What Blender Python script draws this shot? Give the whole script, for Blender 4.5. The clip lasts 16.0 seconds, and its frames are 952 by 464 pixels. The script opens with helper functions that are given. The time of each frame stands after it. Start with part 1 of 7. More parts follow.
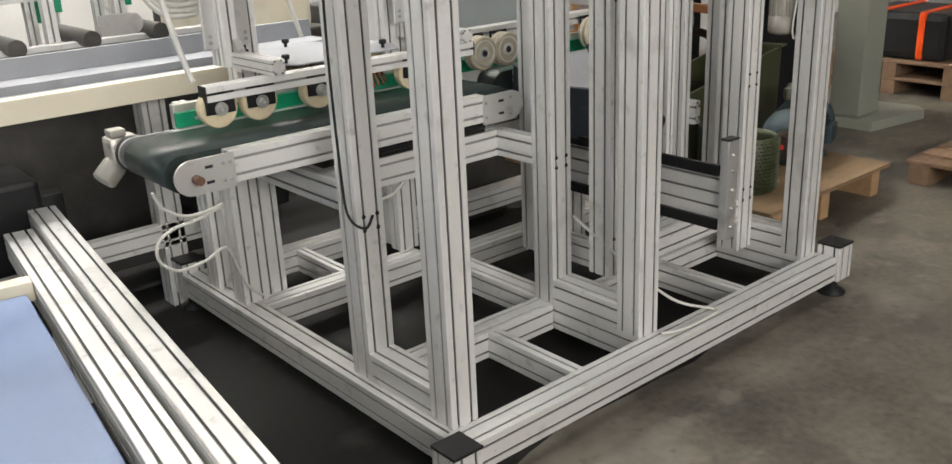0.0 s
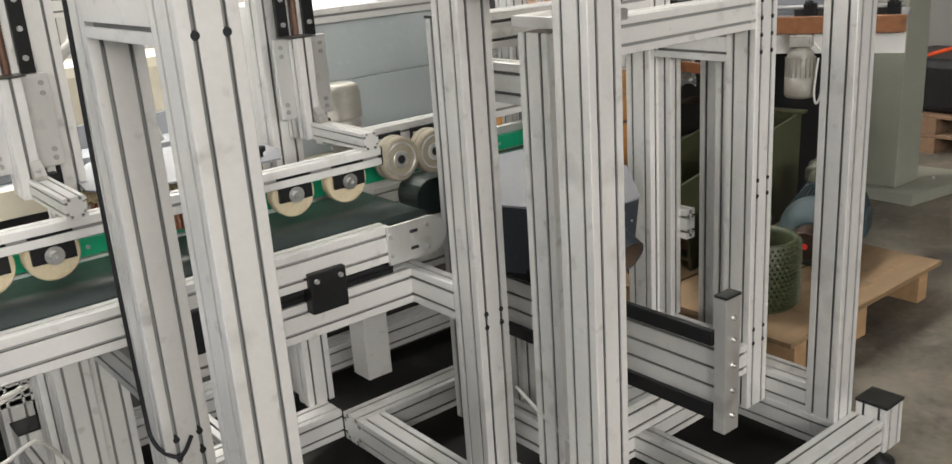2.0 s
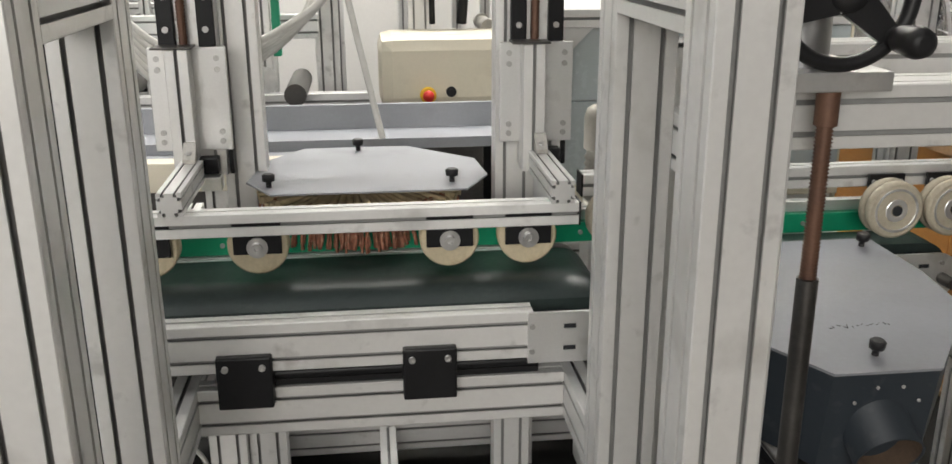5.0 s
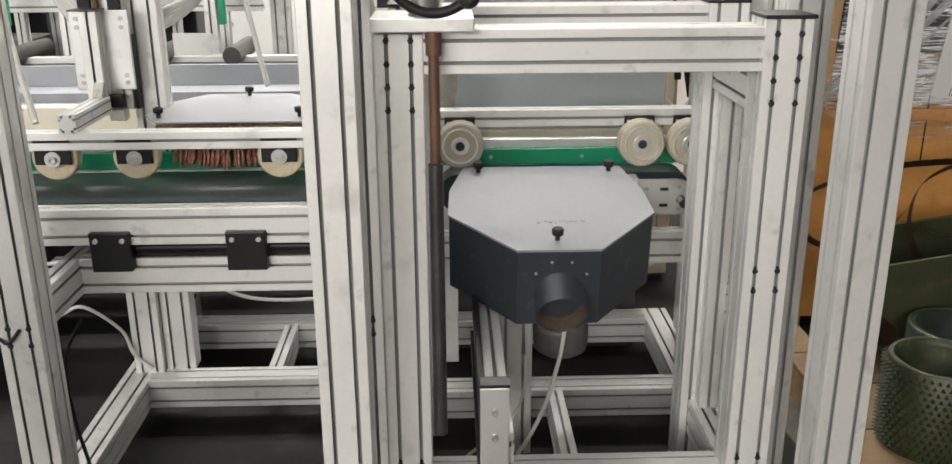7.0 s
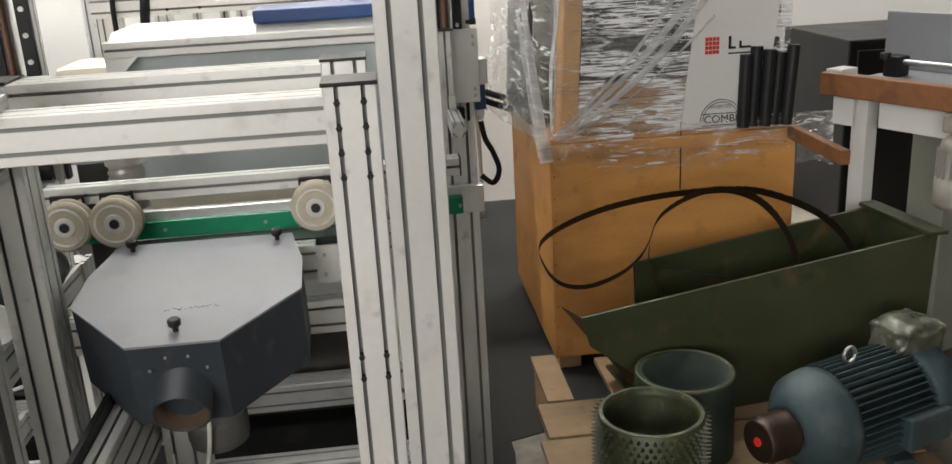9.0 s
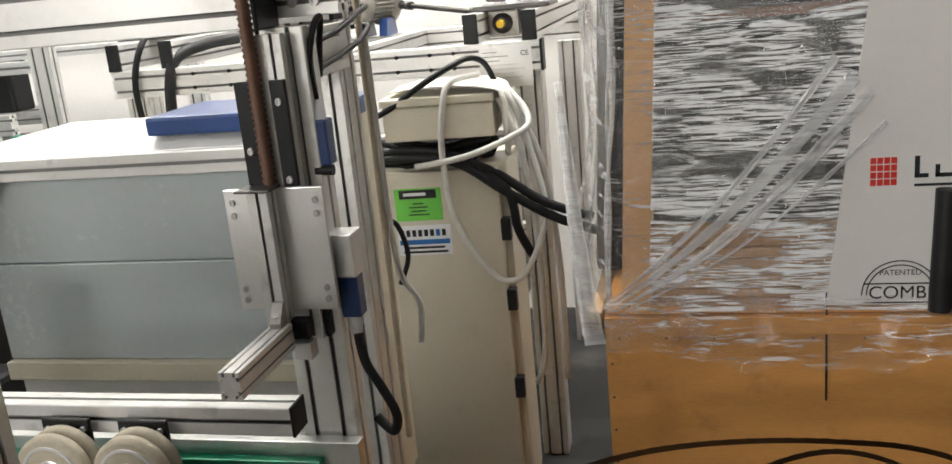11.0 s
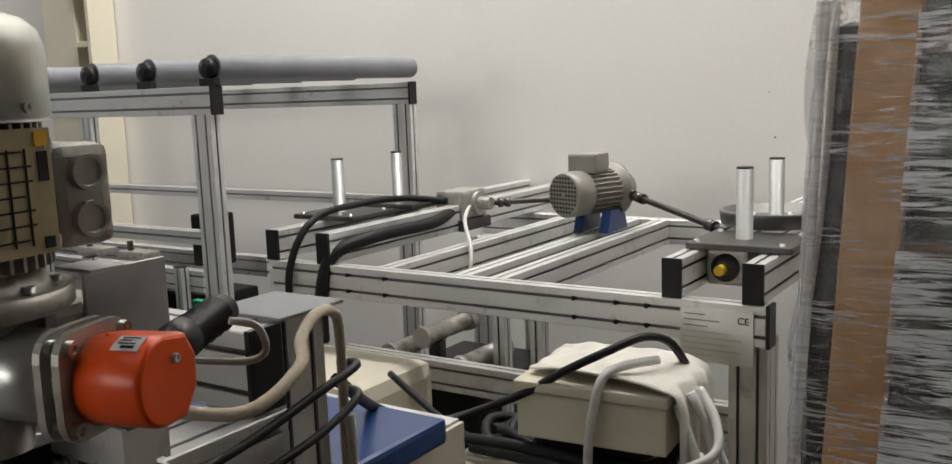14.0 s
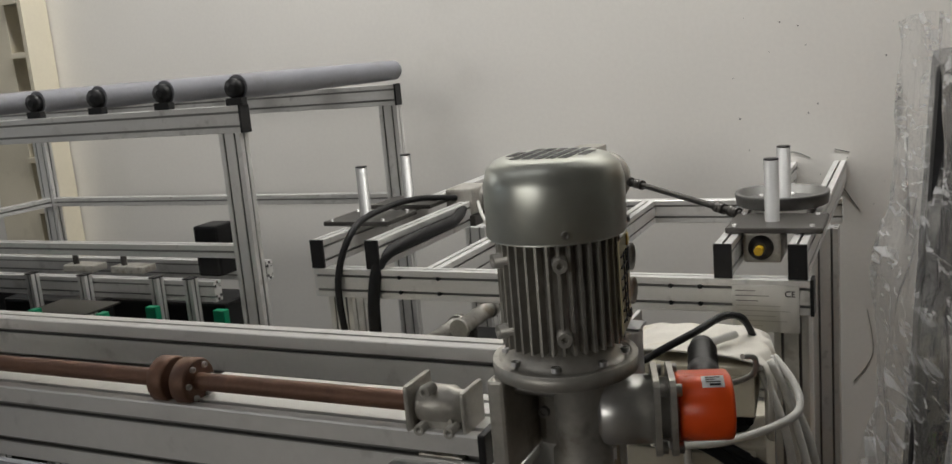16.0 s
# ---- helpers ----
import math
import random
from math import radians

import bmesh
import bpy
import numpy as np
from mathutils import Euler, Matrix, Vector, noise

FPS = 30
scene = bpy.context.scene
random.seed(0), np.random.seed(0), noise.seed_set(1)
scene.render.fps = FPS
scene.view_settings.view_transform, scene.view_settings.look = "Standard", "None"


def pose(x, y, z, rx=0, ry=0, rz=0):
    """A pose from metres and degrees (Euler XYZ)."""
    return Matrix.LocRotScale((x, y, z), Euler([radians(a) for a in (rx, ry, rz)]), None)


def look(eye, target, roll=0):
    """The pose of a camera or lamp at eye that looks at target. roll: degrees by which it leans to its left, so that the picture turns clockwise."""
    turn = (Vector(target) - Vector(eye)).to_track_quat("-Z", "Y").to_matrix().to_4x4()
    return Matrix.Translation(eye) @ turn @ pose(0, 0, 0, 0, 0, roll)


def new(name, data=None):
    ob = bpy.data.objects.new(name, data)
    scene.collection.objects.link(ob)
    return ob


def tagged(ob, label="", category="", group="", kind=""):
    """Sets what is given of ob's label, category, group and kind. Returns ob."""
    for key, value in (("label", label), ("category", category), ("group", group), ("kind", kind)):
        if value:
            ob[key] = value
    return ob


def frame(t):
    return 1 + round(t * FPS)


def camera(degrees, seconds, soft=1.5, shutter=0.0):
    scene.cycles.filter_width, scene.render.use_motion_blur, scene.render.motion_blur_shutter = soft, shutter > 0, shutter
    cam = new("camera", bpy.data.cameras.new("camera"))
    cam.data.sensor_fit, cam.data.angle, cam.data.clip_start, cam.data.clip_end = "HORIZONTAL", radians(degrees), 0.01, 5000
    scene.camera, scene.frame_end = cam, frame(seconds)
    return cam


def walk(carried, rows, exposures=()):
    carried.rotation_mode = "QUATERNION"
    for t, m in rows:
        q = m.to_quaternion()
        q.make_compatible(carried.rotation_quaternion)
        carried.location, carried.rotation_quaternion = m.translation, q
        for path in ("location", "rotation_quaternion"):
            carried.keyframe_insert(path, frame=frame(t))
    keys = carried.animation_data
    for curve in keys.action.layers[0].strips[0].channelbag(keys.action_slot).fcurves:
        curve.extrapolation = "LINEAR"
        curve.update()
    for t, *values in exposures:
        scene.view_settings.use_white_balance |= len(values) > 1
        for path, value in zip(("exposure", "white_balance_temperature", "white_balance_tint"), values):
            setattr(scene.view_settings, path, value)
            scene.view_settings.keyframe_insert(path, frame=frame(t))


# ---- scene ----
cam = camera(54.0, 16.0)
PATH = [
    (0, (0.055, 0.043, 1.478), (1.261, 1.486, 0.797), -2.6),
    (0.5, (0.306, 0.152, 1.481), (1.519, 1.61, 0.848), -3.0),
    (1, (0.502, 0.254, 1.484), (1.66, 1.767, 0.875), -2.6),
    (1.5, (0.686, 0.419, 1.507), (1.852, 1.925, 0.897), -2.8),
    (2, (0.875, 0.543, 1.513), (2.058, 2.034, 0.897), -4.0),
    (2.5, (1.119, 0.657, 1.511), (2.109, 2.286, 0.906), -4.8),
    (3, (1.274, 0.749, 1.477), (2.146, 2.447, 0.88), -3.7),
    (3.5, (1.455, 0.897, 1.508), (2.283, 2.603, 0.873), -3.1),
    (5.8, (1.996, 0.659, 1.495), (2.011, 2.564, 0.886), 0.9),
    (6, (2.088, 0.593, 1.495), (2.119, 2.497, 0.884), 0.6),
    (6.5, (2.277, 0.425, 1.501), (2.319, 2.323, 0.873), 0.6),
    (7, (2.34, 0.211, 1.507), (2.392, 2.105, 0.865), -0.3),
    (7.5, (2.439, 0.082, 1.541), (2.566, 1.963, 0.872), -1.2),
    (8, (2.675, 0.026, 1.538), (2.822, 1.908, 0.878), -1.4),
    (8.5, (2.872, 0.116, 1.542), (3.001, 2.007, 0.902), -2.0),
    (9, (3.021, 0.373, 1.561), (3.197, 2.267, 0.945), -3.2),
    (9.2, (3.077, 0.485, 1.557), (3.282, 2.376, 0.94), -3.5),
    (11.3, (3.856, 1.667, 1.598), (3.297, 3.52, 1.094), -5.4),
    (11.5, (3.881, 1.755, 1.601), (3.29, 3.603, 1.115), -5.1),
    (12, (3.849, 2.002, 1.61), (3.246, 3.863, 1.19), -4.4),
    (12.5, (3.879, 2.252, 1.64), (3.053, 4.047, 1.329), -3.8),
    (13, (3.897, 2.39, 1.68), (2.899, 4.099, 1.393), -1.3),
    (13.5, (3.894, 2.414, 1.754), (2.819, 4.076, 1.469), -1.0),
    (14, (3.876, 2.405, 1.853), (2.786, 4.055, 1.552), -2.1),
    (14.5, (3.848, 2.376, 1.916), (2.774, 4.031, 1.587), -3.3),
    (15, (3.794, 2.286, 1.947), (2.76, 3.966, 1.619), -3.5),
    (15.5, (3.712, 2.13, 1.973), (2.838, 3.893, 1.613), -4.5),
    (16, (3.56, 2.002, 1.995), (2.712, 3.773, 1.616), -4.9),
]
walk(cam, [(t, look(eye, target, roll)) for t, eye, target, roll in PATH], [(0, -0.25), (1, -0.25), (2.2, -0.15), (3.5, -0.5), (5.9, -0.6), (6.5, -0.25), (7, -0.15), (8.5, -0.3), (9.2, -0.4), (11.4, -0.3), (12, -0.8), (12.5, -1.45), (13.2, -1.55), (14, -1.8), (14.5, -1.9), (16, -2.15)])

# ---- light and hall ----
scene.view_settings.exposure = 0.0
world = bpy.data.worlds.new("world")
scene.world = world
world.use_nodes = True
wn = world.node_tree.nodes
sky = wn.new("ShaderNodeTexSky")
sky.sky_type = "NISHITA"
sky.sun_disc = False
sky.sun_elevation, sky.sun_rotation = radians(40), radians(200)
wn["Background"].inputs[1].default_value = 0.08
world.node_tree.links.new(sky.outputs[0], wn["Background"].inputs[0])


def area_lamp(name, m, sx, sy, watts, colour):
    d = bpy.data.lights.new(name, "AREA")
    d.shape, d.size, d.size_y, d.energy, d.color = "RECTANGLE", sx, sy, watts, colour
    o = new(name, d)
    o.matrix_world = m
    return o


# area lamps for daylight from behind, left and above; their openings are assumed
area_lamp("gate_daylight", look((-0.4, -5.85, 3.2), (1.4, 2, 1.2)), 6.0, 2.2, 620, (1.0, 0.955, 0.895))
area_lamp("window_daylight", look((-5.85, 0.5, 2.6), (2, 1.6, 1.0)), 4.5, 2.2, 40, (0.78, 0.88, 1.0))
# added fill grazing the north wall from the left, no window known there
area_lamp("high_window_daylight", look((-5.85, 4.4, 4.4), (3.0, 5.2, 2.0)), 2.2, 1.8, 120, (1.0, 0.98, 0.95))
area_lamp("roof_daylight", look((0.3, 1.2, 5.85), (0.3, 1.3, 0)), 6.0, 2.4, 115, (1.0, 0.965, 0.915))
# added lamp overhead that lifts the north wall's brightness
area_lamp("rear_roof_daylight", look((2.6, 5.0, 5.85), (2.5, 6.1, 5.2)), 5.2, 0.5, 1950, (1.0, 0.98, 0.95))


# ---- materials ----
def material(name, base, rough=0.5, metal=0.0, vary=0.15, scale=8.0, fine=120.0, bump=0.05, spots=None, stretch=None, coat=0.0, random_hue=0.0, rough_vary=0.12):
    """A surface with variation at two scales. spots: (colour, amount, scale) of stains; stretch: grain drawn out along an axis."""
    m = bpy.data.materials.new(name)
    m.use_nodes = True
    n, l = m.node_tree.nodes, m.node_tree.links
    b = n["Principled BSDF"]
    b.inputs["Metallic"].default_value = metal
    b.inputs["Coat Weight"].default_value = coat
    tc = n.new("ShaderNodeTexCoord")
    mp = n.new("ShaderNodeMapping")
    l.new(tc.outputs["Object"], mp.inputs[0])
    if stretch:
        mp.inputs["Scale"].default_value = stretch
    big, small = n.new("ShaderNodeTexNoise"), n.new("ShaderNodeTexNoise")
    big.inputs["Scale"].default_value, big.inputs["Detail"].default_value = scale, 5
    small.inputs["Scale"].default_value, small.inputs["Detail"].default_value = fine, 3
    l.new(mp.outputs[0], big.inputs[0])
    l.new(mp.outputs[0], small.inputs[0])
    mix = n.new("ShaderNodeMix")
    mix.data_type = "FLOAT"
    mix.inputs[0].default_value = 0.35
    l.new(big.outputs[0], mix.inputs[2])
    l.new(small.outputs[0], mix.inputs[3])
    ramp = n.new("ShaderNodeMapRange")
    ramp.inputs[1].default_value, ramp.inputs[2].default_value = 0.3, 0.7
    ramp.inputs[3].default_value, ramp.inputs[4].default_value = 1 - vary, 1 + vary * 0.6
    l.new(mix.outputs[0], ramp.inputs[0])
    col = n.new("ShaderNodeVectorMath")
    col.operation = "SCALE"
    col.inputs[0].default_value = base
    l.new(ramp.outputs[0], col.inputs[3])
    out = col.outputs[0]
    if random_hue:
        info = n.new("ShaderNodeObjectInfo")
        r = n.new("ShaderNodeMapRange")
        r.inputs[3].default_value, r.inputs[4].default_value = 1 - random_hue, 1 + random_hue
        l.new(info.outputs["Random"], r.inputs[0])
        c2 = n.new("ShaderNodeVectorMath")
        c2.operation = "SCALE"
        l.new(out, c2.inputs[0])
        l.new(r.outputs[0], c2.inputs[3])
        out = c2.outputs[0]
    for sc, amount, ss in spots or ():
        s = n.new("ShaderNodeTexNoise")
        s.inputs["Scale"].default_value, s.inputs["Detail"].default_value = ss, 6
        l.new(tc.outputs["Object"], s.inputs[0])
        r = n.new("ShaderNodeMapRange")
        r.inputs[1].default_value, r.inputs[2].default_value = 0.62 - 0.2 * amount, 0.74 - 0.1 * amount
        r.inputs[4].default_value = min(1.0, 0.4 + amount)
        l.new(s.outputs[0], r.inputs[0])
        mx = n.new("ShaderNodeMix")
        mx.data_type = "RGBA"
        l.new(r.outputs[0], mx.inputs[0])
        l.new(out, mx.inputs[6])
        mx.inputs[7].default_value = (*sc, 1)
        out = mx.outputs[2]
    l.new(out, b.inputs["Base Color"])
    rr = n.new("ShaderNodeMapRange")
    rr.inputs[3].default_value, rr.inputs[4].default_value = max(0.02, rough - rough_vary), min(1.0, rough + rough_vary)
    l.new(mix.outputs[0], rr.inputs[0])
    l.new(rr.outputs[0], b.inputs["Roughness"])
    if bump:
        bp = n.new("ShaderNodeBump")
        bp.inputs["Strength"].default_value, bp.inputs["Distance"].default_value = bump, 0.004
        l.new(mix.outputs[0], bp.inputs["Height"])
        l.new(bp.outputs[0], b.inputs["Normal"])
    return m


ALU = material("anodised_aluminium", (0.76, 0.755, 0.735), 0.36, 0.35, 0.07, 3, 90, 0.02, random_hue=0.07, spots=[((0.50, 0.49, 0.46), 0.12, 9), ((0.30, 0.29, 0.27), 0.02, 22)])
# slot insides darker than ALU: the recess's shade is put into the colour
SLOTSHADE = material("shaded_slot_inside", (0.30, 0.30, 0.29), 0.6, 0, 0.15, 8, 90, 0.02)
ALU_MILL = material("milled_aluminium_plate", (0.74, 0.74, 0.73), 0.32, 0.8, 0.08, 6, 200, 0.03, spots=[((0.45, 0.44, 0.42), 0.15, 12)])
STEEL = material("bright_steel", (0.50, 0.495, 0.485), 0.40, 1.0, 0.1, 10, 160, 0.03)
DARKSTEEL = material("dark_steel", (0.10, 0.095, 0.09), 0.4, 0.8, 0.25, 12, 120, 0.05)
RUST = material("rusty_steel_shaft", (0.16, 0.085, 0.055), 0.55, 0.4, 0.3, 14, 180, 0.08, spots=[((0.09, 0.05, 0.04), 0.4, 18)])
BLACK = material("black_plastic", (0.018, 0.018, 0.019), 0.42, 0, 0.2, 20, 200, 0.02)
BLACKPAINT = material("black_anodised", (0.015, 0.015, 0.016), 0.38, 0.2, 0.2, 10, 150, 0.02)
RUBBER = material("black_cable_rubber", (0.012, 0.012, 0.013), 0.55, 0, 0.2, 20, 150, 0.03)
GREYCABLE = material("grey_cable", (0.62, 0.61, 0.57), 0.5, 0, 0.1, 10, 100, 0.02, spots=[((0.42, 0.40, 0.36), 0.2, 14)])
BELT = material("dark_green_belt", (0.026, 0.037, 0.035), 0.33, 0, 0.25, 4, 80, 0.03, spots=[((0.07, 0.075, 0.07), 0.12, 10)])
GREEN = material("green_guide_plastic", (0.0, 0.27, 0.13), 0.4, 0, 0.1, 8, 90, 0.02)
CREAMRUB = material("cream_rubber_wheel", (0.62, 0.53, 0.36), 0.55, 0, 0.15, 20, 160, 0.04, spots=[((0.45, 0.36, 0.2), 0.3, 30)])
GREYRUB = material("dusty_wheel_rubber", (0.43, 0.385, 0.295), 0.6, 0, 0.2, 20, 160, 0.04, spots=[((0.30, 0.26, 0.19), 0.25, 30)])
PILLAR = material("dull_grey_pillar", (0.36, 0.36, 0.35), 0.42, 0.55, 0.1, 12, 120, 0.02)
HOOD = material("dark_slate_paint", (0.028, 0.036, 0.045), 0.5, 0.1, 0.15, 7, 110, 0.04, spots=[((0.08, 0.085, 0.09), 0.1, 25)])
GREYPAINT = material("grey_lid_paint", (0.265, 0.275, 0.295), 0.5, 0.12, 0.10, 6, 120, 0.02, spots=[((0.21, 0.215, 0.23), 0.2, 8)])
WHITEPAINT = material("white_painted_sheet", (0.72, 0.72, 0.70), 0.35, 0, 0.05, 3, 70, 0.01)
CREAM = material("cream_painted_steel", (0.68, 0.63, 0.50), 0.4, 0, 0.06, 4, 80, 0.02, spots=[((0.52, 0.47, 0.36), 0.1, 7)])
BEIGE = material("beige_cabinet_paint", (0.60, 0.56, 0.46), 0.42, 0, 0.06, 4, 90, 0.03, spots=[((0.48, 0.44, 0.36), 0.12, 9)])
BLUE = material("blue_paint", (0.014, 0.045, 0.16), 0.3, 0, 0.06, 8, 120, 0.0, rough_vary=0.04)
ORANGE = material("orange_encoder_plastic", (0.95, 0.105, 0.014), 0.3, 0, 0.06, 8, 90, 0.01)
MOTORGREY = material("motor_grey_paint", (0.31, 0.295, 0.26), 0.5, 0.2, 0.15, 12, 140, 0.06, spots=[((0.22, 0.20, 0.17), 0.2, 20)])
CAST = material("cast_aluminium", (0.50, 0.485, 0.445), 0.45, 0.6, 0.25, 14, 150, 0.1, spots=[((0.17, 0.135, 0.085), 0.32, 14), ((0.08, 0.065, 0.045), 0.12, 30)])
COWL = material("galvanised_cowl", (0.58, 0.60, 0.55), 0.34, 0.75, 0.18, 9, 60, 0.03, spots=[((0.33, 0.35, 0.36), 0.28, 7), ((0.36, 0.33, 0.25), 0.2, 11)])
GREENPAINT = material("old_green_paint", (0.047, 0.054, 0.024), 0.45, 0, 0.3, 5, 90, 0.08, spots=[((0.15, 0.08, 0.04), 0.10, 9), ((0.022, 0.034, 0.018), 0.35, 4), ((0.012, 0.014, 0.01), 0.12, 14)], rough_vary=0.2)
DRUMGREEN = material("drum_green_paint", (0.047, 0.057, 0.026), 0.5, 0.1, 0.35, 18, 120, 0.08, spots=[((0.13, 0.11, 0.055), 0.25, 40), ((0.015, 0.015, 0.012), 0.25, 12)])
BLUEMOTOR = material("petrol_blue_motor_paint", (0.030, 0.052, 0.060), 0.6, 0, 0.3, 10, 110, 0.1, spots=[((0.014, 0.02, 0.024), 0.35, 14), ((0.085, 0.085, 0.075), 0.14, 22)])
CRATE = material("ochre_plywood", (0.60, 0.29, 0.08), 0.5, 0, 0.22, 3, 50, 0.05, stretch=(1, 1, 5), spots=[((0.40, 0.17, 0.05), 0.24, 4), ((0.22, 0.10, 0.04), 0.10, 9)])
CARD = material("brown_cardboard", (0.60, 0.345, 0.15), 0.6, 0, 0.1, 6, 100, 0.04)
PLY = material("pale_plywood", (0.235, 0.155, 0.082), 0.75, 0, 0.3, 3, 60, 0.06, stretch=(1, 6, 1), spots=[((0.22, 0.14, 0.08), 0.22, 5), ((0.06, 0.045, 0.035), 0.10, 13)])
WOOD = material("pallet_wood", (0.40, 0.25, 0.13), 0.7, 0, 0.2, 4, 60, 0.08, stretch=(1, 8, 8), spots=[((0.22, 0.13, 0.07), 0.2, 8)])
BROWNWOOD = material("stained_wood_rail", (0.24, 0.10, 0.04), 0.45, 0, 0.3, 4, 60, 0.06, stretch=(1, 9, 9), spots=[((0.08, 0.035, 0.02), 0.3, 10)])
DARKGOODS = material("dark_wrapped_goods", (0.018, 0.018, 0.02), 0.5, 0.1, 0.4, 6, 60, 0.05, stretch=(1, 1, 12))
PAPER = material("white_print_board", (0.70, 0.69, 0.67), 0.5, 0, 0.05, 4, 60, 0.02)
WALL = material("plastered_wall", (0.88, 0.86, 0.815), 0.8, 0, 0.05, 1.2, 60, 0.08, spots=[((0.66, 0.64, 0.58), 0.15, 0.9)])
# side walls and ceiling are unseen; dark tones hold back bounced light
WALLSIDE = material("low_bounce_wall", (0.22, 0.215, 0.20), 0.8, 0, 0.08, 1.0, 40, 0.08)
ROOF = material("low_bounce_ceiling", (0.20, 0.20, 0.195), 0.85, 0, 0.08, 0.8, 30, 0.04)
FLOOR = material("worn_concrete_floor", (0.150, 0.132, 0.104), 0.5, 0, 0.75, 3.0, 34, 0.25, spots=[((0.27, 0.245, 0.20), 0.34, 1.5), ((0.050, 0.046, 0.040), 0.34, 2.3), ((0.22, 0.20, 0.165), 0.22, 9), ((0.04, 0.037, 0.033), 0.12, 17)], rough_vary=0.25)
BRUSH = material("abrasive_rope_bristle", (0.30, 0.125, 0.075), 0.9, 0, 0.75, 45, 300, 0.3, spots=[((0.48, 0.30, 0.20), 0.3, 70), ((0.07, 0.03, 0.02), 0.25, 55)])
ROPE = material("natural_rope_bristle", (0.50, 0.40, 0.24), 0.85, 0, 0.35, 40, 300, 0.2)
ROLLER = material("grey_pvc_roller", (0.22, 0.225, 0.25), 0.4, 0, 0.12, 8, 90, 0.01, spots=[((0.16, 0.155, 0.15), 0.2, 12)])
SAW = material("brown_saw_band", (0.085, 0.055, 0.035), 0.42, 0.7, 0.35, 12, 120, 0.05)
LABELGREEN = material("green_sticker", (0.14, 0.55, 0.06), 0.4, 0, 0.03, 5, 50, 0)
LABELWHITE = material("white_sticker", (0.76, 0.77, 0.79), 0.4, 0, 0.03, 5, 50, 0)
LABELBLUE = material("blue_print", (0.01, 0.12, 0.42), 0.4, 0, 0.03, 5, 50, 0)
INK = material("dark_print", (0.02, 0.022, 0.025), 0.5, 0, 0.03, 5, 50, 0)
RED = material("red_print", (0.60, 0.03, 0.02), 0.4, 0, 0.05, 5, 50, 0)
YELLOW = material("yellow_plastic", (0.80, 0.50, 0.02), 0.4, 0, 0.05, 5, 50, 0)
LEDBLUE = material("pale_blue_belt", (0.17, 0.235, 0.39), 0.35, 0, 0.08, 3, 60, 0.02)
PALEPANEL = material("pale_blue_plastic_panel", (0.50, 0.555, 0.565), 0.25, 0, 0.06, 3, 60, 0.01)
# near-black concrete: the shade under the machines put into the colour
SHADEFLOOR = material("shade_dark_concrete", (0.016, 0.0155, 0.0145), 0.82, 0, 0.5, 2.0, 40, 0.10, spots=[((0.06, 0.057, 0.052), 0.15, 3)], rough_vary=0.2)
OLIVE = material("olive_grey_machine_paint", (0.30, 0.31, 0.26), 0.45, 0.1, 0.1, 4, 80, 0.03)

for m in (SHADEFLOOR, BLACK, BLACKPAINT, RUBBER, INK, DARKGOODS, BELT):
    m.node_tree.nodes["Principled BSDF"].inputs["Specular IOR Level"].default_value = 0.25


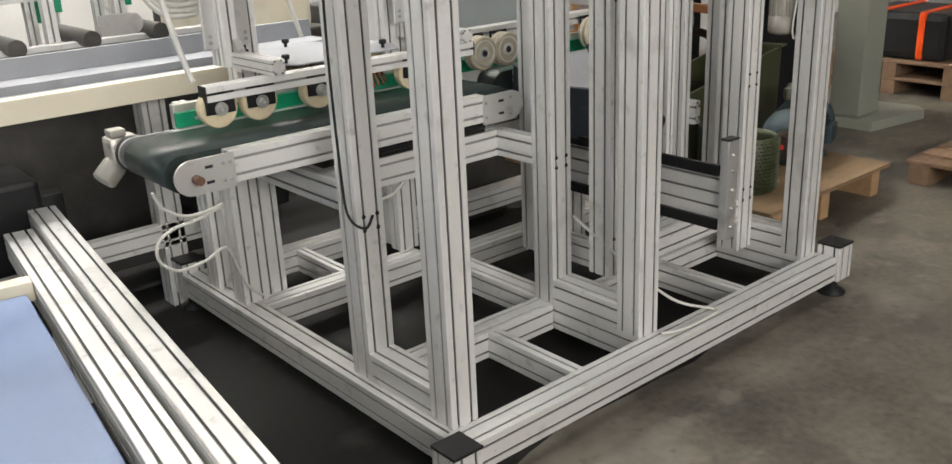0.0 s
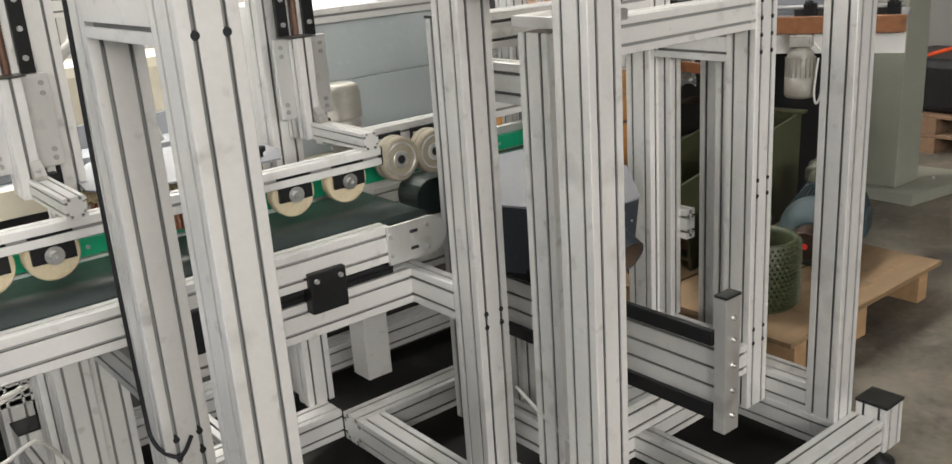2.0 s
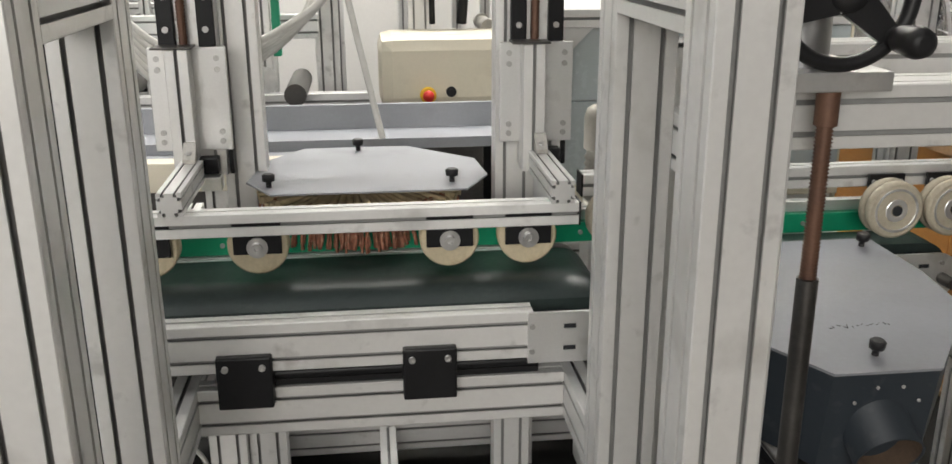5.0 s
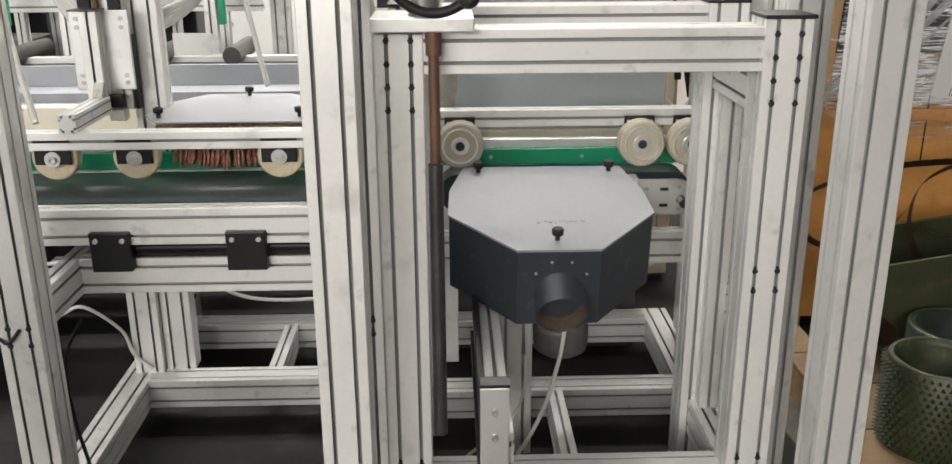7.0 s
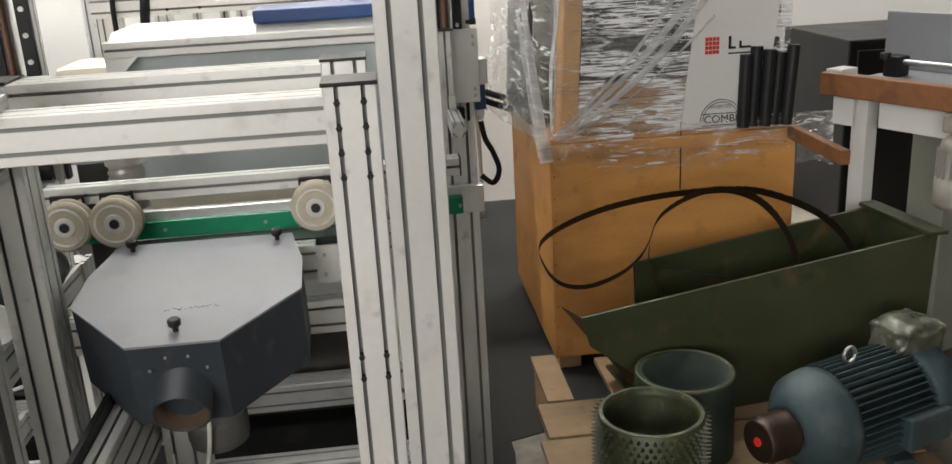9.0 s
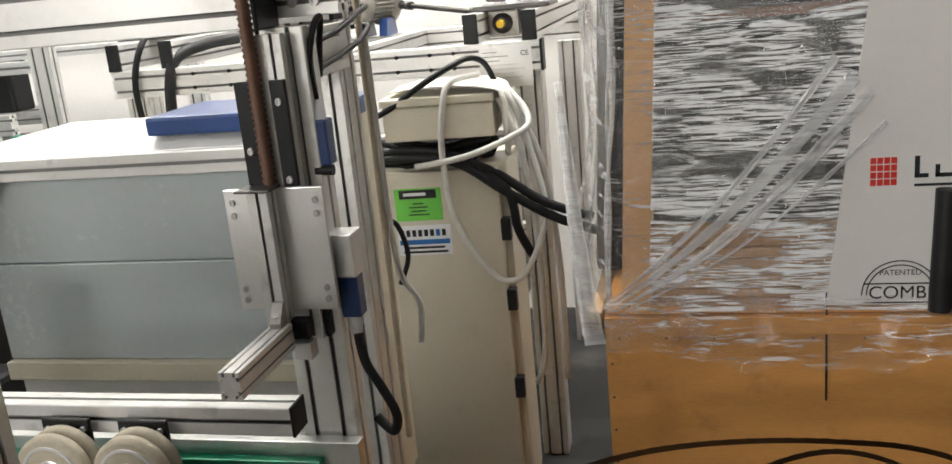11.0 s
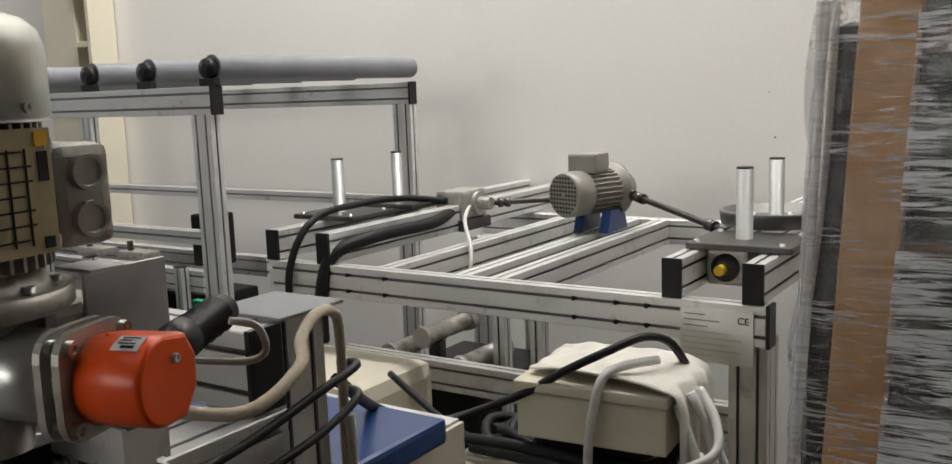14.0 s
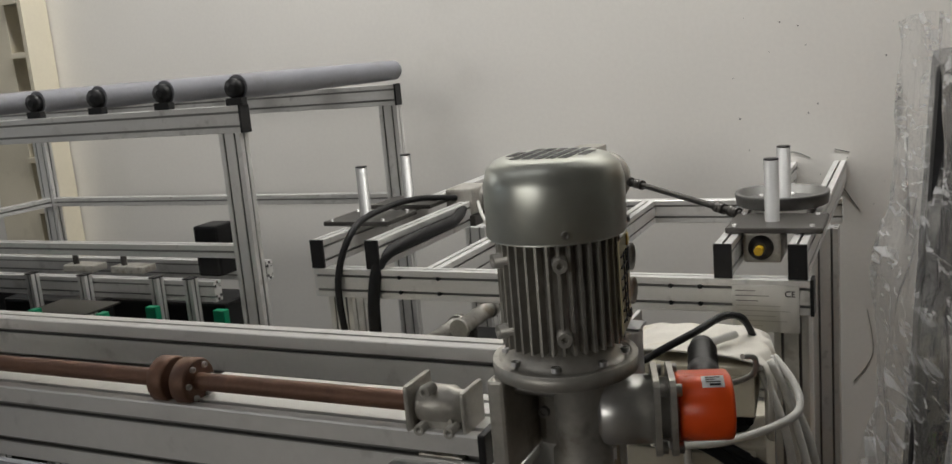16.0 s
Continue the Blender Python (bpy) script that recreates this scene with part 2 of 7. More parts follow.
def film_material(name, haze, gloss, low, high, most, tight, folds=(13, 11, 0.03), fill=0.5):
    """Clear film: see-through, a glossy skin broken up by wrinkles, whitish where it is creased and where highlights
    are painted in. folds: scale, stretch and depth of the wrinkles.
    """
    m = bpy.data.materials.new(name)
    m.use_nodes = True
    n, l = m.node_tree.nodes, m.node_tree.links
    b = n["Principled BSDF"]
    b.inputs["Base Color"].default_value = (0.93, 0.94, 0.95, 1)
    b.inputs["Roughness"].default_value = 0.25
    tc = n.new("ShaderNodeTexCoord")

    def wrinkles(scale, stretch, turn, detail, bend=0.5):
        mp = n.new("ShaderNodeMapping")
        mp.inputs["Scale"].default_value = stretch
        mp.inputs["Rotation"].default_value = turn
        tx = n.new("ShaderNodeTexNoise")
        tx.inputs["Scale"].default_value, tx.inputs["Detail"].default_value = scale, detail
        tx.inputs["Distortion"].default_value = bend
        l.new(tc.outputs["Object"], mp.inputs[0])
        l.new(mp.outputs[0], tx.inputs[0])
        return tx.outputs[0]

    def pick(op, a, c):
        k = n.new("ShaderNodeMath")
        k.operation = op
        l.new(a, k.inputs[0])
        l.new(c, k.inputs[1])
        return k.outputs[0]

    def spread(value, a, c, d=0.0, e=1.0):
        r = n.new("ShaderNodeMapRange")
        for k, v in enumerate((a, c, d, e)):
            r.inputs[k + 1].default_value = v
        l.new(value, r.inputs[0])
        return r.outputs[0]

    def ridge(noise_out, width):
        """Thin lines where the noise crosses its middle."""
        k = n.new("ShaderNodeMath")
        k.operation = "SUBTRACT"
        k.inputs[1].default_value = 0.5
        l.new(noise_out, k.inputs[0])
        q = n.new("ShaderNodeMath")
        q.operation = "ABSOLUTE"
        l.new(k.outputs[0], q.inputs[0])
        return spread(q.outputs[0], 0.0, width, 1.0, 0.0)
    fine = pick("ADD", wrinkles(folds[0], (1.3, 1.3, folds[1]), (0.0, 0.16, 0), 5), wrinkles(folds[0] * 0.7, (1.0, 1.0, folds[1] * 0.6), (0.0, -0.35, 0), 4, 1.2))
    # streaks of gathered film, highlights painted white, filled and clustered, thin creases between
    band = spread(wrinkles(6.5, (1.0, 1.0, 10 * tight), (0.0, 0.07, 0), 7, 0.35), fill, fill + 0.05)
    dash = spread(wrinkles(14, (0.9, 0.9, 8 * tight), (0.0, -0.13, 0), 6, 0.5), fill + 0.03, fill + 0.07)
    slant = spread(wrinkles(12, (0.9, 0.9, 6 * tight), (0.0, 0.42, 0), 6, 0.7), fill + 0.07, fill + 0.11)
    line = ridge(wrinkles(6, (0.7, 0.7, 9 * tight), (0.0, 0.04, 0), 3, 0.3), 0.03)
    streaks = pick("MAXIMUM", pick("MAXIMUM", band, dash), pick("MAXIMUM", slant, line))
    patch = spread(wrinkles(5.5, (1, 1, 3.0), (0, 0.2, 0), 6, 0.8), 0.40, 0.56, 0.05, 1.0)
    crease_glint = pick("MULTIPLY", streaks, patch)
    bp = n.new("ShaderNodeBump")
    bp.inputs["Strength"].default_value, bp.inputs["Distance"].default_value = 1.0, folds[2]
    l.new(fine, bp.inputs["Height"])
    gl = n.new("ShaderNodeBsdfGlossy")
    gl.inputs["Roughness"].default_value = 0.10
    l.new(bp.outputs[0], gl.inputs["Normal"])
    l.new(bp.outputs[0], b.inputs["Normal"])
    tr = n.new("ShaderNodeBsdfTransparent")
    skin = n.new("ShaderNodeMixShader")
    skin.inputs[0].default_value = gloss
    l.new(tr.outputs[0], skin.inputs[1])
    l.new(gl.outputs[0], skin.inputs[2])
    mx = n.new("ShaderNodeMixShader")
    l.new(spread(crease_glint, low, high, haze, most), mx.inputs[0])
    l.new(skin.outputs[0], mx.inputs[1])
    l.new(b.outputs[0], mx.inputs[2])
    l.new(mx.outputs[0], n["Material Output"].inputs[0])
    return m


FILM = film_material("stretch_film", 0.03, 0.32, 0.05, 0.55, 1.0, 2.1, (22, 10, 0.005), 0.525)
FILMEDGE = film_material("taut_stretch_film", 0.02, 0.08, 0.15, 1.0, 0.6, 1.4, (16, 8, 0.004), 0.60)
FILMSIDE = film_material("gathered_stretch_film", 0.09, 0.34, 0.15, 0.9, 0.7, 0.5, (5, 0.9, 0.03), 0.585)
FILMROPE = film_material("twisted_film", 0.72, 0.40, 0.05, 0.6, 0.95, 1.0, (18, 3, 0.006), 0.50)
FILMROPE.node_tree.nodes["Principled BSDF"].inputs["Alpha"].default_value = 0.42

# ---- builders ----
ORIGIN = {}
REAR = ((1.0616, 1.064, 1.06), (3.367, 4.132, 1.405), (3.335, 4.294, 1.389))
UPRIGHT = ((0.846, 0.846, 0.846), (3.307, 2.68, 1.890), (3.295, 2.708, 1.909))
BAY = [None]


def bay(p):
    """Units drawn on a grid of their own are set to the hall's here: scale, from, to."""
    if not BAY[0]:
        return Vector(p)
    k, a, b = BAY[0]
    q = Vector([b[i] + (p[i] - a[i]) * k[i] for i in range(3)])
    q.z = max(0.0, q.z) if p[2] > 0.005 else p[2]
    return q


def thing(name, at, label, category, group="", kind=""):
    """An Empty at the thing's base, for its parts."""
    o = new(name)
    o.location = bay(at)
    ORIGIN[o] = bay(at)
    return tagged(o, label, category, group, kind)


def mesh_of(name, bm, mat):
    me = bpy.data.meshes.new(name)
    bm.to_mesh(me)
    bm.free()
    for m in mat if isinstance(mat, (list, tuple)) else [mat]:
        me.materials.append(m)
    return me


def part(name, bm, mat, parent, label=""):
    """One mesh object, given in world places, under a thing or a part."""
    o0 = ORIGIN[parent]
    for v in bm.verts:
        v.co = bay(v.co)
    bmesh.ops.translate(bm, verts=bm.verts, vec=-o0)
    o = new(name, mesh_of(name, bm, mat))
    o.parent = parent
    ORIGIN[o] = o0
    return tagged(o, label)


def single(name, bm, mat, label, category="", group="", kind=""):
    """A thing of one mesh, its origin at the middle of its base."""
    for v in bm.verts:
        v.co = bay(v.co)
    lo = [min(v.co[i] for v in bm.verts) for i in range(3)]
    hi = [max(v.co[i] for v in bm.verts) for i in range(3)]
    at = Vector(((lo[0] + hi[0]) / 2, (lo[1] + hi[1]) / 2, lo[2]))
    bmesh.ops.translate(bm, verts=bm.verts, vec=-at)
    o = new(name, mesh_of(name, bm, mat))
    o.location = at
    ORIGIN[o] = at
    return tagged(o, label, category, group, kind)


def add(bm, verts, faces, mi=0, smooth=False):
    vs = [bm.verts.new(v) for v in verts]
    out = []
    for f in faces:
        try:
            fc = bm.faces.new([vs[i] for i in f])
            fc.material_index, fc.smooth = mi, smooth
            out.append(fc)
        except ValueError:
            pass
    return vs


def block(bm, a, b, bev=0.0, mi=0):
    """A box between two corners, its edges chamfered by bev."""
    if bev <= 0:
        v = [(x, y, z) for x in (a[0], b[0]) for y in (a[1], b[1]) for z in (a[2], b[2])]
        return add(bm, v, [(0, 1, 3, 2), (4, 6, 7, 5), (0, 4, 5, 1), (2, 3, 7, 6), (0, 2, 6, 4), (1, 5, 7, 3)], mi)
    t = bmesh.new()
    block(t, a, b)
    bmesh.ops.bevel(t, geom=t.edges[:], offset=bev, segments=2, affect="EDGES", profile=0.6)
    vs = add(bm, [v.co.copy() for v in t.verts], [[v.index for v in f.verts] for f in (t.verts.index_update(), t.faces)[1]], mi)
    t.free()
    return vs


def frame_of(p, q):
    d = (Vector(q) - Vector(p)).normalized()
    s = Vector((0, 0, 1)) if abs(d.z) < 0.9 else Vector((1, 0, 0))
    u = d.cross(s).normalized()
    return d, u, u.cross(d)


def tube(bm, p, q, r, r2=None, seg=20, cap=True, mi=0):
    """A round bar from p to q, r2 its radius at q."""
    p, q = Vector(p), Vector(q)
    r2 = r if r2 is None else r2
    d, u, w = frame_of(p, q)
    ring = [(math.cos(2 * math.pi * i / seg), math.sin(2 * math.pi * i / seg)) for i in range(seg)]
    v = [p + (u * c + w * s) * r for c, s in ring] + [q + (u * c + w * s) * r2 for c, s in ring]
    add(bm, v, [(i, (i + 1) % seg, seg + (i + 1) % seg, seg + i) for i in range(seg)], mi, True)
    if cap:
        add(bm, v[:seg], [list(range(seg))[::-1]], mi)
        add(bm, v[seg:], [list(range(seg))], mi)


def lathe(bm, p, q, rows, seg=24, mi=0):
    """A turned shape about the axis p-q: rows of (distance along, radius)."""
    p = Vector(p)
    d, u, w = frame_of(p, q)
    rings = []
    for a, r in rows:
        rings.append([bm.verts.new(p + d * a + (u * math.cos(2 * math.pi * i / seg) + w * math.sin(2 * math.pi * i / seg)) * r) for i in range(seg)])
    for k in range(len(rings) - 1):
        sharp = abs(rows[k][0] - rows[k + 1][0]) < 1e-6
        for i in range(seg):
            f = bm.faces.new((rings[k][i], rings[k][(i + 1) % seg], rings[k + 1][(i + 1) % seg], rings[k + 1][i]))
            f.smooth, f.material_index = not sharp, mi
    for ring, r in ((rings[0], rows[0][1]), (rings[-1], rows[-1][1])):
        if r > 1e-4:
            f = bm.faces.new(ring)
            f.material_index = mi


def prism(bm, outline, z0, z1, mi=0, axis="z", mi_side=None):
    """A flat outline drawn out along an axis; outline gives the other two in order."""
    def at(a, b, c):
        return {"z": (a, b, c), "y": (a, c, b), "x": (c, a, b)}[axis]
    n = len(outline)
    v = [at(a, b, z0) for a, b in outline] + [at(a, b, z1) for a, b in outline]
    vs = add(bm, v, [list(range(n))[::-1], list(range(n, 2 * n))], mi)
    for i in range(n):
        f = bm.faces.new((vs[i], vs[(i + 1) % n], vs[n + (i + 1) % n], vs[n + i]))
        f.material_index = mi if mi_side is None else mi_side


def slotted(w, h, mod):
    """The outline of a slotted aluminium profile, w by h, centred."""
    pts = []
    op, dp, rad = 0.085 * mod, 0.33 * mod, 0.035 * mod
    nw, nh = max(1, round(w / mod)), max(1, round(h / mod))

    def side(length, n, f):
        for i in range(n):
            c = -length / 2 + length * (i + 0.5) / n
            pts.extend(f(*a) for a in ((c - op, 0), (c - op, 0.08 * mod), (c - op * 1.7, 0.12 * mod), (c - op * 1.7, dp), (c + op * 1.7, dp), (c + op * 1.7, 0.12 * mod), (c + op, 0.08 * mod), (c + op, 0)))
    pts.append((-w / 2 + rad, -h / 2))
    side(w, nw, lambda s, d: (s, -h / 2 + d))
    pts.extend([(w / 2 - rad, -h / 2), (w / 2, -h / 2 + rad)])
    side(h, nh, lambda s, d: (w / 2 - d, s))
    pts.extend([(w / 2, h / 2 - rad), (w / 2 - rad, h / 2)])
    side(w, nw, lambda s, d: (-s, h / 2 - d))
    pts.extend([(-w / 2 + rad, h / 2), (-w / 2, h / 2 - rad)])
    side(h, nh, lambda s, d: (-w / 2 + d, -s))
    pts.append((-w / 2, -h / 2 + rad))
    return pts


def beam(parent, name, a, b, mod=0.045, label="", mat=None, along=None):
    """A slotted profile that fills the box a-b, drawn out along its longest side."""
    a, b = Vector(a), Vector(b)
    size = b - a
    k = max(range(3), key=lambda i: abs(size[i])) if along is None else "xyz".index(along)
    i, j = [x for x in range(3) if x != k]
    mid = (a + b) / 2
    bm = bmesh.new()
    out = slotted(abs(size[i]), abs(size[j]), mod)
    n = len(out)
    vs = []
    for e in (a[k], b[k]):
        for p in out:
            v = [0, 0, 0]
            v[i], v[j], v[k] = mid[i] + p[0], mid[j] + p[1], e
            vs.append(bm.verts.new(v))
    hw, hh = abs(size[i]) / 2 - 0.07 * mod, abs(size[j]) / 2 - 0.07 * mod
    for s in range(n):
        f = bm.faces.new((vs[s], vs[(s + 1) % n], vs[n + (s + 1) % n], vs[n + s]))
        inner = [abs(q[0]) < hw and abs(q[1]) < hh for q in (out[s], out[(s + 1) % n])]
        # faces inside a slot take the grey painted for its shade
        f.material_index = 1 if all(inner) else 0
    bm.faces.new(vs[:n][::-1])
    bm.faces.new(vs[n:])
    bmesh.ops.recalc_face_normals(bm, faces=bm.faces[:])
    return part(name, bm, [mat or ALU, SLOTSHADE], parent, label)


def pipe(bm, pts, r, seg=8, mi=0, steps=6):
    """A bent cable or pipe through the points, smoothed."""
    P = [Vector(p) for p in pts]
    line = []
    for i in range(len(P) - 1):
        p0, p1, p2, p3 = P[max(i - 1, 0)], P[i], P[i + 1], P[min(i + 2, len(P) - 1)]
        for s in range(steps):
            t = s / steps
            line.append(0.5 * ((2 * p1) + (p2 - p0) * t + (2 * p0 - 5 * p1 + 4 * p2 - p3) * t * t + (3 * p1 - p0 - 3 * p2 + p3) * t ** 3))
    line.append(P[-1])
    rings = []
    u = None
    for i, p in enumerate(line):
        d = (line[min(i + 1, len(line) - 1)] - line[max(i - 1, 0)]).normalized()
        if u is None:
            u = d.cross(Vector((0.3, 0.2, 0.9))).normalized()
        u = (u - d * u.dot(d)).normalized()
        w = d.cross(u)
        rings.append([bm.verts.new(p + (u * math.cos(2 * math.pi * k / seg) + w * math.sin(2 * math.pi * k / seg)) * r) for k in range(seg)])
    for a, b in zip(rings, rings[1:]):
        for k in range(seg):
            f = bm.faces.new((a[k], a[(k + 1) % seg], b[(k + 1) % seg], b[k]))
            f.smooth, f.material_index = True, mi
    bm.faces.new(rings[0][::-1])
    bm.faces.new(rings[-1])


def cable(name, pts, r, mat, label, steps=6):
    bm = bmesh.new()
    pipe(bm, pts, r, 8, 0, steps)
    return single(name, bm, mat, label, "cable")


def mk(fn, *args, **kw):
    bm = bmesh.new()
    fn(bm, *args, **kw)
    return bm


def box_part(parent, name, a, b, mat, bev=0.003, label=""):
    return part(name, mk(block, a, b, bev), mat, parent, label)


def tube_part(parent, name, p, q, r, mat, label="", seg=20, r2=None):
    return part(name, mk(tube, p, q, r, r2, seg), mat, parent, label)


def screw(parent, at, axis, r=0.006, mat=None):
    """A socket-head screw, its head towards axis."""
    p = Vector(at)
    d = Vector(axis).normalized()
    bm = bmesh.new()
    lathe(bm, p, p + d, [(0, r), (r * 0.9, r), (r * 0.9, r * 0.55), (r * 0.45, r * 0.5)], 10)
    return part("screw", bm, mat or STEEL, parent)

# ---- hall ----
floor = single("floor", mk(block, (-6, -6, -0.12), (11, 5.75, 0)), FLOOR, "worn dark concrete workshop floor with pale patches", "floor", kind="structure")
# thin dark sheet laid where the machines shade the floor, outline wavering
shade_outline = [Vector(p) for p in ((0.1, 0.2), (0.85, 0.5), (1.30, 1.68), (3.1, 1.72), (3.2, 1.82), (3.33, 2.1), (3.33, 3.0), (4.3, 3.2), (4.3, 5.74), (-2.5, 5.74), (-2.3, 2.5), (-1.2, 0.6))]
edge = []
for k, p in enumerate(shade_outline):
    q = shade_outline[(k + 1) % len(shade_outline)]
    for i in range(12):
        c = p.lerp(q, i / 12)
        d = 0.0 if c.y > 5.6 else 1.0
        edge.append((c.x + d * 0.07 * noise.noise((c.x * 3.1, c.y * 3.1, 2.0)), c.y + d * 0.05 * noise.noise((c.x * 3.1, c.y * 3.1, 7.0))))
single("oil_stained_floor", mk(prism, edge, 0.0, 0.003), SHADEFLOOR, "dark floor patch painted for the shade under the machines", "floor", kind="structure")
north = single("wall_north", mk(block, (-6, 5.75, 0), (11, 5.95, 6)), WALL, "white plastered hall wall with cracks and small holes", "wall", kind="structure")


def wall_with_opening(name, a, b, o0, o1, label):
    """A wall slab along x or y, with one opening through it, from four butted pieces."""
    bm = bmesh.new()
    k = 0 if b[0] - a[0] > b[1] - a[1] else 1
    def piece(u0, u1, z0, z1):
        p, q = list(a), list(b)
        p[k], q[k], p[2], q[2] = u0, u1, z0, z1
        block(bm, p, q)
    piece(a[k], o0[0], a[2], b[2])
    piece(o1[0], b[k], a[2], b[2])
    piece(o0[0], o1[0], a[2], o0[1])
    piece(o0[0], o1[0], o1[1], b[2])
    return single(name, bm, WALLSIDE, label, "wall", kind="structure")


# walls and ceiling out of view, added to enclose and shape the light
wall_with_opening("wall_south", (-6, -6.2, 0), (11, -6, 6), (-3.4, 2.0), (2.6, 4.4), "assumed dark hall wall out of view with a wide lamp opening")
bm = bmesh.new()
for y0, y1, z0, z1 in ((-6.2, -1.9, 0, 6), (-1.9, 2.9, 0, 1.4), (-1.9, 2.9, 3.8, 6), (2.9, 3.2, 0, 6), (3.2, 5.5, 0, 3.4), (3.2, 5.5, 5.4, 6), (5.5, 5.95, 0, 6)):
    block(bm, (-6.2, y0, z0), (-6, y1, z1))
single("wall_west", bm, WALLSIDE, "assumed dark hall wall out of view with two lamp openings", "wall", kind="structure")
single("wall_east", mk(block, (11, -6.2, 0), (11.2, 5.95, 6)), WALLSIDE, "assumed dark hall wall out of view at the east end", "wall", kind="structure")
bm = bmesh.new()
block(bm, (-6.2, -6.2, 6), (11.2, -0.1, 6.2))
block(bm, (-6.2, 2.5, 6), (11.2, 3.9, 6.2))
block(bm, (-6.2, 5.25, 6), (11.2, 5.95, 6.2))
block(bm, (-6.2, 3.9, 6), (1.4, 5.25, 6.2))
block(bm, (5.4, 3.9, 6), (11.2, 5.25, 6.2))
block(bm, (-6.2, -0.1, 6), (-2.8, 2.5, 6.2))
block(bm, (3.4, -0.1, 6), (11.2, 2.5, 6.2))
single("ceiling", bm, ROOF, "assumed grey hall ceiling out of view with two lamp openings", "ceiling", kind="structure")

# ---- the brushing machine: base and portals ----
XL, XM, XR = 1.350, 2.097, 3.018
YF, YB = 1.725, 2.095
frame_m = thing("brushing_machine", (2.2, 2.4, 0), "brushing machine built of slotted aluminium profiles on levelling feet", "machine")
for a, b in (((1.315, 1.635, 0.07), (3.11, 1.725, 0.16)), ((1.315, 1.725, 0.07), (1.405, 3.30, 0.16)), ((3.018, 1.725, 0.07), (3.108, 3.30, 0.16)), ((1.405, 3.21, 0.07), (3.018, 3.30, 0.16)),
             ((1.405, 2.80, 0.07), (2.10, 2.89, 0.16)), ((2.10, 2.70, 0.07), (3.018, 2.79, 0.16)), ((1.405, 2.095, 0.07), (2.095, 2.185, 0.16)), ((1.80, 1.725, 0.07), (1.845, 2.095, 0.16)), ((2.10, 1.725, 0.07), (2.19, 2.70, 0.16)), ((1.756, 2.89, 0.07), (1.801, 3.21, 0.16)), ((2.62, 1.725, 0.07), (2.665, 2.70, 0.16)), ((2.19, 2.095, 0.07), (3.018, 2.14, 0.16))):
    beam(frame_m, "base_beam", a, b)
PT = 1.78
for x in (XL, XM, XR):
    beam(frame_m, "post", (x, YF, 0.16), (x + 0.09, YF + 0.09, PT))
    beam(frame_m, "post", (x, YB, 0.16), (x + 0.09, YB + 0.09, PT))
    beam(frame_m, "portal_sill", (x, YF + 0.09, 0.16), (x + 0.09, YB, 0.25))
    beam(frame_m, "portal_head", (x, YF + 0.09, 1.39), (x + 0.09, YB, 1.48))
for x, y in ((3.158, 1.672), (1.272, 1.61), (1.36, 3.348)):
    beam(frame_m, "foot_block", (x - 0.045, y - 0.045, 0.065), (x + 0.045, y + 0.045, 0.196), along="z")
    box_part(frame_m, "foot_cap", (x - 0.047, y - 0.047, 0.1965), (x + 0.047, y + 0.047, 0.205), BLACK, 0.001)
    bm = bmesh.new()
    lathe(bm, (x, y, 0), (x, y, 1), [(0, 0.052), (0.010, 0.052), (0.024, 0.022), (0.065, 0.014)])
    part("levelling_foot", bm, BLACK, frame_m)

part("slot_nut", mk(tube, (3.0405, 1.7235, 1.497), (3.0405, 1.735, 1.497), 0.0065, None, 10), INK, frame_m)
part("slot_nut", mk(tube, (3.0855, 1.7235, 1.497), (3.0855, 1.735, 1.497), 0.0065, None, 10), INK, frame_m)
for x, y, z in ((1.3725, YF, 1.406), (1.4175, YF, 1.406), (1.3725, YB, 0.66), (1.4175, YB, 0.66), (1.3725, YB, 0.62), (1.4175, YB, 0.62), (2.1195, YB, 0.668), (2.1645, YB, 0.668), (2.1195, YB, 0.635), (2.1645, YB, 0.635)):
    part("slot_nut", mk(tube, (x, y - 0.0015, z), (x, y + 0.01, z), 0.0065, None, 10), INK, frame_m)
# ---- lifting frame with the spindle ----
lift = thing("lifting_frame", (2.6, 1.99, 0.16), "aluminium profile lifting frame with two slotted columns", "lifting frame")
beam(lift, "column", (2.202, 1.94, 0.27), (2.292, 2.03, 1.302))
beam(lift, "column", (2.923, 1.94, 0.16), (3.013, 2.03, 1.324))
beam(lift, "column", (2.208, 2.27, 0.27), (2.298, 2.36, 1.32))
beam(lift, "column", (2.905, 2.27, 0.16), (2.995, 2.36, 1.324))
for x in (2.225, 2.925):
    beam(lift, "side_beam", (x, 2.03, 1.14), (x + 0.045, 2.27, 1.23))
    beam(lift, "side_beam", (x, 2.03, 0.27), (x + 0.045, 2.27, 0.36))
beam(lift, "inner_post", (2.94, 2.03, 0.36), (2.985, 2.075, 1.14))
beam(lift, "inner_post", (2.94, 2.225, 0.36), (2.985, 2.27, 1.14))
for x, y, z1, n in ((2.202, 1.94, 1.291, 4), (2.923, 1.94, 1.297, 4), (2.202, 1.94, 0.40, 2), (2.923, 1.94, 0.40, 2), (2.923, 1.94, 0.83, 2)):
    for dx in (0.0225, 0.0675):
        for i in range(n):
            part("slot_nut", mk(tube, (x + dx, y - 0.0015, z1 - 0.043 * i), (x + dx, y + 0.01, z1 - 0.043 * i), 0.0062, None, 6), INK, lift)
box_part(lift, "column_cap", (2.206, 2.268, 1.322), (2.30, 2.362, 1.328), BLACK, 0.001)
box_part(lift, "column_cap", (2.903, 2.268, 1.325), (2.997, 2.362, 1.331), BLACK, 0.001)
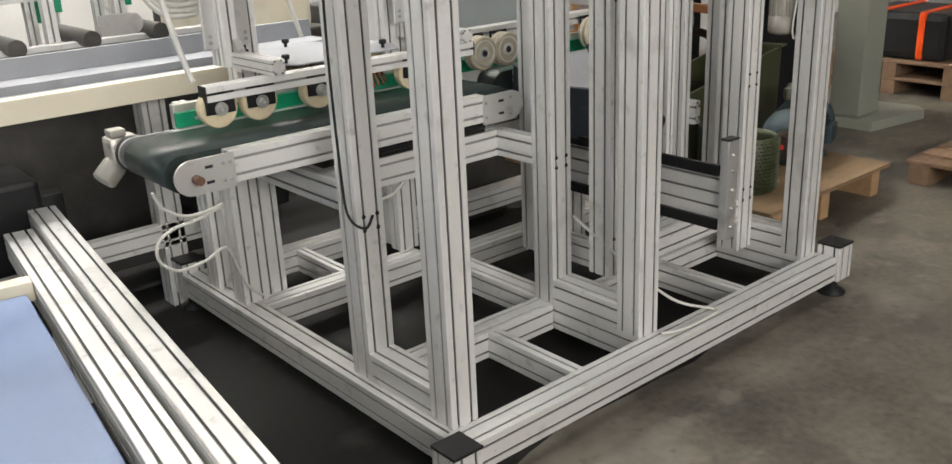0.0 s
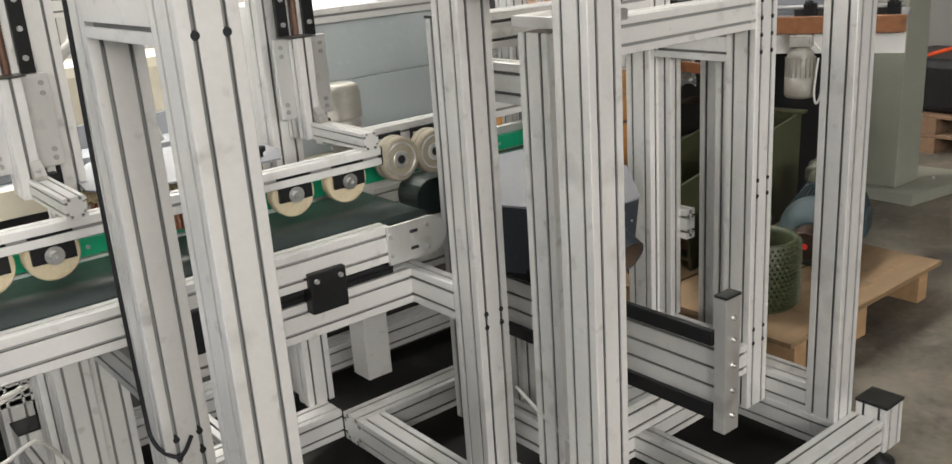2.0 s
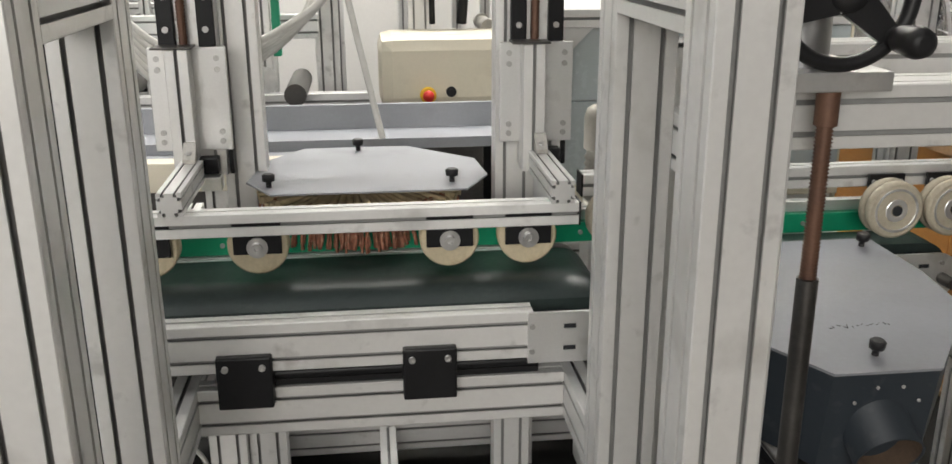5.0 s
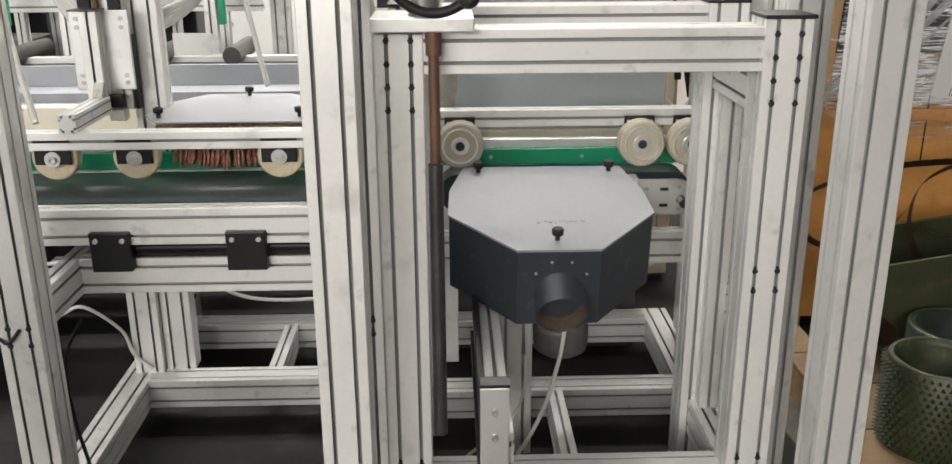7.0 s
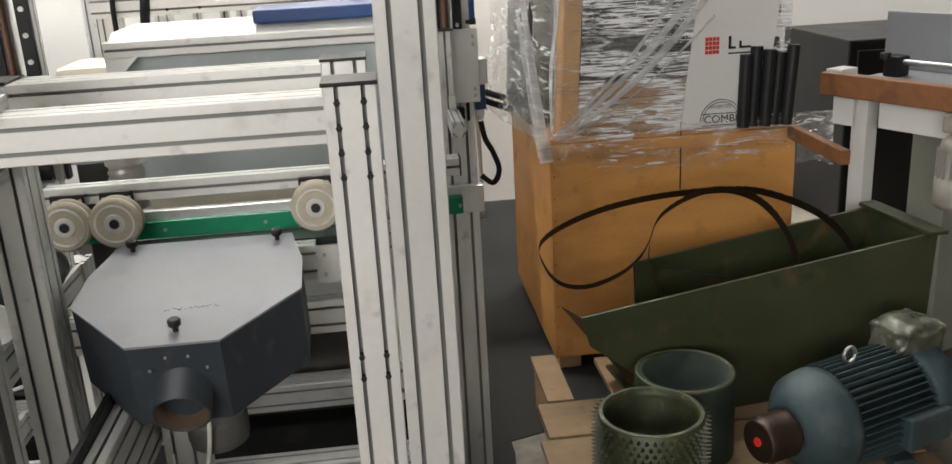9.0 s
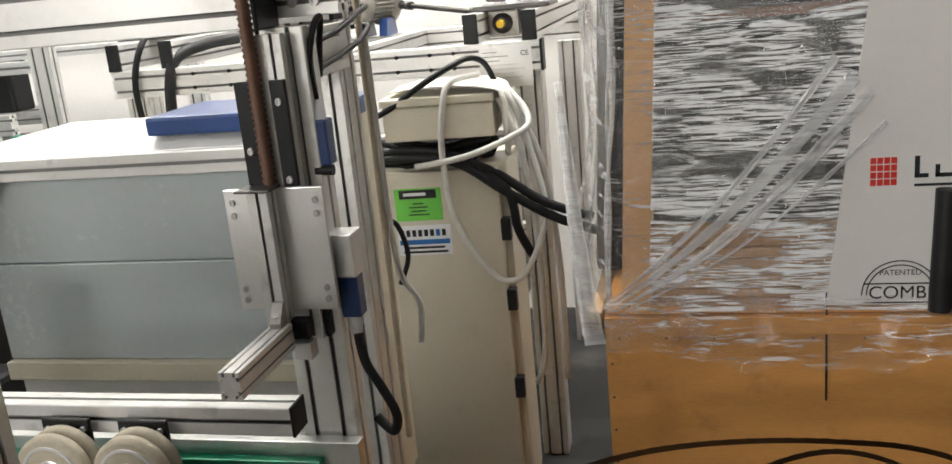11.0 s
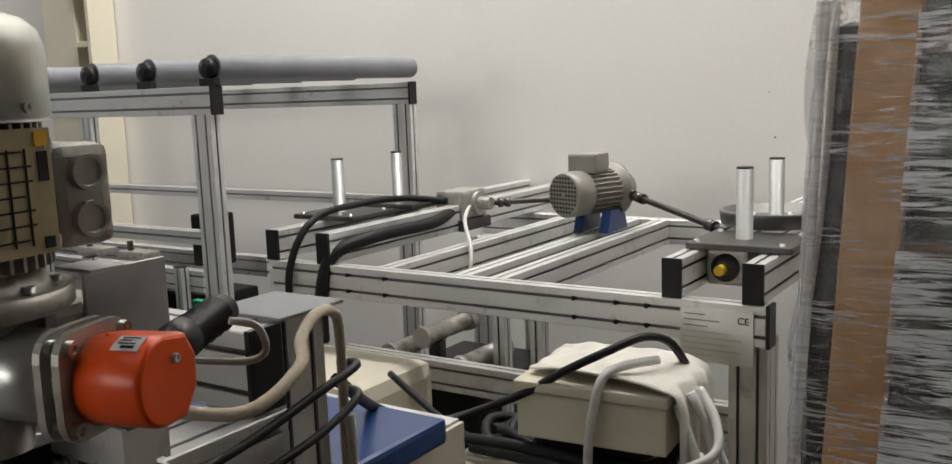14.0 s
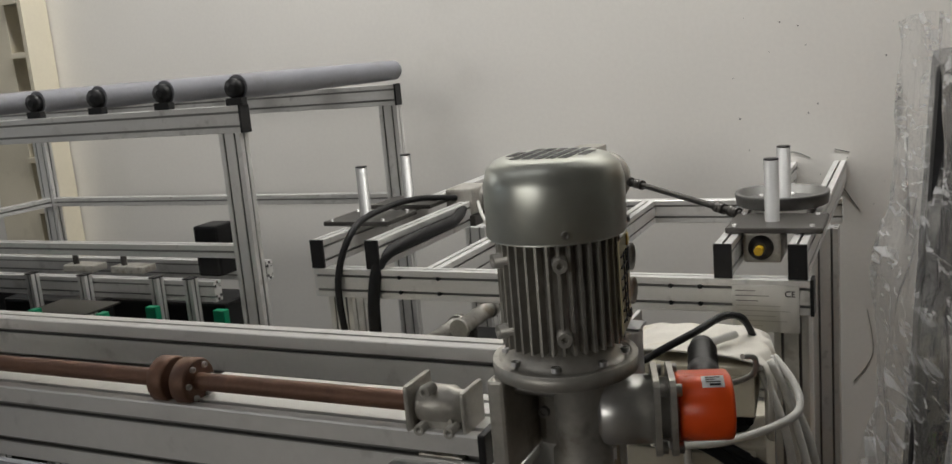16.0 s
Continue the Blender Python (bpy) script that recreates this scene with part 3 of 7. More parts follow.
box_part(lift, "column_cap", (2.920, 1.935, 1.325), (3.016, 2.033, 1.332), BLACK, 0.001)
box_part(lift, "spindle_plate", (2.200, 1.885, 1.312), (2.385, 2.045, 1.336), ALU_MILL, 0.002)
beam(lift, "crossbar", (2.292, 1.945, 1.228), (2.923, 2.035, 1.310))
beam(lift, "crossbar", (2.298, 2.27, 1.236), (2.905, 2.36, 1.322))
beam(lift, "crossbar", (2.292, 1.945, 0.27), (2.923, 2.035, 0.36))
bm = bmesh.new()
rows = [(0, 0.008)]
for i in range(42):
    rows += [(0.0048 * i + 0.001, 0.0115), (0.0048 * i + 0.0034, 0.0088)]
lathe(bm, (2.312, 1.90, 1.07), (2.312, 1.90, 2), rows, 12)
part("thread", bm, RUST, lift, "brown threaded spindle")
part("thread_collar", mk(tube, (2.312, 1.90, 1.27), (2.312, 1.90, 1.312), 0.0145), RUST, lift)
part("spindle_cover", mk(tube, (2.312, 1.90, 0.50), (2.312, 1.90, 1.07), 0.014), DARKSTEEL, lift)
# the handwheel stands upright, facing the aisle, on a small bevel gearbox
HX, HY, HZ = 2.314, 1.887, 1.428
wheel = thing("handwheel", (HX, HY + 0.06, 1.336), "black spoked handwheel with a crank handle on a small cast gearbox", "handwheel")
part("gearbox", mk(lathe, (HX - 0.012, HY + 0.062, 1.336), (HX - 0.012, HY + 0.062, 2), [(0, 0.036), (0.008, 0.036), (0.010, 0.027), (0.062, 0.027), (0.066, 0.024), (0.075, 0.024)], 28), STEEL, wheel, "bright turned gearbox column")
part("gearbox_head", mk(block, (HX - 0.042, HY + 0.034, HZ - 0.018), (HX + 0.018, HY + 0.094, HZ + 0.036), 0.008), CAST, wheel)
for dx, dz in ((-0.034, -0.004), (0.010, -0.004), (-0.034, 0.024), (0.010, 0.024)):
    screw(wheel, (HX + dx, HY + 0.034, HZ + dz), (0, -1, 0), 0.006)
part("hub", mk(lathe, (HX, HY + 0.034, HZ), (HX, HY - 1, HZ), [(0, 0.014), (0.020, 0.014), (0.022, 0.024), (0.046, 0.022), (0.048, 0.010), (0.048, 0.0)]), BLACK, wheel)
bm = bmesh.new()
pipe(bm, [(HX + 0.083 * math.cos(a), HY, HZ + 0.083 * math.sin(a)) for a in [i * math.pi / 10 for i in range(21)]], 0.0095, 10, 0, 3)
part("rim", bm, BLACK, wheel)
for a in (-0.72, 1.37, 3.47):
    c, q = math.cos(a), math.sin(a)
    bm = bmesh.new()
    add(bm, [(HX + c * r - q * w, HY + dy, HZ + q * r + c * w) for dy in (-0.005, 0.005) for r, w in ((0.015, -0.021), (0.079, -0.013), (0.079, 0.013), (0.015, 0.021))], [(0, 1, 2, 3), (7, 6, 5, 4), (0, 4, 5, 1), (1, 5, 6, 2), (2, 6, 7, 3), (3, 7, 4, 0)])
    part("spoke", bm, BLACK, wheel)
part("handle", mk(lathe, (HX + 0.060, HY - 0.008, HZ - 0.052), (HX + 0.060, HY - 1, HZ - 0.052), [(0, 0.013), (0.008, 0.012), (0.016, 0.016), (0.05, 0.019), (0.062, 0.016), (0.066, 0.008), (0.066, 0.0)]), BLACK, wheel)

# ---- conveyor ----
conv = thing("belt_conveyor", (1.58, 2.5, 0.16), "belt conveyor with a dark green belt on aluminium sides", "conveyor")
CX0, CX1, CZ, CR = 1.005, 2.150, 0.806, 0.052
bm = bmesh.new()
out = [(CX0 - CR * math.sin(a), CZ + CR * math.cos(a)) for a in [math.pi * i / 12 for i in range(13)]] + [(CX1 + CR * math.sin(a), CZ - CR * math.cos(a)) for a in [math.pi * i / 12 for i in range(13)]]
prism(bm, out, 2.385, 2.665, 0, "y")
for f in bm.faces:
    f.smooth = len(f.verts) == 4
part("belt", bm, BELT, conv)
for y in (2.338, 2.667):
    beam(conv, "side_profile", (1.12, y, 0.765), (2.035, y + 0.045, 0.855))
    for xe, s in ((CX0, 1), (CX1, -1)):
        o = [(xe - s * 0.048 * math.sin(a), CZ + 0.048 * math.cos(a)) for a in [math.pi * i / 12 for i in range(13)]]
        o += [(xe + s * 0.125, CZ - 0.048), (xe + s * 0.125, CZ + 0.048)]
        bm = bmesh.new()
        yo = y - 0.008 if y < 2.5 else y + 0.045
        prism(bm, o, yo, yo + 0.008, 0, "y")
        bmesh.ops.recalc_face_normals(bm, faces=bm.faces[:])
        plate = part("end_plate", bm, ALU_MILL, conv)
        if y < 2.5:
            for dx, dz in ((0.09, 0.024), (0.09, -0.024), (0.11, 0.024), (0.11, -0.024)) if s > 0 else ((0.118, 0.024), (0.118, -0.024), (0.01, 0.028), (0.01, -0.028)):
                screw(plate, (xe + s * dx, yo, CZ + dz), (0, -1, 0), 0.005)
            for dz in (0.022, -0.02):
                part("slot_hole", mk(block, (xe + s * 0.05 - 0.011, yo - 0.0015, CZ + dz - 0.004), (xe + s * 0.05 + 0.011, yo + 0.002, CZ + dz + 0.004)), INK, plate)
part("drive_shaft", mk(tube, (CX0 + 0.01, 2.30, CZ - 0.004), (CX0 + 0.01, 2.75, CZ - 0.004), 0.0125), RUST, conv, "brown rusty shaft end")
beam(conv, "rail_beam", (1.4405, 2.352, 0.636), (2.0965, 2.397, 0.726))
beam(conv, "rail_beam", (2.097, 2.1855, 0.636), (2.142, 2.95, 0.726))
beam(conv, "rail_beam", (1.395, 2.1855, 0.636), (1.44, 2.859, 0.726))
bm = bmesh.new()
tube(bm, (1.49, 2.368, 0.748), (2.05, 2.368, 0.748), 0.012)
block(bm, (1.49, 2.36, 0.7265), (2.05, 2.385, 0.738))
part("slide_rail", bm, BLACKPAINT, conv)
for x in (1.481, 1.802):
    b = box_part(conv, "slide_block", (x, 2.322, 0.702), (x + 0.095, 2.40, 0.800), BLACKPAINT, 0.004, "black anodised slide block")
    for dx in (0.016, 0.079):
        screw(b, (x + dx, 2.322, 0.781), (0, -1, 0), 0.006)
beam(conv, "leg", (1.350, 2.86, 0.16), (1.4385, 2.95, 0.74))
beam(conv, "leg", (2.06, 2.952, 0.16), (2.15, 3.04, 0.726))
beam(conv, "leg", (1.350, 3.06, 0.16), (1.4385, 3.15, 0.74))
beam(conv, "cross_beam", (1.30, 2.712, 0.765), (1.345, 3.12, 0.855))
gm = thing("conveyor_gearmotor", (1.0, 2.80, 0.72), "grey worm gearmotor on the conveyor shaft", "gearmotor")
part("gearbox", mk(lathe, (1.015, 2.715, 0.80), (1.015, 3, 0.80), [(0, 0.05), (0.015, 0.057), (0.03, 0.057), (0.036, 0.048), (0.05, 0.045)], 28), BLACKPAINT, gm, "black ring flange")
part("gear_case", mk(block, (0.955, 2.765, 0.765), (1.045, 2.845, 0.85), 0.018), CAST, gm)
part("motor_body", mk(lathe, (0.985, 2.805, 0.775), (0.90, 2.79, 0.70), [(0.0, 0.030), (0.02, 0.036), (0.075, 0.036), (0.08, 0.030), (0.08, 0.022), (0.074, 0.020), (0.074, 0.0)], 24), MOTORGREY, gm)
part("terminal_box", mk(block, (0.962, 2.77, 0.85), (1.01, 2.82, 0.872), 0.006), MOTORGREY, gm)

# ---- pressing rails with wheels ----
def press_wheel(x, y, z, r, th, front, group):
    w = thing("press_wheel", (x, y, z - r), "cream rubber pressing wheel in a black bracket", "wheel", group)
    bm = bmesh.new()
    lathe(bm, (x, y - th / 2, z), (x, y + 1, z), [(0, r * 0.62), (0, r - 0.004), (0.004, r), (th - 0.004, r), (th, r - 0.004), (th, r * 0.62)], 36)
    part("tyre", bm, CREAMRUB, w)
    bm = bmesh.new()
    lathe(bm, (x, y - th / 2 + 0.004, z), (x, y + 1, z), [(0, 0.012), (0, r * 0.40), (0.006, r * 0.46), (0.006, r * 0.62), (th - 0.008, r * 0.62)], 28)
    part("hub", bm, ALU_MILL, w)
    f = -1 if front else 1
    yb = y - th / 2 - 0.012 if front else y + th / 2 + 0.004
    part("bracket", mk(block, (x - 0.045, yb, z - 0.014), (x + 0.045, yb + 0.008, z + 0.062), 0.002), BLACKPAINT, w)
    bm = bmesh.new()
    lathe(bm, (x, yb if front else y - th / 2, z), (x, yb - 1, z), [(0, 0.02), (0.004, 0.02), (0.004, 0.011), (0.012, 0.011), (0.012, 0.005), (0.006, 0.004)], 16)
    part("axle", bm, STEEL, w)
    return w


rail1 = thing("pressing_rail", (1.67, 2.55, 0.95), "aluminium pressing rail over the belt", "rail")
beam(rail1, "bar", (1.165, 2.525, 0.953), (2.155, 2.57, 0.998))
for x in (1.161, 2.155):
    box_part(rail1, "end_cap", (x, 2.524, 0.9520000000000001), (x + 0.004, 2.5709999999999997, 0.999), BLACK, 0.001)
for x in (1.206, 1.337, 1.541, 1.905, 2.058):
    press_wheel(x, 2.56, 0.929 - 0.012 + 0.012, 0.058, 0.034, True, "pressing wheels over the belt")
rail2 = thing("pressing_rail", (2.7, 2.66, 0.97), "aluminium pressing rail over the second belt", "rail")
beam(rail2, "bar", (2.19, 2.645, 0.975), (3.20, 2.69, 1.02))
for x in (2.186, 3.2):
    box_part(rail2, "end_cap", (x, 2.644, 0.9740000000000001), (x + 0.004, 2.691, 1.0210000000000001), BLACK, 0.001)
def carrier_wheel(x, y, z):
    w = thing("carrier_wheel", (x, y, z - 0.056), "dusty cream rubber wheel with a wide aluminium hub", "wheel", "wheels over the second belt")
    for yy in (y - 0.024, y + 0.002):
        bm = bmesh.new()
        lathe(bm, (x, yy, z), (x, y + 1, z), [(0, 0.047), (0, 0.055), (0.005, 0.061), (0.017, 0.061), (0.022, 0.056), (0.022, 0.047)], 36)
        part("tyre", bm, GREYRUB, w)
    bm = bmesh.new()
    lathe(bm, (x, y - 0.026, z), (x, y + 1, z), [(0.012, 0.0), (0.012, 0.012), (0, 0.013), (0, 0.023), (0.006, 0.027), (0.006, 0.041), (0.0, 0.043), (0.0, 0.047), (0.045, 0.047)], 32)
    part("hub", bm, ALU_MILL, w, "turned aluminium hub")
    part("bore", mk(lathe, (x, y - 0.0275, z), (x, y + 1, z), [(0, 0.0), (0, 0.011), (0.002, 0.011)], 16), INK, w)
    part("bracket", mk(block, (x - 0.04, y + 0.026, z - 0.012), (x + 0.04, y + 0.034, z + 0.066), 0.002), BLACKPAINT, w)
    for dx in (-0.03, 0.03):
        screw(w, (x + dx, y + 0.026, z + 0.05), (0, -1, 0), 0.005)


for x in (2.25, 2.365, 2.84, 2.97):
    carrier_wheel(x, 2.60, 0.940)
guide = thing("belt_guide", (2.2, 2.71, 0.858), "green plastic guide strip along the belt", "guide")
box_part(guide, "strip", (1.14, 2.70, 0.858), (3.208, 2.72, 0.902), GREEN, 0.002)
box_part(guide, "backing_bar", (1.14, 2.7205, 0.852), (3.266, 2.745, 0.925), ALU_MILL, 0.002)
for i in range(9):
    screw(guide, (1.2 + 0.25 * i, 2.70, 0.88), (0, -1, 0), 0.005)
conv2 = thing("belt_conveyor", (2.75, 2.75, 0.5), "second belt conveyor behind the brush hood", "conveyor")
bm = bmesh.new()
prism(bm, [(2.36 - CR * math.sin(a), CZ + CR * math.cos(a)) for a in [math.pi * i / 12 for i in range(13)]] + [(2.93 + CR * math.sin(a), CZ - CR * math.cos(a)) for a in [math.pi * i / 12 for i in range(13)]], 2.60, 2.695, 0, "y")
part("belt", bm, BELT, conv2)
beam(conv2, "side_profile", (2.40, 2.552, 0.765), (2.83, 2.597, 0.855))
bm = bmesh.new()
prism(bm, [(2.83, 0.758), (2.93, 0.758)] + [(2.93 + 0.048 * math.sin(a), CZ - 0.048 * math.cos(a)) for a in [math.pi * i / 10 for i in range(11)]] + [(2.83, 0.854)], 2.542, 2.55, 0, "y")
bmesh.ops.recalc_face_normals(bm, faces=bm.faces[:])
part("end_plate", bm, ALU_MILL, conv2)
part("axle_end", mk(tube, (2.94, 2.50, 0.80), (2.94, 2.56, 0.80), 0.012), DARKSTEEL, conv2)
beam(conv2, "support", (2.19, 2.60, 0.60), (3.02, 2.645, 0.69))
beam(conv2, "support", (2.98, 2.20, 0.60), (3.018, 2.60, 0.69), along="y")

for x, z in ((2.85, 0.83), (2.85, 0.78), (2.935, 0.835), (2.935, 0.775)):
    screw(conv2, (x, 2.542, z), (0, -1, 0), 0.005)
for z in (0.828, 0.784):
    part("slot_hole", mk(block, (2.885, 2.5405, z - 0.004), (2.907, 2.544, z + 0.004)), INK, conv2)

# ---- brush hood at the lifting frame ----
hood = thing("brush_hood", (2.573, 2.105, 0.818), "dark slate octagonal brush hood with a grey lid", "brush hood")
oct_ = [(2.482, 2.105), (2.664, 2.105), (2.812, 2.285), (2.808, 2.42), (2.775, 2.565), (2.375, 2.565), (2.338, 2.42), (2.334, 2.285)]
part("shell", mk(prism, oct_, 0.635, 0.816), HOOD, hood)
mx_, my_ = 2.573, 2.33
part("lid", mk(prism, [(mx_ + (x - mx_) * 1.012, my_ + (y - my_) * 1.012) for x, y in oct_], 0.818, 0.823), GREYPAINT, hood, "grey painted sheet lid with a scrawled note")


def knob(parent, x, y, z):
    bm = bmesh.new()
    lathe(bm, (x, y, z), (x, y, z + 1), [(0, 0.006), (0.012, 0.006), (0.014, 0.013), (0.026, 0.014), (0.029, 0.010), (0.029, 0.0)], 9)
    return part("clamp_knob", bm, BLACK, parent)


for x, y in ((2.573, 2.150), (2.41, 2.535), (2.745, 2.535)):
    knob(hood, x, y, 0.823)
bm = bmesh.new()
lathe(bm, (2.577, 2.19, 0.735), (2.577, 2.04, 0.682), [(0, 0.057), (0.145, 0.057), (0.145, 0.054), (0.02, 0.054), (0.02, 0.0)], 32)
part("outlet_pipe", bm, [HOOD], hood)
bm = bmesh.new()
lathe(bm, (2.577, 2.19, 0.735), (2.577, 2.04, 0.682), [(0.03, 0.0532), (0.03, 0.0520), (0.142, 0.0520), (0.142, 0.0532), (0.03, 0.0532)], 32)
part("pipe_lining", bm, material("dusty_brown_lining", (0.075, 0.048, 0.03), 0.9, 0, 0.4, 30, 200, 0.15), hood, "dusty brown inside of the pipe")
# black disc standing in for the dark depth of the pipe
part("pipe_shutter", mk(lathe, (2.577, 2.19, 0.735), (2.577, 2.04, 0.682), [(0.021, 0.0), (0.021, 0.0505), (0.024, 0.0505), (0.024, 0.0)], 32), BLACK, hood)
bm = bmesh.new()
rows = [(0, 0.055), (0.02, 0.06), (0.045, 0.06)] + [(0.047 + 0.005 * i, 0.067 if i % 2 else 0.060) for i in range(11)] + [(0.108, 0.064), (0.118, 0.05), (0.119, 0.0)]
lathe(bm, (2.60, 2.24, 0.60), (2.60, 2.22, 0.40), rows, 28)
part("brush_motor", bm, material("dark_grey_motor_paint", (0.12, 0.115, 0.105), 0.55, 0.1, 0.25, 12, 120, 0.06, spots=[((0.05, 0.048, 0.045), 0.3, 16)]), hood, "grey motor under the hood")
for a in (0.5, 1.2, 1.9, 2.6):
    screw(hood, (2.577 + 0.064 * math.cos(a), 2.098, 0.735 + 0.064 * math.sin(a)), (0, -1, 0), 0.003)
random.seed(7)
bm = bmesh.new()
for i in range(14):
    x0 = 2.535 + i * 0.0085
    p = [(x0 + random.uniform(-0.002, 0.002), 2.24 + random.uniform(-0.006, 0.006), 0.8236) for _ in range(2)]
    tube(bm, p[0], (x0 + random.uniform(0.0, 0.009), p[1][1] + random.uniform(-0.004, 0.004), 0.8236), 0.0007, None, 5)
part("scrawl", bm, INK, hood)
hood.rotation_euler.x = radians(8.0)

arm = thing("slide_unit", (2.42, 1.85, 0.16), "slide unit with black linear rails and an aluminium end plate", "slide unit")
beam(arm, "slide_beam", (2.40, 1.66, 0.46), (2.445, 2.45, 0.64))
box_part(arm, "end_plate", (2.385, 1.628, 0.43), (2.435, 1.658, 0.745), ALU_MILL, 0.002)
box_part(arm, "plate_cap", (2.384, 1.627, 0.746), (2.436, 1.659, 0.752), BLACK, 0.001)
for z in (0.455, 0.63):
    box_part(arm, "linear_rail", (2.385, 1.665, z), (2.399, 2.42, z + 0.035), BLACKPAINT, 0.002)
for z in (0.47, 0.53, 0.59, 0.65, 0.70):
    screw(arm, (2.41, 1.628, z), (0, -1, 0), 0.006)
beam(arm, "support_column", (2.45, 2.36, 0.16), (2.54, 2.45, 0.60))

# ---- disc brush over the first belt ----
brush = thing("disc_brush", (1.735, 2.85, 0.87), "disc brush with abrasive rope bristles under a grey guard plate", "brush unit")
hexo = [(1.555, 2.685), (1.955, 2.685), (2.012, 2.80), (2.0, 2.95), (1.85, 3.10), (1.60, 3.10), (1.52, 2.98), (1.495, 2.79)]
part("guard_plate", mk(prism, hexo, 0.985, 0.989), GREYPAINT, brush, "grey sheet guard plate")
for x, y in ((1.547, 2.744), (1.929, 2.744), (1.730, 3.065)):
    knob(brush, x, y, 0.989)
random.seed(4)
bm = bmesh.new()
for i in range(330):
    a = 2 * math.pi * i / 330
    rr = 0.185 + random.uniform(-0.02, 0.022)
    x0, y0 = 1.735 + rr * math.cos(a), 2.86 + rr * math.sin(a)
    lx, ly = random.uniform(-0.010, 0.010), random.uniform(-0.010, 0.010)
    tip = 0.868 + random.uniform(0, 0.016)
    kx, ky = random.uniform(-0.004, 0.004), random.uniform(-0.004, 0.004)
    pipe(bm, [(x0, y0, 0.958), (x0 + 0.008 * math.cos(a) + lx * 0.3 + kx, y0 + 0.008 * math.sin(a) + ky, 0.93), (x0 + 0.016 * math.cos(a) + lx * 0.7 - kx, y0 + 0.016 * math.sin(a) + ly - ky, 0.90), (x0 + 0.024 * math.cos(a) + lx, y0 + 0.024 * math.sin(a) + ly, tip)], random.uniform(0.0028, 0.0044), 5, 0, 2)
part("rope_bristles", bm, BRUSH, brush)
bm = bmesh.new()
for i in range(60):
    a = 2 * math.pi * i / 60
    tube(bm, (1.735 + 0.1 * math.cos(a), 2.87 + 0.1 * math.sin(a), 0.965), (1.735 + 0.225 * math.cos(a + 0.1), 2.86 + 0.225 * math.sin(a + 0.1), 0.952 + random.uniform(-0.01, 0.01)), 0.007, 0.009, 6)
part("rope_disc", bm, ROPE, brush)

# ---- slide columns ----
def slide_column(xs, post_x=None, rows=((1.305, 1.37, 1.434, 1.50),) * 2, half=0.079, tall=1.60, rail_top=1.54, thread=(38, 0.007, 0.010)):
    YC = 2.826
    c = thing("slide_column", (xs, YC + 0.06, 0.16), "aluminium column with black rails, a spindle and a slider plate", "slide column", "slide columns along the belt")
    beam(c, "column", (xs - 0.03, YC + 0.013, 0.995), (xs + 0.06, YC + 0.058, tall))
    for dx, zs in zip((-0.055, 0.025), rows):
        box_part(c, "linear_rail", (xs + dx, YC, 1.27), (xs + dx + 0.034, YC + 0.013, rail_top), BLACKPAINT, 0.002)
        for z in zs:
            screw(c, (xs + dx + 0.017, YC, z), (0, -1, 0), 0.0065)
    bm = bmesh.new()
    rows = [(0, 0.008)]
    for i in range(thread[0]):
        rows += [(thread[1] * (i + 0.2), thread[2]), (thread[1] * (i + 0.65), thread[2] * 0.75)]
    lathe(bm, (xs - 0.004, YC - 0.004, 1.26), (xs - 0.004, YC - 0.004, 2), rows, 10)
    part("spindle", bm, RUST, c, "brown threaded spindle")
    p = box_part(c, "slider_plate", (xs - half, YC - 0.010, 1.055), (xs + half, YC + 0.002, 1.27), ALU_MILL, 0.002, "milled aluminium slider plate")
    for dx in (0.019 - half, half - 0.019):
        for z in (1.075, 1.095, 1.225, 1.248):
            screw(p, (xs + dx, YC - 0.010, z), (0, -1, 0), 0.006)
    beam(c, "slider_profile", (xs - 0.036, YC - 0.057, 1.0), (xs + 0.011, YC - 0.011, 1.27))
    part("stop_tab", mk(block, (xs - 0.06, YC - 0.066, 1.272), (xs + 0.02, YC - 0.006, 1.276), 0.001), DARKSTEEL, c)
    box_part(c, "clamp_block", (xs + 0.012, YC - 0.042, 1.01), (xs + 0.05, YC - 0.012, 1.045), BLACKPAINT, 0.003)
    box_part(c, "clamp_block", (xs + 0.012, YC - 0.05, 0.975), (xs + 0.055, YC - 0.012, 1.005), ALU_MILL, 0.003)
    beam(c, "arm", (xs - 0.022, 2.512, 1.0), (xs + 0.023, YC - 0.058, 1.045), 0.0225)
    bm = bmesh.new()
    prism(bm, [(YC - 0.058, 1.046), (YC - 0.092, 1.046), (YC - 0.092, 1.054), (YC - 0.066, 1.084), (YC - 0.058, 1.084)], xs - 0.012, xs + 0.013, 0, "x")
    ab = part("angle_bracket", bm, CAST, c)
    screw(ab, (xs, YC - 0.080, 1.062), (0, -0.5, 0.8), 0.006)
    box_part(c, "cable_rail", (xs + 0.064, YC + 0.02, 0.995), (xs + 0.074, YC + 0.05, 1.20), BLACKPAINT, 0.002)
    if post_x:
        beam(c, "post", (post_x, YC + 0.06, 0.16), (post_x + 0.09, YC + 0.122, 1.572))
    return c


slide_column(1.392, 1.44)
slide_column(2.12, 2.04)
BAY[0] = ((0.66, 0.66, 0.85), (3.051, 2.826, 1.27), (3.193, 2.718, 1.328))
end_column = slide_column(3.051, None, ((1.332,), (1.282, 1.411)), 0.115, 1.518, 1.446, (35, 0.0098, 0.0165))
BAY[0] = None
beam(end_column, "post", (3.165, 2.752, 0.0), (3.255, 2.797, 1.545))

BAY[0] = REAR
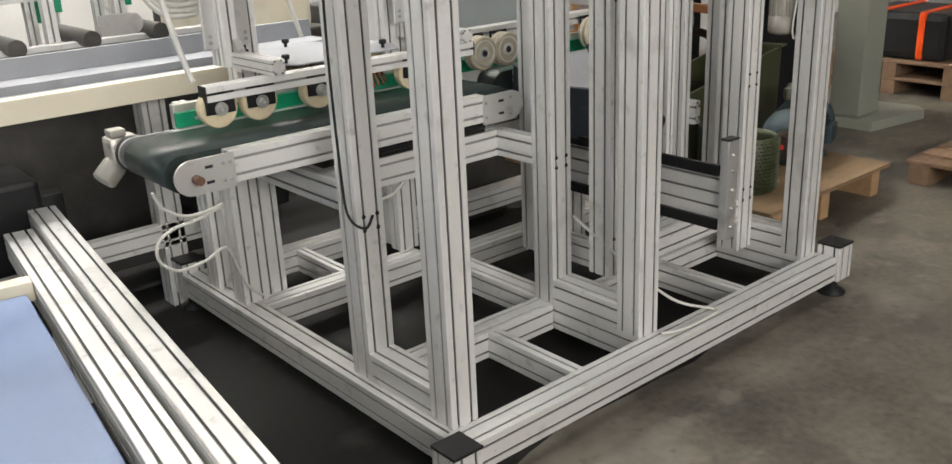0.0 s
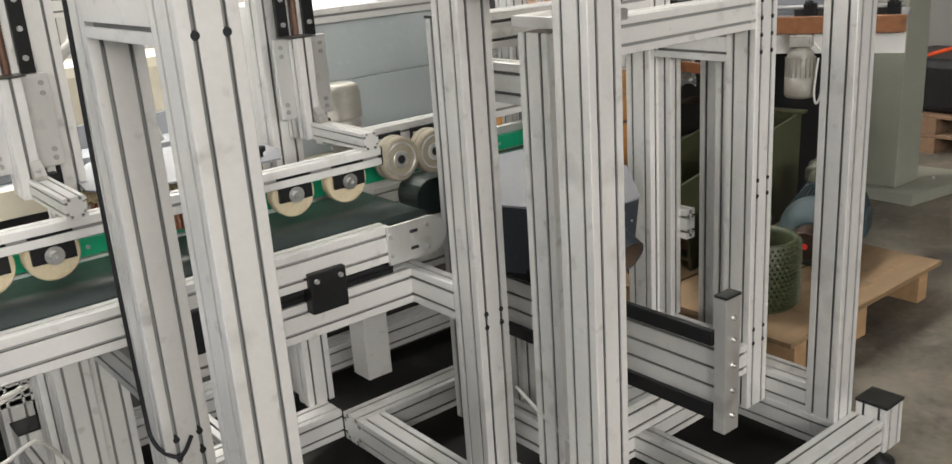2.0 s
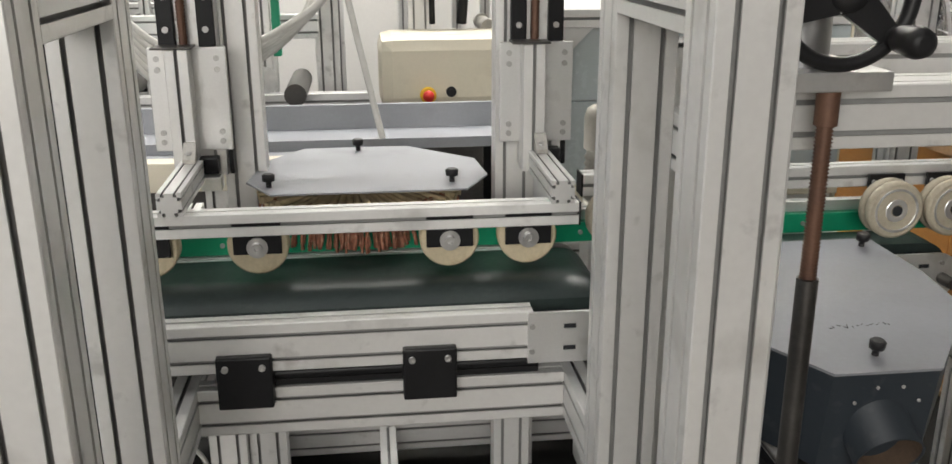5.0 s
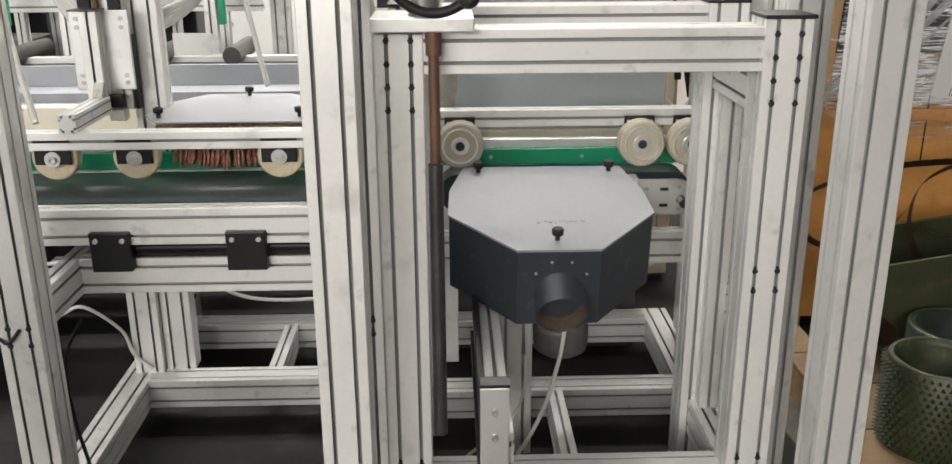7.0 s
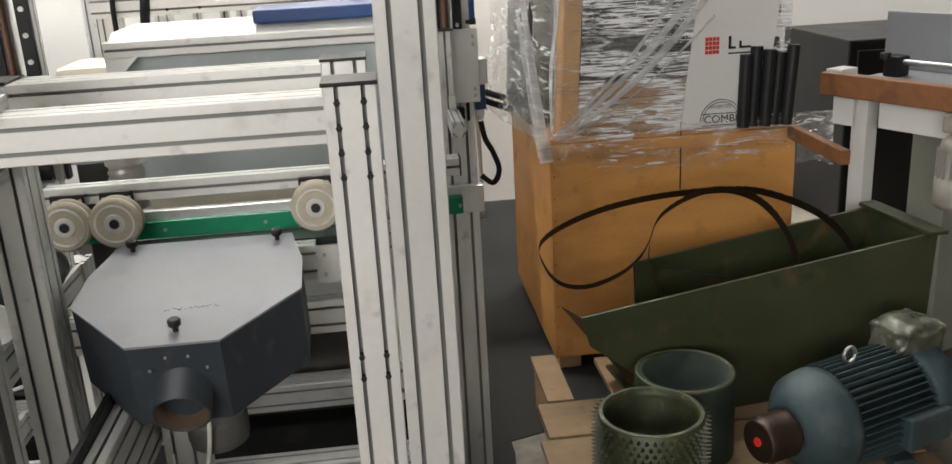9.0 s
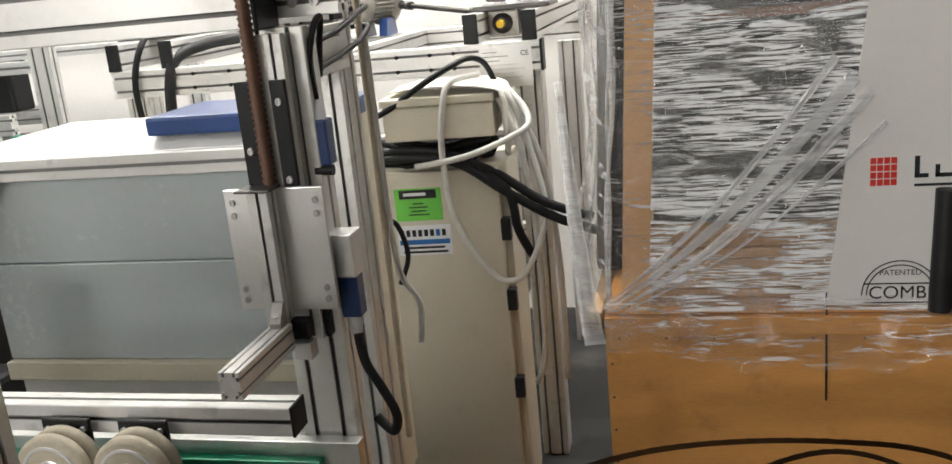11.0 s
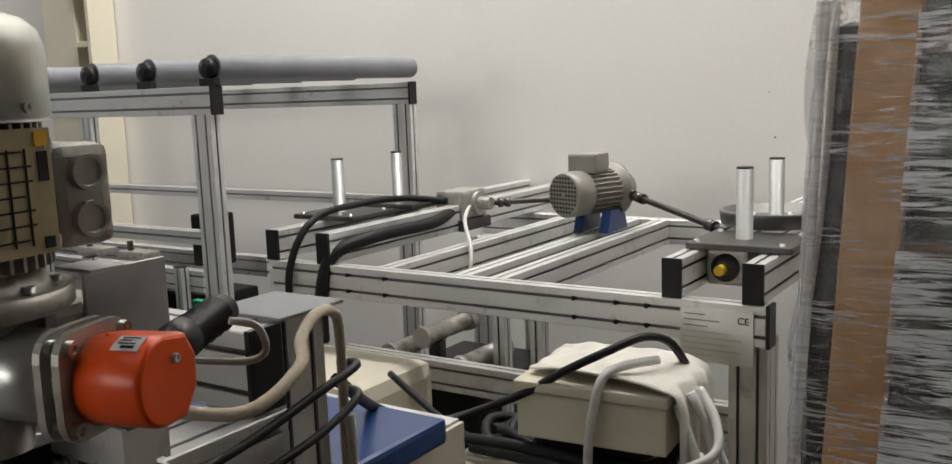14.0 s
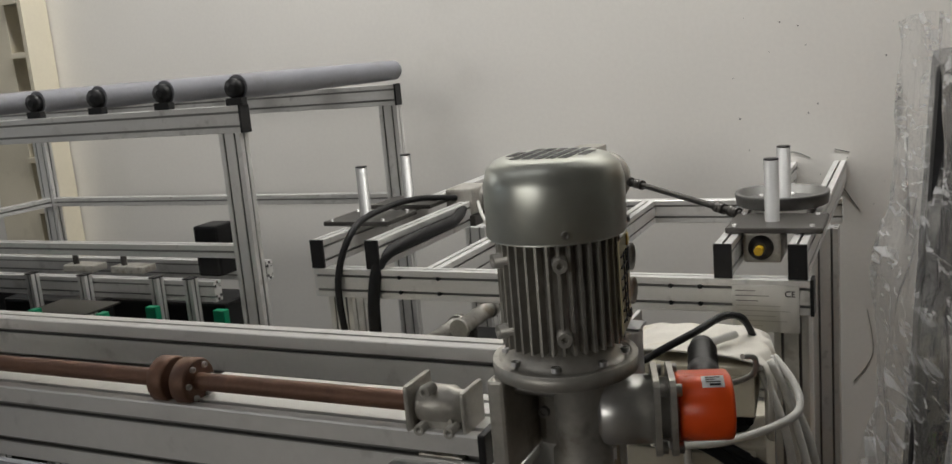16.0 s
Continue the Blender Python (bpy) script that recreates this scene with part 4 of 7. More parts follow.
# ---- top bridge with shaft and lift motor ----
bridge = thing("top_bridge", (2.3, 2.75, 1.42), "pair of aluminium bridge beams with a long brown drive shaft", "bridge")
BAY[0] = None
beam(bridge, "bridge_beam", (0.1, 2.739, 1.547), (3.190, 2.8085, 1.640), 0.045)
beam(bridge, "end_stub", (2.80, 2.809, 1.556), (3.29, 2.85, 1.638), 0.04)
for x in (3.222, 3.256):
    for z in (1.576, 1.617):
        screw(bridge, (x, 2.811, z), (0, -1, 0), 0.007)
box_part(bridge, "beam_cap", (3.1905, 2.737, 1.545), (3.198, 2.8085, 1.643), BLACK, 0.002)
beam(bridge, "bridge_beam", (0.1, 3.024, 1.541), (3.190, 3.066, 1.625), 0.04)
box_part(bridge, "beam_cap", (3.1905, 3.022, 1.540), (3.198, 3.066, 1.627), BLACK, 0.001)
beam(bridge, "tie_beam", (3.115, 2.86, 1.457), (3.20, 3.065, 1.536), 0.04)
beam(bridge, "end_post", (3.10, 3.067, 0.0), (3.18, 3.147, 1.627), 0.04)
box_part(bridge, "post_cap", (3.095, 3.062, 1.6275), (3.200, 3.160, 1.6315), GREYPAINT, 0.001, "grey sheet cap plate")
BAY[0] = REAR
part("drive_shaft", mk(tube, (0.4, 2.695, 1.660), (3.16, 2.695, 1.660), 0.0095), RUST, bridge, "brown rusty drive shaft")
bm = bmesh.new()
lathe(bm, (2.846, 2.695, 1.660), (9, 2.695, 1.660), [(0, 0.0095), (0, 0.023), (0.002, 0.025), (0.019, 0.025), (0.021, 0.023), (0.021, 0.013), (0.031, 0.013), (0.031, 0.023), (0.033, 0.025), (0.050, 0.025), (0.052, 0.023), (0.052, 0.0095)], 28)
part("shaft_coupling", bm, RUST, bridge)
for i in range(6):
    a = i * math.pi / 3
    screw(bridge, (2.898, 2.695 + 0.018 * math.cos(a), 1.660 + 0.018 * math.sin(a)), (1, 0, 0), 0.0032)

BAY[0] = UPRIGHT
lm = thing("lift_gearmotor", (3.30, 2.68, 1.60), "grey cast gearmotor with a galvanised fan cowl standing upright", "gearmotor")
mx0, my0, mz = 3.307, 2.68, 1.695
part("fan_cowl", mk(lathe, (mx0, my0, mz + 0.118), (mx0, my0, 3), [(0, 0.066), (0.003, 0.068), (0.052, 0.068), (0.066, 0.064), (0.074, 0.055), (0.077, 0.046), (0.077, 0.0)], 44), COWL, lm, "galvanised fan cowl with a slotted top")
for i in range(7):
    for j in range(-3, 4):
        x, y = mx0 - 0.036 + 0.012 * i, my0 + 0.011 * j
        if math.hypot(x - mx0, y - my0) < 0.042:
            part("vent_slot", mk(block, (x - 0.0042, y - 0.0040, mz + 0.1945), (x + 0.0042, y + 0.0040, mz + 0.1956)), INK, lm)
for a in (-1.1, 0.3, 2.2):
    screw(lm, (mx0 + 0.067 * math.cos(a), my0 + 0.067 * math.sin(a), mz + 0.128), (math.cos(a), math.sin(a), 0), 0.004)
fins = part("motor_body", mk(lathe, (mx0, my0, mz + 0.01), (mx0, my0, 3), [(0, 0.049), (0.11, 0.049)], 32), CAST, lm)
for i in range(36):
    a = 2 * math.pi * i / 36
    c, s = math.cos(a), math.sin(a)
    bm = bmesh.new()
    add(bm, [(mx0 + c * r - s * w, my0 + s * r + c * w, z) for z in (mz + 0.012, mz + 0.117) for r, w in ((0.048, -0.0022), (0.0605, -0.0013), (0.0605, 0.0013), (0.048, 0.0022))], [(0, 1, 5, 4), (1, 2, 6, 5), (2, 3, 7, 6), (0, 3, 2, 1), (4, 5, 6, 7)])
    part("fin", bm, CAST, fins)
for a in (-2.35, -1.2, 0.6, 2.0):
    for z in (mz + 0.03, mz + 0.10):
        bm = bmesh.new()
        lathe(bm, (mx0 + 0.045 * math.cos(a), my0 + 0.045 * math.sin(a), z), (mx0 + math.cos(a), my0 + math.sin(a), z), [(0, 0.008), (0.024, 0.007), (0.024, 0.0035), (0.018, 0.003)], 12)
        part("lug", bm, CAST, lm)
part("flange", mk(lathe, (mx0, my0, mz - 0.022), (mx0, my0, 3), [(0, 0.064), (0.004, 0.072), (0.018, 0.072), (0.018, 0.066), (0.012, 0.064), (0.022, 0.056), (0.032, 0.050)], 40), CAST, lm)
for i in range(8):
    a = 2 * math.pi * i / 8 + 0.2
    screw(lm, (mx0 + 0.059 * math.cos(a), my0 + 0.059 * math.sin(a), mz - 0.003), (0, 0, 1), 0.005)
wg = part("worm_gearbox", mk(block, (mx0 - 0.050, my0 + 0.035, 1.572), (mx0 + 0.035, my0 + 0.10, mz - 0.022), 0.010), CAST, lm)
part("side_cheek", mk(block, (mx0 - 0.068, my0 - 0.045, 1.572), (mx0 - 0.050, my0 + 0.09, mz - 0.022), 0.004), CAST, wg)
part("gear_column", mk(lathe, (mx0 + 0.014, my0 - 0.004, 1.572), (mx0 + 0.014, my0 - 0.004, 3), [(0, 0.030), (0.020, 0.030), (0.022, 0.026), (0.101, 0.026)], 28), CAST, wg)
part("cross_pin", mk(tube, (mx0 - 0.05, my0 - 0.012, 1.655), (mx0, my0 - 0.012, 1.655), 0.007, None, 14), STEEL, wg)
screw(wg, (mx0 - 0.040, my0 + 0.034, 1.612), (0, -1, 0), 0.006)
tb = part("terminal_box", mk(block, (mx0 - 0.025, my0 + 0.048, mz + 0.02), (mx0 + 0.045, my0 + 0.098, mz + 0.10), 0.010), CAST, lm)
for z in (mz + 0.042, mz + 0.078):
    part("conduit_plug", mk(lathe, (mx0 + 0.043, my0 + 0.073, z), (mx0 + 1, my0 + 0.073, z), [(0, 0.014), (0.010, 0.014), (0.010, 0.011), (0.007, 0.010), (0.007, 0.0)], 18), CAST, tb)
BAY[0] = None
# the encoder looks out of the gearbox at an angle
EU, EV, EC = Vector((0.951, 0.309, 0)), Vector((-0.309, 0.951, 0)), Vector((3.299, 2.710, 1.688))


def out(a, v=0.0, z=0.0):
    """A place a along the encoder's axis, v beside it and z above it."""
    return EC + EU * a + EV * v + Vector((0, 0, z))


part("encoder_flange", mk(lathe, out(0.020), out(1), [(0, 0.026), (0.004, 0.029), (0.046, 0.029), (0.046, 0.026), (0.062, 0.026)], 32), ALU_MILL, lm, "turned bright steel sleeve")
for a in (0.066, 0.079):
    bm = bmesh.new()
    ears = [out(a + da, 0.034 * math.cos(t) * (1 + 0.22 * abs(math.sin(2 * t)) ** 3), 0.034 * math.sin(t) * (1 + 0.22 * abs(math.sin(2 * t)) ** 3)) for da in (0, 0.005) for t in [k * math.pi / 20 for k in range(40)]]
    add(bm, ears, [list(range(40))[::-1], list(range(40, 80))] + [(k, (k + 1) % 40, 40 + (k + 1) % 40, 40 + k) for k in range(40)])
    plate = part("encoder_plate", bm, CAST, lm)
    for t in (0.785, 2.356, 3.927, 5.498):
        screw(plate, out(a + 0.005, 0.035 * math.cos(t), 0.035 * math.sin(t)), EU, 0.0052)
bm = bmesh.new()
shape = [(-0.028 * math.sin(t), 0.028 * math.cos(t)) for t in [k * math.pi / 14 for k in range(15)]] + [(0.020, -0.028), (0.033, -0.012), (0.034, 0.008), (0.024, 0.024)]
ring = []
for a, k in ((0.086, 0.95), (0.087, 1.0), (0.127, 1.0), (0.130, 0.97), (0.131, 0.90)):
    ring.append([bm.verts.new(out(a, v * k, z * k)) for v, z in shape])
for r0, r1 in zip(ring, ring[1:]):
    for k in range(len(shape)):
        f = bm.faces.new((r0[k], r0[(k + 1) % len(shape)], r1[(k + 1) % len(shape)], r1[k]))
        f.smooth = k < 14
bm.faces.new(ring[0])
bm.faces.new(ring[-1][::-1])
bmesh.ops.recalc_face_normals(bm, faces=bm.faces[:])
enc = part("encoder", bm, ORANGE, lm, "orange plastic encoder")
screw(enc, out(0.131, 0.009, 0.012), EU, 0.003, LABELWHITE)
bm = bmesh.new()
tilt = [k * 0.12 for k in range(5)]
add(bm, [out(a, -0.0288 * math.sin(t + 0.15), 0.0288 * math.cos(t + 0.15)) for a in (0.106, 0.124) for t in tilt] + [out(a, -0.0282 * math.sin(t + 0.15), 0.0282 * math.cos(t + 0.15)) for a in (0.106, 0.124) for t in tilt], [(k, k + 1, k + 6, k + 5) for k in range(4)] + [(k + 10, k + 15, k + 16, k + 11) for k in range(4)] + [(0, 5, 15, 10), (4, 14, 19, 9), (0, 10, 11, 1), (5, 6, 16, 15)])
bmesh.ops.recalc_face_normals(bm, faces=bm.faces[:])
part("rating_label", bm, LABELWHITE, enc)
for a0, a1, t0, t1 in ((0.109, 0.121, 0.22, 0.27), (0.109, 0.117, 0.32, 0.36), (0.109, 0.121, 0.42, 0.46), (0.112, 0.121, 0.50, 0.58)):
    bm = bmesh.new()
    add(bm, [out(a, -0.0291 * math.sin(t), 0.0291 * math.cos(t)) for a in (a0, a1) for t in (t0, t1)], [(0, 1, 3, 2)])
    bmesh.ops.solidify(bm, geom=bm.faces[:], thickness=0.0002)
    part("print_bar", bm, INK, enc)
bm = bmesh.new()
g0, g1 = out(0.112, 0.030, 0.010), out(0.122, 0.13, 0.030)
lathe(bm, g0, g1, [(0, 0.011), (0.006, 0.014), (0.020, 0.014)] + [(0.022 + 0.0045 * i, 0.0135 if i % 2 else 0.0105) for i in range(9)] + [(0.064, 0.011), (0.070, 0.006)], 18)
part("cable_gland", bm, BLACK, enc, "black ribbed cable gland")
# printed plate on the motor's side
PA = radians(8)
PN, PT_ = Vector((math.cos(PA), math.sin(PA), 0)), Vector((-math.sin(PA), math.cos(PA), 0))


def on_motor(name, v0, v1, z0, z1, r, mat, parent, label=""):
    bm = bmesh.new()
    o = Vector((3.295, 2.708, 0))
    add(bm, [o + PN * rr + PT_ * v + Vector((0, 0, z)) for rr in (r, r + 0.001) for v, z in ((v0, z0), (v1, z0), (v1, z1), (v0, z1))], [(3, 2, 1, 0), (4, 5, 6, 7), (0, 1, 5, 4), (1, 2, 6, 5), (2, 3, 7, 6), (3, 0, 4, 7)])
    return part(name, bm, mat, parent, label)


rp = on_motor("rating_plate", -0.024, 0.026, 1.764, 1.840, 0.053, material("yellowed_rating_plate", (0.50, 0.43, 0.26), 0.4, 0.2, 0.15, 14, 90, 0.02, spots=[((0.36, 0.29, 0.16), 0.25, 30)]), lm, "yellowed printed rating plate")
for i in range(7):
    on_motor("print_bar", -0.020, 0.010 if i % 3 else 0.004, 1.773 + 0.0088 * i, 1.7742 + 0.0088 * i, 0.0542, INK, rp)
for v in (-0.006, 0.006):
    on_motor("print_bar", v, v + 0.0008, 1.770, 1.828, 0.0542, INK, rp)
on_motor("logo_mark", 0.014, 0.023, 1.829, 1.838, 0.0542, YELLOW, rp)
on_motor("logo_mark", 0.015, 0.022, 1.808, 1.826, 0.0542, INK, rp)
on_motor("logo_mark", 0.015, 0.022, 1.767, 1.774, 0.0542, INK, rp)
BAY[0] = None
part("cable_bracket", mk(block, (3.325, 2.765, 1.64), (3.329, 2.83, 1.744), 0.001), ALU_MILL, lm, "bent grey sheet bracket")
part("bracket_tab", mk(block, (3.305, 2.760, 1.745), (3.345, 2.785, 1.7475), 0.0005), LABELWHITE, lm, "white sheet tab")
BAY[0] = REAR
bev = thing("angle_gearbox", (3.18, 2.695, 1.617), "small cast angle gearbox on the drive shaft", "gearbox")
BAY[0] = None
GX, GY, GZ = 3.142, 2.765, 1.659
part("housing", mk(lathe, (GX - 0.022, GY, GZ), (9, GY, GZ), [(0, 0.017), (0.006, 0.020), (0.034, 0.020), (0.040, 0.016), (0.052, 0.016)], 24), CAST, bev)
part("pedestal", mk(prism, [(GX - 0.014, GZ - 0.043), (GX + 0.022, GZ - 0.043), (GX + 0.017, GZ - 0.008), (GX - 0.009, GZ - 0.008)], GY - 0.016, GY + 0.016, 0, "y"), CAST, bev)
part("pedestal_foot", mk(block, (GX - 0.020, GY - 0.022, GZ - 0.049), (GX + 0.028, GY + 0.022, GZ - 0.0435), 0.002), CAST, bev)
part("flange", mk(block, (GX - 0.029, GY - 0.026, GZ - 0.026), (GX - 0.0225, GY + 0.026, GZ + 0.026), 0.004), CAST, bev)
part("flange", mk(block, (GX + 0.030, GY - 0.022, GZ - 0.026), (GX + 0.036, GY + 0.022, GZ + 0.022), 0.004), CAST, bev)
for dx, dz in ((-0.004, 0.021), (-0.014, -0.018), (0.018, -0.018)):
    part("boss", mk(lathe, (GX + dx, GY - 0.010, GZ + dz), (GX + dx, GY - 1, GZ + dz), [(0, 0.006), (0.017, 0.0055), (0.017, 0.003), (0.012, 0.003)], 12), CAST, bev)
for dx in (-0.014, 0.020):
    screw(bev, (GX + dx, GY - 0.017, GZ - 0.0435), (0, 0, 1), 0.004)
part("base", mk(block, (GX - 0.045, GY - 0.045, GZ - 0.060), (GX + 0.085, GY + 0.038, GZ - 0.0495), 0.002), ALU_MILL, bev, "milled aluminium base plate")
BAY[0] = REAR

# ---- beige control cabinet ----
cab = thing("control_cabinet", (3.07, 3.92, 0), "beige steel control cabinet with stickers on its door", "control cabinet")
part("body", mk(block, (2.845, 3.825, 0.12), (3.30, 4.08, 1.125), 0.006), BEIGE, cab)
door = part("door", mk(block, (2.855, 3.802, 0.16), (3.28, 3.824, 1.115), 0.005), BEIGE, cab)
for z in (0.95, 0.755, 0.50):
    part("hinge", mk(block, (3.275, 3.795, z - 0.03), (3.302, 3.824, z + 0.03), 0.004), BLACK, door)
sw = part("main_switch", mk(block, (2.885, 3.790, 0.93), (2.935, 3.801, 1.0), 0.003), YELLOW, cab, "yellow and red main switch")
part("switch_knob", mk(lathe, (2.91, 3.79, 0.965), (2.91, 3.0, 0.965), [(0, 0.02), (0.02, 0.018), (0.02, 0.0)], 16), RED, sw)
part("switch_label", mk(block, (2.88, 3.799, 1.005), (2.94, 3.801, 1.02)), LABELWHITE, cab)
part("plinth", mk(block, (2.865, 3.84, 0), (3.28, 4.06, 0.118)), DARKSTEEL, cab)


def sticker(parent, x0, x1, z0, z1, y, mat, name="sticker", label=""):
    return part(name, mk(block, (x0, y - 0.0012, z0), (x1, y, z1)), mat, parent, label)


def text(parent, words, at, size, mat, rot=(90, 0, 0), name="lettering"):
    c = bpy.data.curves.new(name, "FONT")
    c.body, c.size, c.extrude = words, size, 0.0004
    c.align_x, c.align_y = "CENTER", "CENTER"
    tmp = bpy.data.objects.new(name, c)
    scene.collection.objects.link(tmp)
    me = bpy.data.meshes.new_from_object(tmp.evaluated_get(bpy.context.evaluated_depsgraph_get()))
    bpy.data.objects.remove(tmp)
    me.materials.clear()
    me.materials.append(mat)
    me.transform(pose(*bay(at), *rot))
    me.transform(Matrix.Translation(-ORIGIN[parent]))
    o = new(name, me)
    o.parent = parent
    ORIGIN[o] = ORIGIN[parent]
    return o


YD = 3.802
g = sticker(door, 3.0, 3.125, 0.985, 1.072, YD, LABELGREEN, "sticker", "bright green sticker")
sticker(g, 3.013, 3.112, 1.045, 1.068, YD - 0.0015, INK, "print_bar")
sticker(g, 3.025, 3.085, 1.053, 1.061, YD - 0.003, LABELWHITE, "print_bar")
for i, w in enumerate((0.028, 0.05, 0.04, 0.055)):
    sticker(g, 3.062 - w / 2, 3.062 + w / 2, 1.030 - i * 0.010, 1.033 - i * 0.010, YD - 0.0015, INK, "print_bar")
w_ = sticker(door, 2.997, 3.142, 0.89, 0.972, YD, LABELWHITE, "sticker", "white sticker with a blue band")
sticker(w_, 3.002, 3.137, 0.920, 0.933, YD - 0.0015, LABELBLUE, "print_bar")
for z, w in ((0.908, 0.105), (0.896, 0.12)):
    sticker(w_, 3.07 - w / 2, 3.07 + w / 2, z, z + 0.006, YD - 0.0015, INK, "print_bar")
for i in range(8):
    x = 3.006 + i * 0.0160
    sticker(w_, x, x + 0.010, 0.942, 0.960, YD - 0.0015, LABELBLUE if i == 6 else INK, "print_bar")
cab.rotation_euler.z = radians(4)

random.seed(11)
coil = thing("cable_coil", (3.08, 3.93, 1.13), "coil of thick black corrugated cable on the cabinet top", "cable")
for i in range(7):
    z = 1.135 + 0.011 * (i % 4)
    cx, cy, ra, rb = 3.08 + random.uniform(-0.03, 0.03), 3.93, 0.17 + random.uniform(-0.03, 0.03), 0.09 + random.uniform(-0.02, 0.02)
    part("winding", mk(pipe, [(cx + ra * math.cos(a), cy + rb * math.sin(a), z + 0.012 * math.sin(3 * a + i)) for a in [k * math.pi / 5 + i for k in range(10)]], 0.011, 8, 0, 4), RUBBER, coil)
box = thing("junction_box", (3.135, 3.90, 1.195), "cream plastic junction box under a white cloth", "junction box")
part("body", mk(block, (2.995, 3.80, 1.197), (3.282, 4.0, 1.285), 0.006), CREAM, box)
part("lid", mk(block, (2.99, 3.795, 1.286), (3.287, 4.005, 1.307), 0.006), CREAM, box)
box.rotation_euler.z = radians(5)
cloth = bmesh.new()
nx, ny = 26, 20
grid = []
for i in range(nx + 1):
    for j in range(ny + 1):
        u, v = i / nx, j / ny
        x, y = 3.005 + 0.33 * u, 3.80 + 0.05 * max(0, 0.8 - u) + (0.215 - 0.05 * max(0, 0.8 - u)) * v
        over = max(0.0, (u - 0.86) / 0.14)
        z = 1.3135 + 0.006 * noise.noise((x * 22, y * 22, 1.0)) + 0.012 * math.sin(math.pi * min(u / 0.86, 1)) + 0.006
        if over > 0:
            x = 3.005 + 0.33 * 0.86 + 0.02 * min(1, over * 3) + 0.008 * math.sin(v * 19)
            z -= 0.165 * over * over + 0.02 * over * math.sin(v * 9)
        grid.append(cloth.verts.new((x, y, z)))
for i in range(nx):
    for j in range(ny):
        f = cloth.faces.new([grid[a] for a in (i * (ny + 1) + j, (i + 1) * (ny + 1) + j, (i + 1) * (ny + 1) + j + 1, i * (ny + 1) + j + 1)])
        f.smooth = True
cl = single("cloth", cloth, material("white_fleece_cloth", (0.72, 0.69, 0.62), 0.9, 0, 0.12, 12, 160, 0.15, spots=[((0.55, 0.47, 0.33), 0.2, 14)]), "white fleece cloth draped over the junction box", "cloth")
cl.rotation_euler.z = radians(5)
sol = cl.modifiers.new("thickness", "SOLIDIFY")
sol.thickness = 0.004

BAY[0] = None
# ---- white enclosed machine with a blue lid ----
enc2 = thing("enclosed_machine", (2.6, 3.40, 0), "white sheet-metal enclosed machine with a dark blue lid", "machine")
bm = bmesh.new()
prism(bm, [(3.235, 0.35), (3.60, 0.35), (3.60, 1.325), (3.30, 1.325), (3.235, 1.30)], 2.24, 3.04, 0, "x")
part("cover", bm, WHITEPAINT, enc2)
box_part(enc2, "upper_panel", (2.24, 3.222, 1.07), (3.039, 3.233, 1.255), PALEPANEL, 0.002, "pale blue-grey plastic panel")
box_part(enc2, "lower_panel", (2.24, 3.215, 0.845), (3.039, 3.233, 1.068), PALEPANEL, 0.003, "pale blue-grey plastic panel")
box_part(enc2, "ledge", (2.24, 3.195, 0.80), (3.039, 3.233, 0.843), CREAM, 0.003)
box_part(enc2, "side_sheet", (3.042, 3.225, 0.40), (3.050, 3.60, 1.322), CREAM, 0.002)
box_part(enc2, "top_lid", (2.66, 3.26, 1.327), (3.088, 3.50, 1.367), BLUE, 0.008, "dark blue lid")
box_part(enc2, "handle", (3.051, 3.26, 1.13), (3.071, 3.34, 1.27), BLACK, 0.006, "black plastic handle")
box_part(enc2, "plinth", (2.30, 3.32, 0), (3.0, 3.58, 0.35), DARKSTEEL, 0.004)
beam(enc2, "front_profile", (2.24, 3.175, 1.262), (3.04, 3.22, 1.307))
beam(enc2, "front_profile", (2.24, 3.18, 0.60), (3.05, 3.225, 0.69))
bm = bmesh.new()
prism(bm, [(2.24, 1.261), (2.33, 1.261), (2.24, 1.17)], 3.18, 3.21, 0, "y")
part("corner_brace", bm, ALU_MILL, enc2)
UX, UY = 2.312, 2.944
em = thing("upright_motor", (UX, UY, 0.16), "small grey upright motor beside the belt", "motor")
part("body", mk(lathe, (UX, UY, 0.86), (UX, UY, 3), [(0, 0.05), (0.02, 0.05)] + [(0.02 + 0.008 * i, 0.044 + 0.006 * (i % 2)) for i in range(15)] + [(0.145, 0.046)], 28), CAST, em)
part("fan_cowl", mk(lathe, (UX, UY, 1.006), (UX, UY, 3), [(0, 0.052), (0.075, 0.052), (0.094, 0.046), (0.1, 0.036), (0.1, 0.0)], 28), MOTORGREY, em)
part("pedestal", mk(block, (UX - 0.045, UY - 0.045, 0.16), (UX + 0.045, UY + 0.045, 0.859), 0.003), ALU, em)
cb = thing("cream_gear_housing", (2.1, 4.2, 0.9), "cream painted gear housing with a red and yellow stop button", "housing")
part("housing", mk(block, (1.80, 4.04, 0.90), (2.44, 4.36, 1.15), 0.045), CREAM, cb)
part("pedestal", mk(block, (1.82, 4.06, 0.0), (2.16, 4.28, 0.899), 0.004), DARKSTEEL, cb)
b_ = part("stop_button_base", mk(lathe, (1.965, 4.04, 0.955), (1.965, 0, 0.955), [(0, 0.028), (0.018, 0.028), (0.02, 0.02)], 24), YELLOW, cb, "yellow stop button base")
part("stop_button", mk(lathe, (1.965, 4.02, 0.955), (1.965, 0, 0.955), [(0, 0.012), (0.01, 0.02), (0.022, 0.019), (0.026, 0.0)], 24), RED, b_, "red mushroom stop button")
